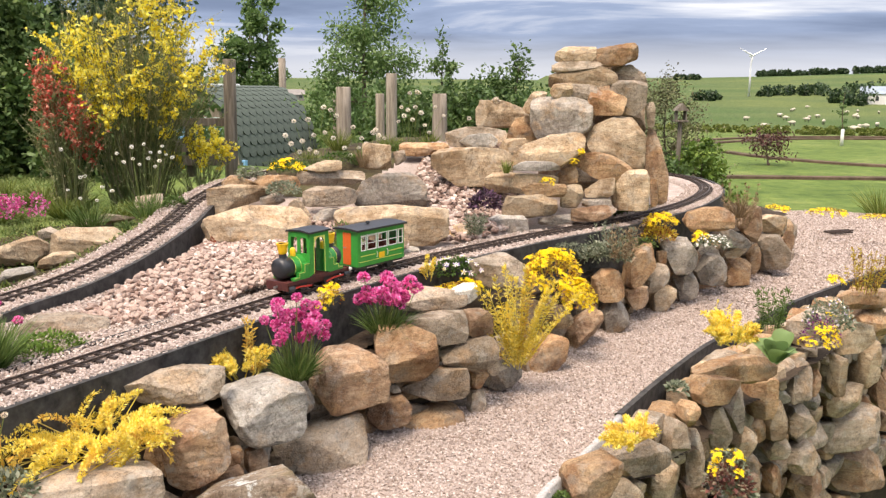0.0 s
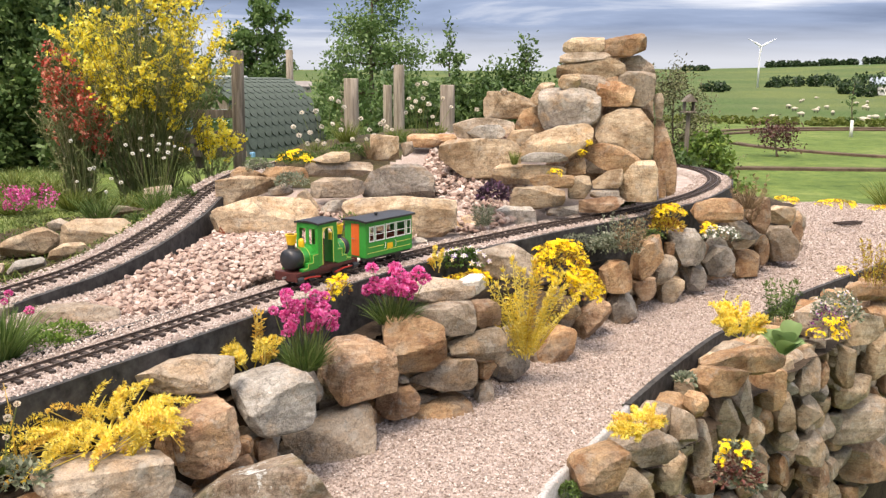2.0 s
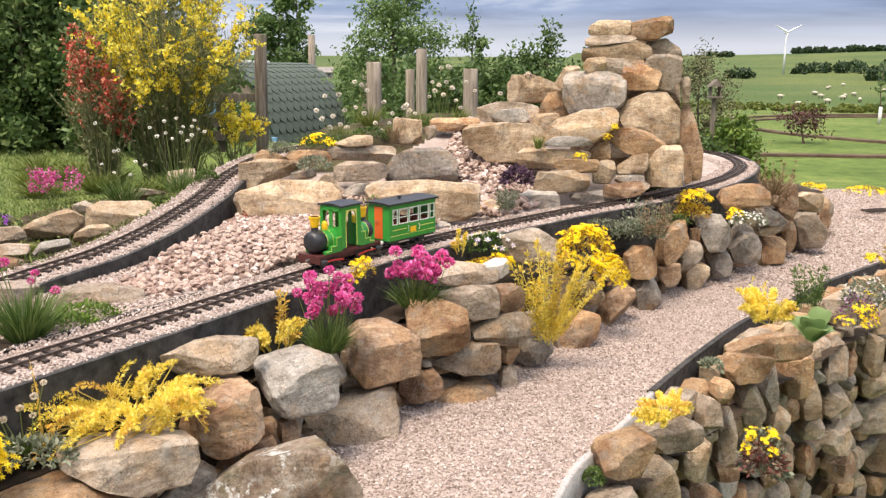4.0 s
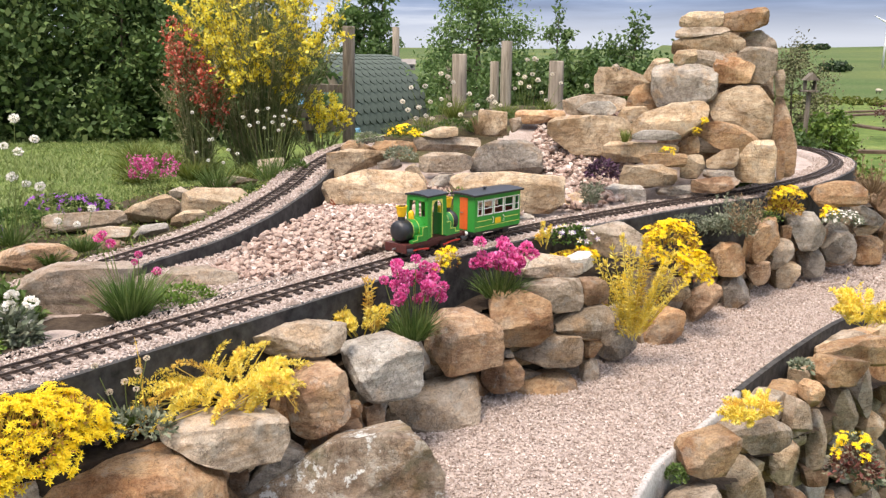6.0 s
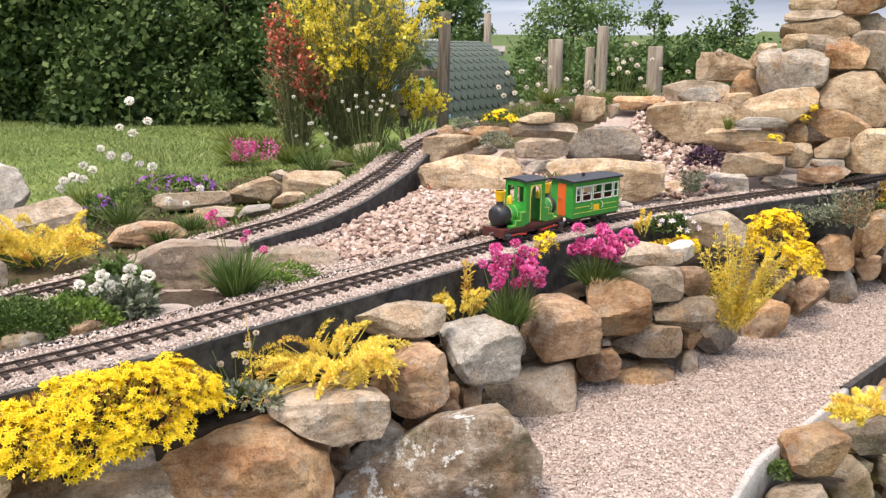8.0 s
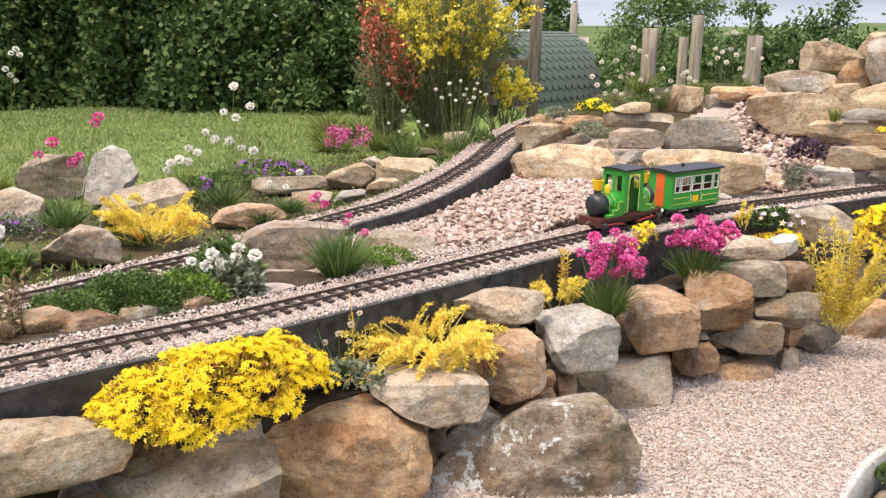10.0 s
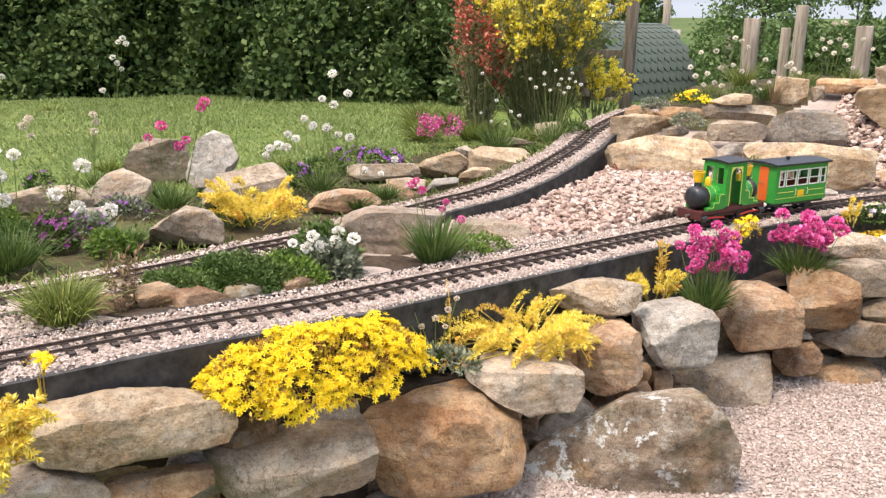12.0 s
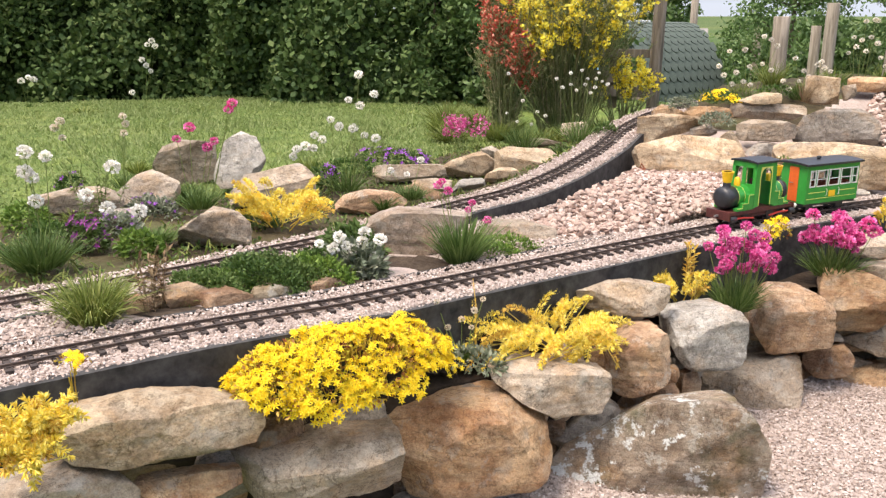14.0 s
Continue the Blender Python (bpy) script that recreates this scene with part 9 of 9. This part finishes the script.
# ---- loose chippings ----
def chips(name, poly, height, spacing, size, mat, label, seed, category="gravel", clip=None, lift=0.3):
    """Small angular chips over a polygon: six corners, eight faces each."""
    rng = np.random.default_rng(seed)
    px, py = [p[0] for p in poly], [p[1] for p in poly]
    n = int((max(px) - min(px)) * (max(py) - min(py)) / spacing ** 2)
    x, y = rng.uniform(min(px), max(px), n), rng.uniform(min(py), max(py), n)
    keep = inside(poly, x, y)
    if clip is not None:
        keep &= clip(x, y)
    x, y = x[keep], y[keep]
    n = len(x)
    s = size * rng.uniform(0.55, 1.35, n)
    c = np.stack([x, y, height(x, y) + s * lift], 1)
    corners = np.array([(1, 0, 0), (-1, 0, 0), (0, 1, 0), (0, -1, 0), (0, 0, 1), (0, 0, -1)], float)
    p = corners[None] * (0.5 * s[:, None, None]) * rng.uniform(0.55, 1.2, (n, 6, 1)) * np.array([1.1, 0.9, 0.75])
    p += rng.normal(size=p.shape) * s[:, None, None] * 0.10
    q = rng.uniform(0, 6.283, n)
    u = rng.normal(0, 0.5, n)
    cz, sz, cx, sx = np.cos(q), np.sin(q), np.cos(u), np.sin(u)
    py2, pz2 = p[:, :, 1] * cx[:, None] - p[:, :, 2] * sx[:, None], p[:, :, 1] * sx[:, None] + p[:, :, 2] * cx[:, None]
    p = np.stack([p[:, :, 0] * cz[:, None] - py2 * sz[:, None], p[:, :, 0] * sz[:, None] + py2 * cz[:, None], pz2], 2)
    verts = (p + c[:, None, :]).reshape(-1, 3)
    f = np.array([(0, 2, 4), (2, 1, 4), (1, 3, 4), (3, 0, 4), (2, 0, 5), (1, 2, 5), (3, 1, 5), (0, 3, 5)])
    tris = (np.arange(n)[:, None, None] * 6 + f[None]).reshape(-1, 3)
    ob = fast_mesh(name, verts, tris, mat)
    ob.data.shade_flat()
    return tagged(ob, label, category, "", "stuff")


chips("path_gravel", PATHWAY, lambda x, y: 0.247 + 0.006 * np.sin(x * 5 + 1) * np.sin(y * 4), 0.0073, 0.0090, GRAVEL, "loose pale pink gravel on the path", 5, "gravel", lambda x, y: y < 4.3)
chips("path_gravel", PATHWAY, lambda x, y: 0.247 + 0.006 * np.sin(x * 5 + 1) * np.sin(y * 4), 0.0135, 0.0135, GRAVEL, "loose pale pink gravel on the far part of the path", 6, "gravel", lambda x, y: y >= 4.3)


def strip(line, normals, a, b, lo, hi):
    left = [(p[0] + a * r[0], p[1] + a * r[1]) for p, r in zip(line[lo:hi:4], normals[lo:hi:4])]
    right = [(p[0] + b * r[0], p[1] + b * r[1]) for p, r in zip(line[lo:hi:4], normals[lo:hi:4])]
    return left + right[::-1]


def along(line, drop):
    def height(x, y):
        x, y = np.asarray(x), np.asarray(y)
        out = np.empty(len(x))
        for i in range(0, len(x), 4000):
            d = (x[i:i + 4000, None] - line[None, :, 0]) ** 2 + (y[i:i + 4000, None] - line[None, :, 1]) ** 2
            out[i:i + 4000] = line[d.argmin(1), 2] - drop
        return out
    return height


chips("track_gravel", strip(NEAR, nr, -0.13, 0.110, 10, 150), along(NEAR, 0.0045), 0.0064, 0.0078, GRAVEL, "fine pale pink grit along the front track", 7, lift=0.2)
chips("track_gravel", strip(NEAR, nr, -0.13, 0.110, 150, 260), along(NEAR, 0.0045), 0.0095, 0.010, GRAVEL, "fine pale pink grit along the front track", 8, lift=0.2)
chips("track_gravel", strip(FAR, fr, -0.12, 0.110, 20, 190), along(FAR, 0.0045), 0.0080, 0.0092, GRAVEL, "fine pale pink grit along the rear track", 9, lift=0.2)
chips("bed_gravel", BED, mound, 0.0088, 0.0100, GRAVEL, "fine pale pink grit between the two tracks", 10, "gravel", lambda x, y: (y < 1.26) | (y < 3.0) & (y > 2.12 + 0.1 * np.sin(x * 17)))

HEAP = [(-1.16, 2.50), (-1.08, 3.0), (-1.04, 3.4), (-1.06, 3.78), (-0.6, 4.0), (-0.10, 3.98), (-0.16, 3.55), (-0.44, 3.12), (-0.76, 2.68), (-0.95, 2.45)]
GULLY = [(-0.34, 3.75), (-0.20, 4.15), (-0.12, 4.6), (-0.05, 5.0), (0.35, 5.1), (0.42, 4.4), (0.32, 4.05), (0.12, 3.82)]


def heap_height(x, y):
    return mound(x, y) + 0.035 * smooth(0, 0.25, y - 2.62) 


def broken_rocks(name, poly, height, spacing, size, mat, label, seed):
    """Loose broken stones, each a chopped block."""
    rng = np.random.default_rng(seed)
    v, faces = CUBES[2]
    tri = np.array([t for f in faces for t in ((f[0], f[1], f[2]), (f[0], f[2], f[3]))])
    px, py = [p[0] for p in poly], [p[1] for p in poly]
    n = int((max(px) - min(px)) * (max(py) - min(py)) / spacing ** 2)
    x, y = rng.uniform(min(px), max(px), n), rng.uniform(min(py), max(py), n)
    keep = inside(poly, x, y)
    x, y = x[keep], y[keep]
    z = height(x, y)
    vs, fs = [], []
    for i in range(len(x)):
        s = size * rng.uniform(0.5, 1.35)
        p, _ = rock_form(s * rng.uniform(0.8, 1.35), s * rng.uniform(0.7, 1.1), s * rng.uniform(0.5, 0.9), int(rng.integers(1 << 30)), v)
        m = np.array(pose(0, 0, 0, rng.uniform(-35, 35), rng.uniform(-35, 35), rng.uniform(0, 360)).to_3x3())
        vs.append(p @ m.T + [x[i], y[i], z[i] + s * rng.uniform(0.05, 0.45)])
        fs.append(tri + i * len(v))
    ob = fast_mesh(name, np.concatenate(vs), np.concatenate(fs), mat)
    ob.data.shade_flat()
    return tagged(ob, label, "stones", "", "stuff")


heap = broken_rocks("granite_chippings", HEAP, heap_height, 0.0112, 0.0185, ROCKS, "heap of broken pink granite stones between the tracks", 15)
broken_rocks("granite_chippings", GULLY, lambda x, y: mound(x, y) + 0.02, 0.0155, 0.025, ROCKS, "run of broken pink granite stones down the rockery", 16)

# loose stones lying on the near side of the heap
rng = np.random.default_rng(52)
kinds = []
for k in range(16):
    v, faces = CUBES[2]
    s = 0.021 * rng.uniform(0.7, 1.4)
    p, _ = rock_form(s * rng.uniform(0.9, 1.3), s * rng.uniform(0.75, 1.1), s * rng.uniform(0.55, 0.85), 700 + k, v)
    me = bpy.data.meshes.new("stone")
    me.from_pydata([tuple(q) for q in p], [], faces)
    me.materials.append(ROCKS)
    kinds.append(me)
laid = 0
while laid < 290:
    px, py = rng.uniform(-1.15, -0.2), rng.uniform(2.46, 3.3)
    if inside(HEAP, np.array([px]), np.array([py]))[0]:
        ob = new("stone", kinds[laid % 16])
        ob.parent = heap
        ob.matrix_basis = pose(px, py, float(heap_height(np.array([px]), np.array([py]))[0]) + 0.017, rng.uniform(-30, 30), rng.uniform(-30, 30), rng.uniform(0, 360))
        laid += 1

# ---- lawn grass ----
TURF = leaf_material("lawn_blades", [(0.0, (0.115, 0.168, 0.046)), (0.5, (0.18, 0.24, 0.070)), (1.0, (0.31, 0.345, 0.145))], 0.6, 0.3)
rng = np.random.default_rng(31)
n = 150000
x, y = rng.uniform(-9.5, -1.7, n), rng.uniform(1.2, 7.2, n)
keep = ~inside([(-1.2, 5.0)] + BORDER[len(BEDSIDE):] + [(-1.0, 0.0)], x, y) & (x < -0.35 * y - 0.4)
x, y = x[keep], y[keep]
base = np.stack([x, y, ground_height(x, y) - 0.004], 1)
way = unit(rng.normal(size=base.shape) * [0.5, 0.5, 0.1] + [0, 0, 1])
rough = np.clip(0.5 + 0.5 * np.sin(x * 3.1 + 1.3 * np.sin(y * 2.3)) * np.cos(y * 3.7 + np.sin(x * 1.9)) + rng.normal(0, 0.25, len(x)), 0, 1.3)
v, f = blades(base, way, rng.uniform(0.012, 0.035, len(x)) + 0.035 * rough ** 2, 0.006, 0.3, rng)
tagged(fast_mesh("lawn_grass", v, f, TURF), "short mown grass of the lawn before the hedge", "grass", "", "stuff")
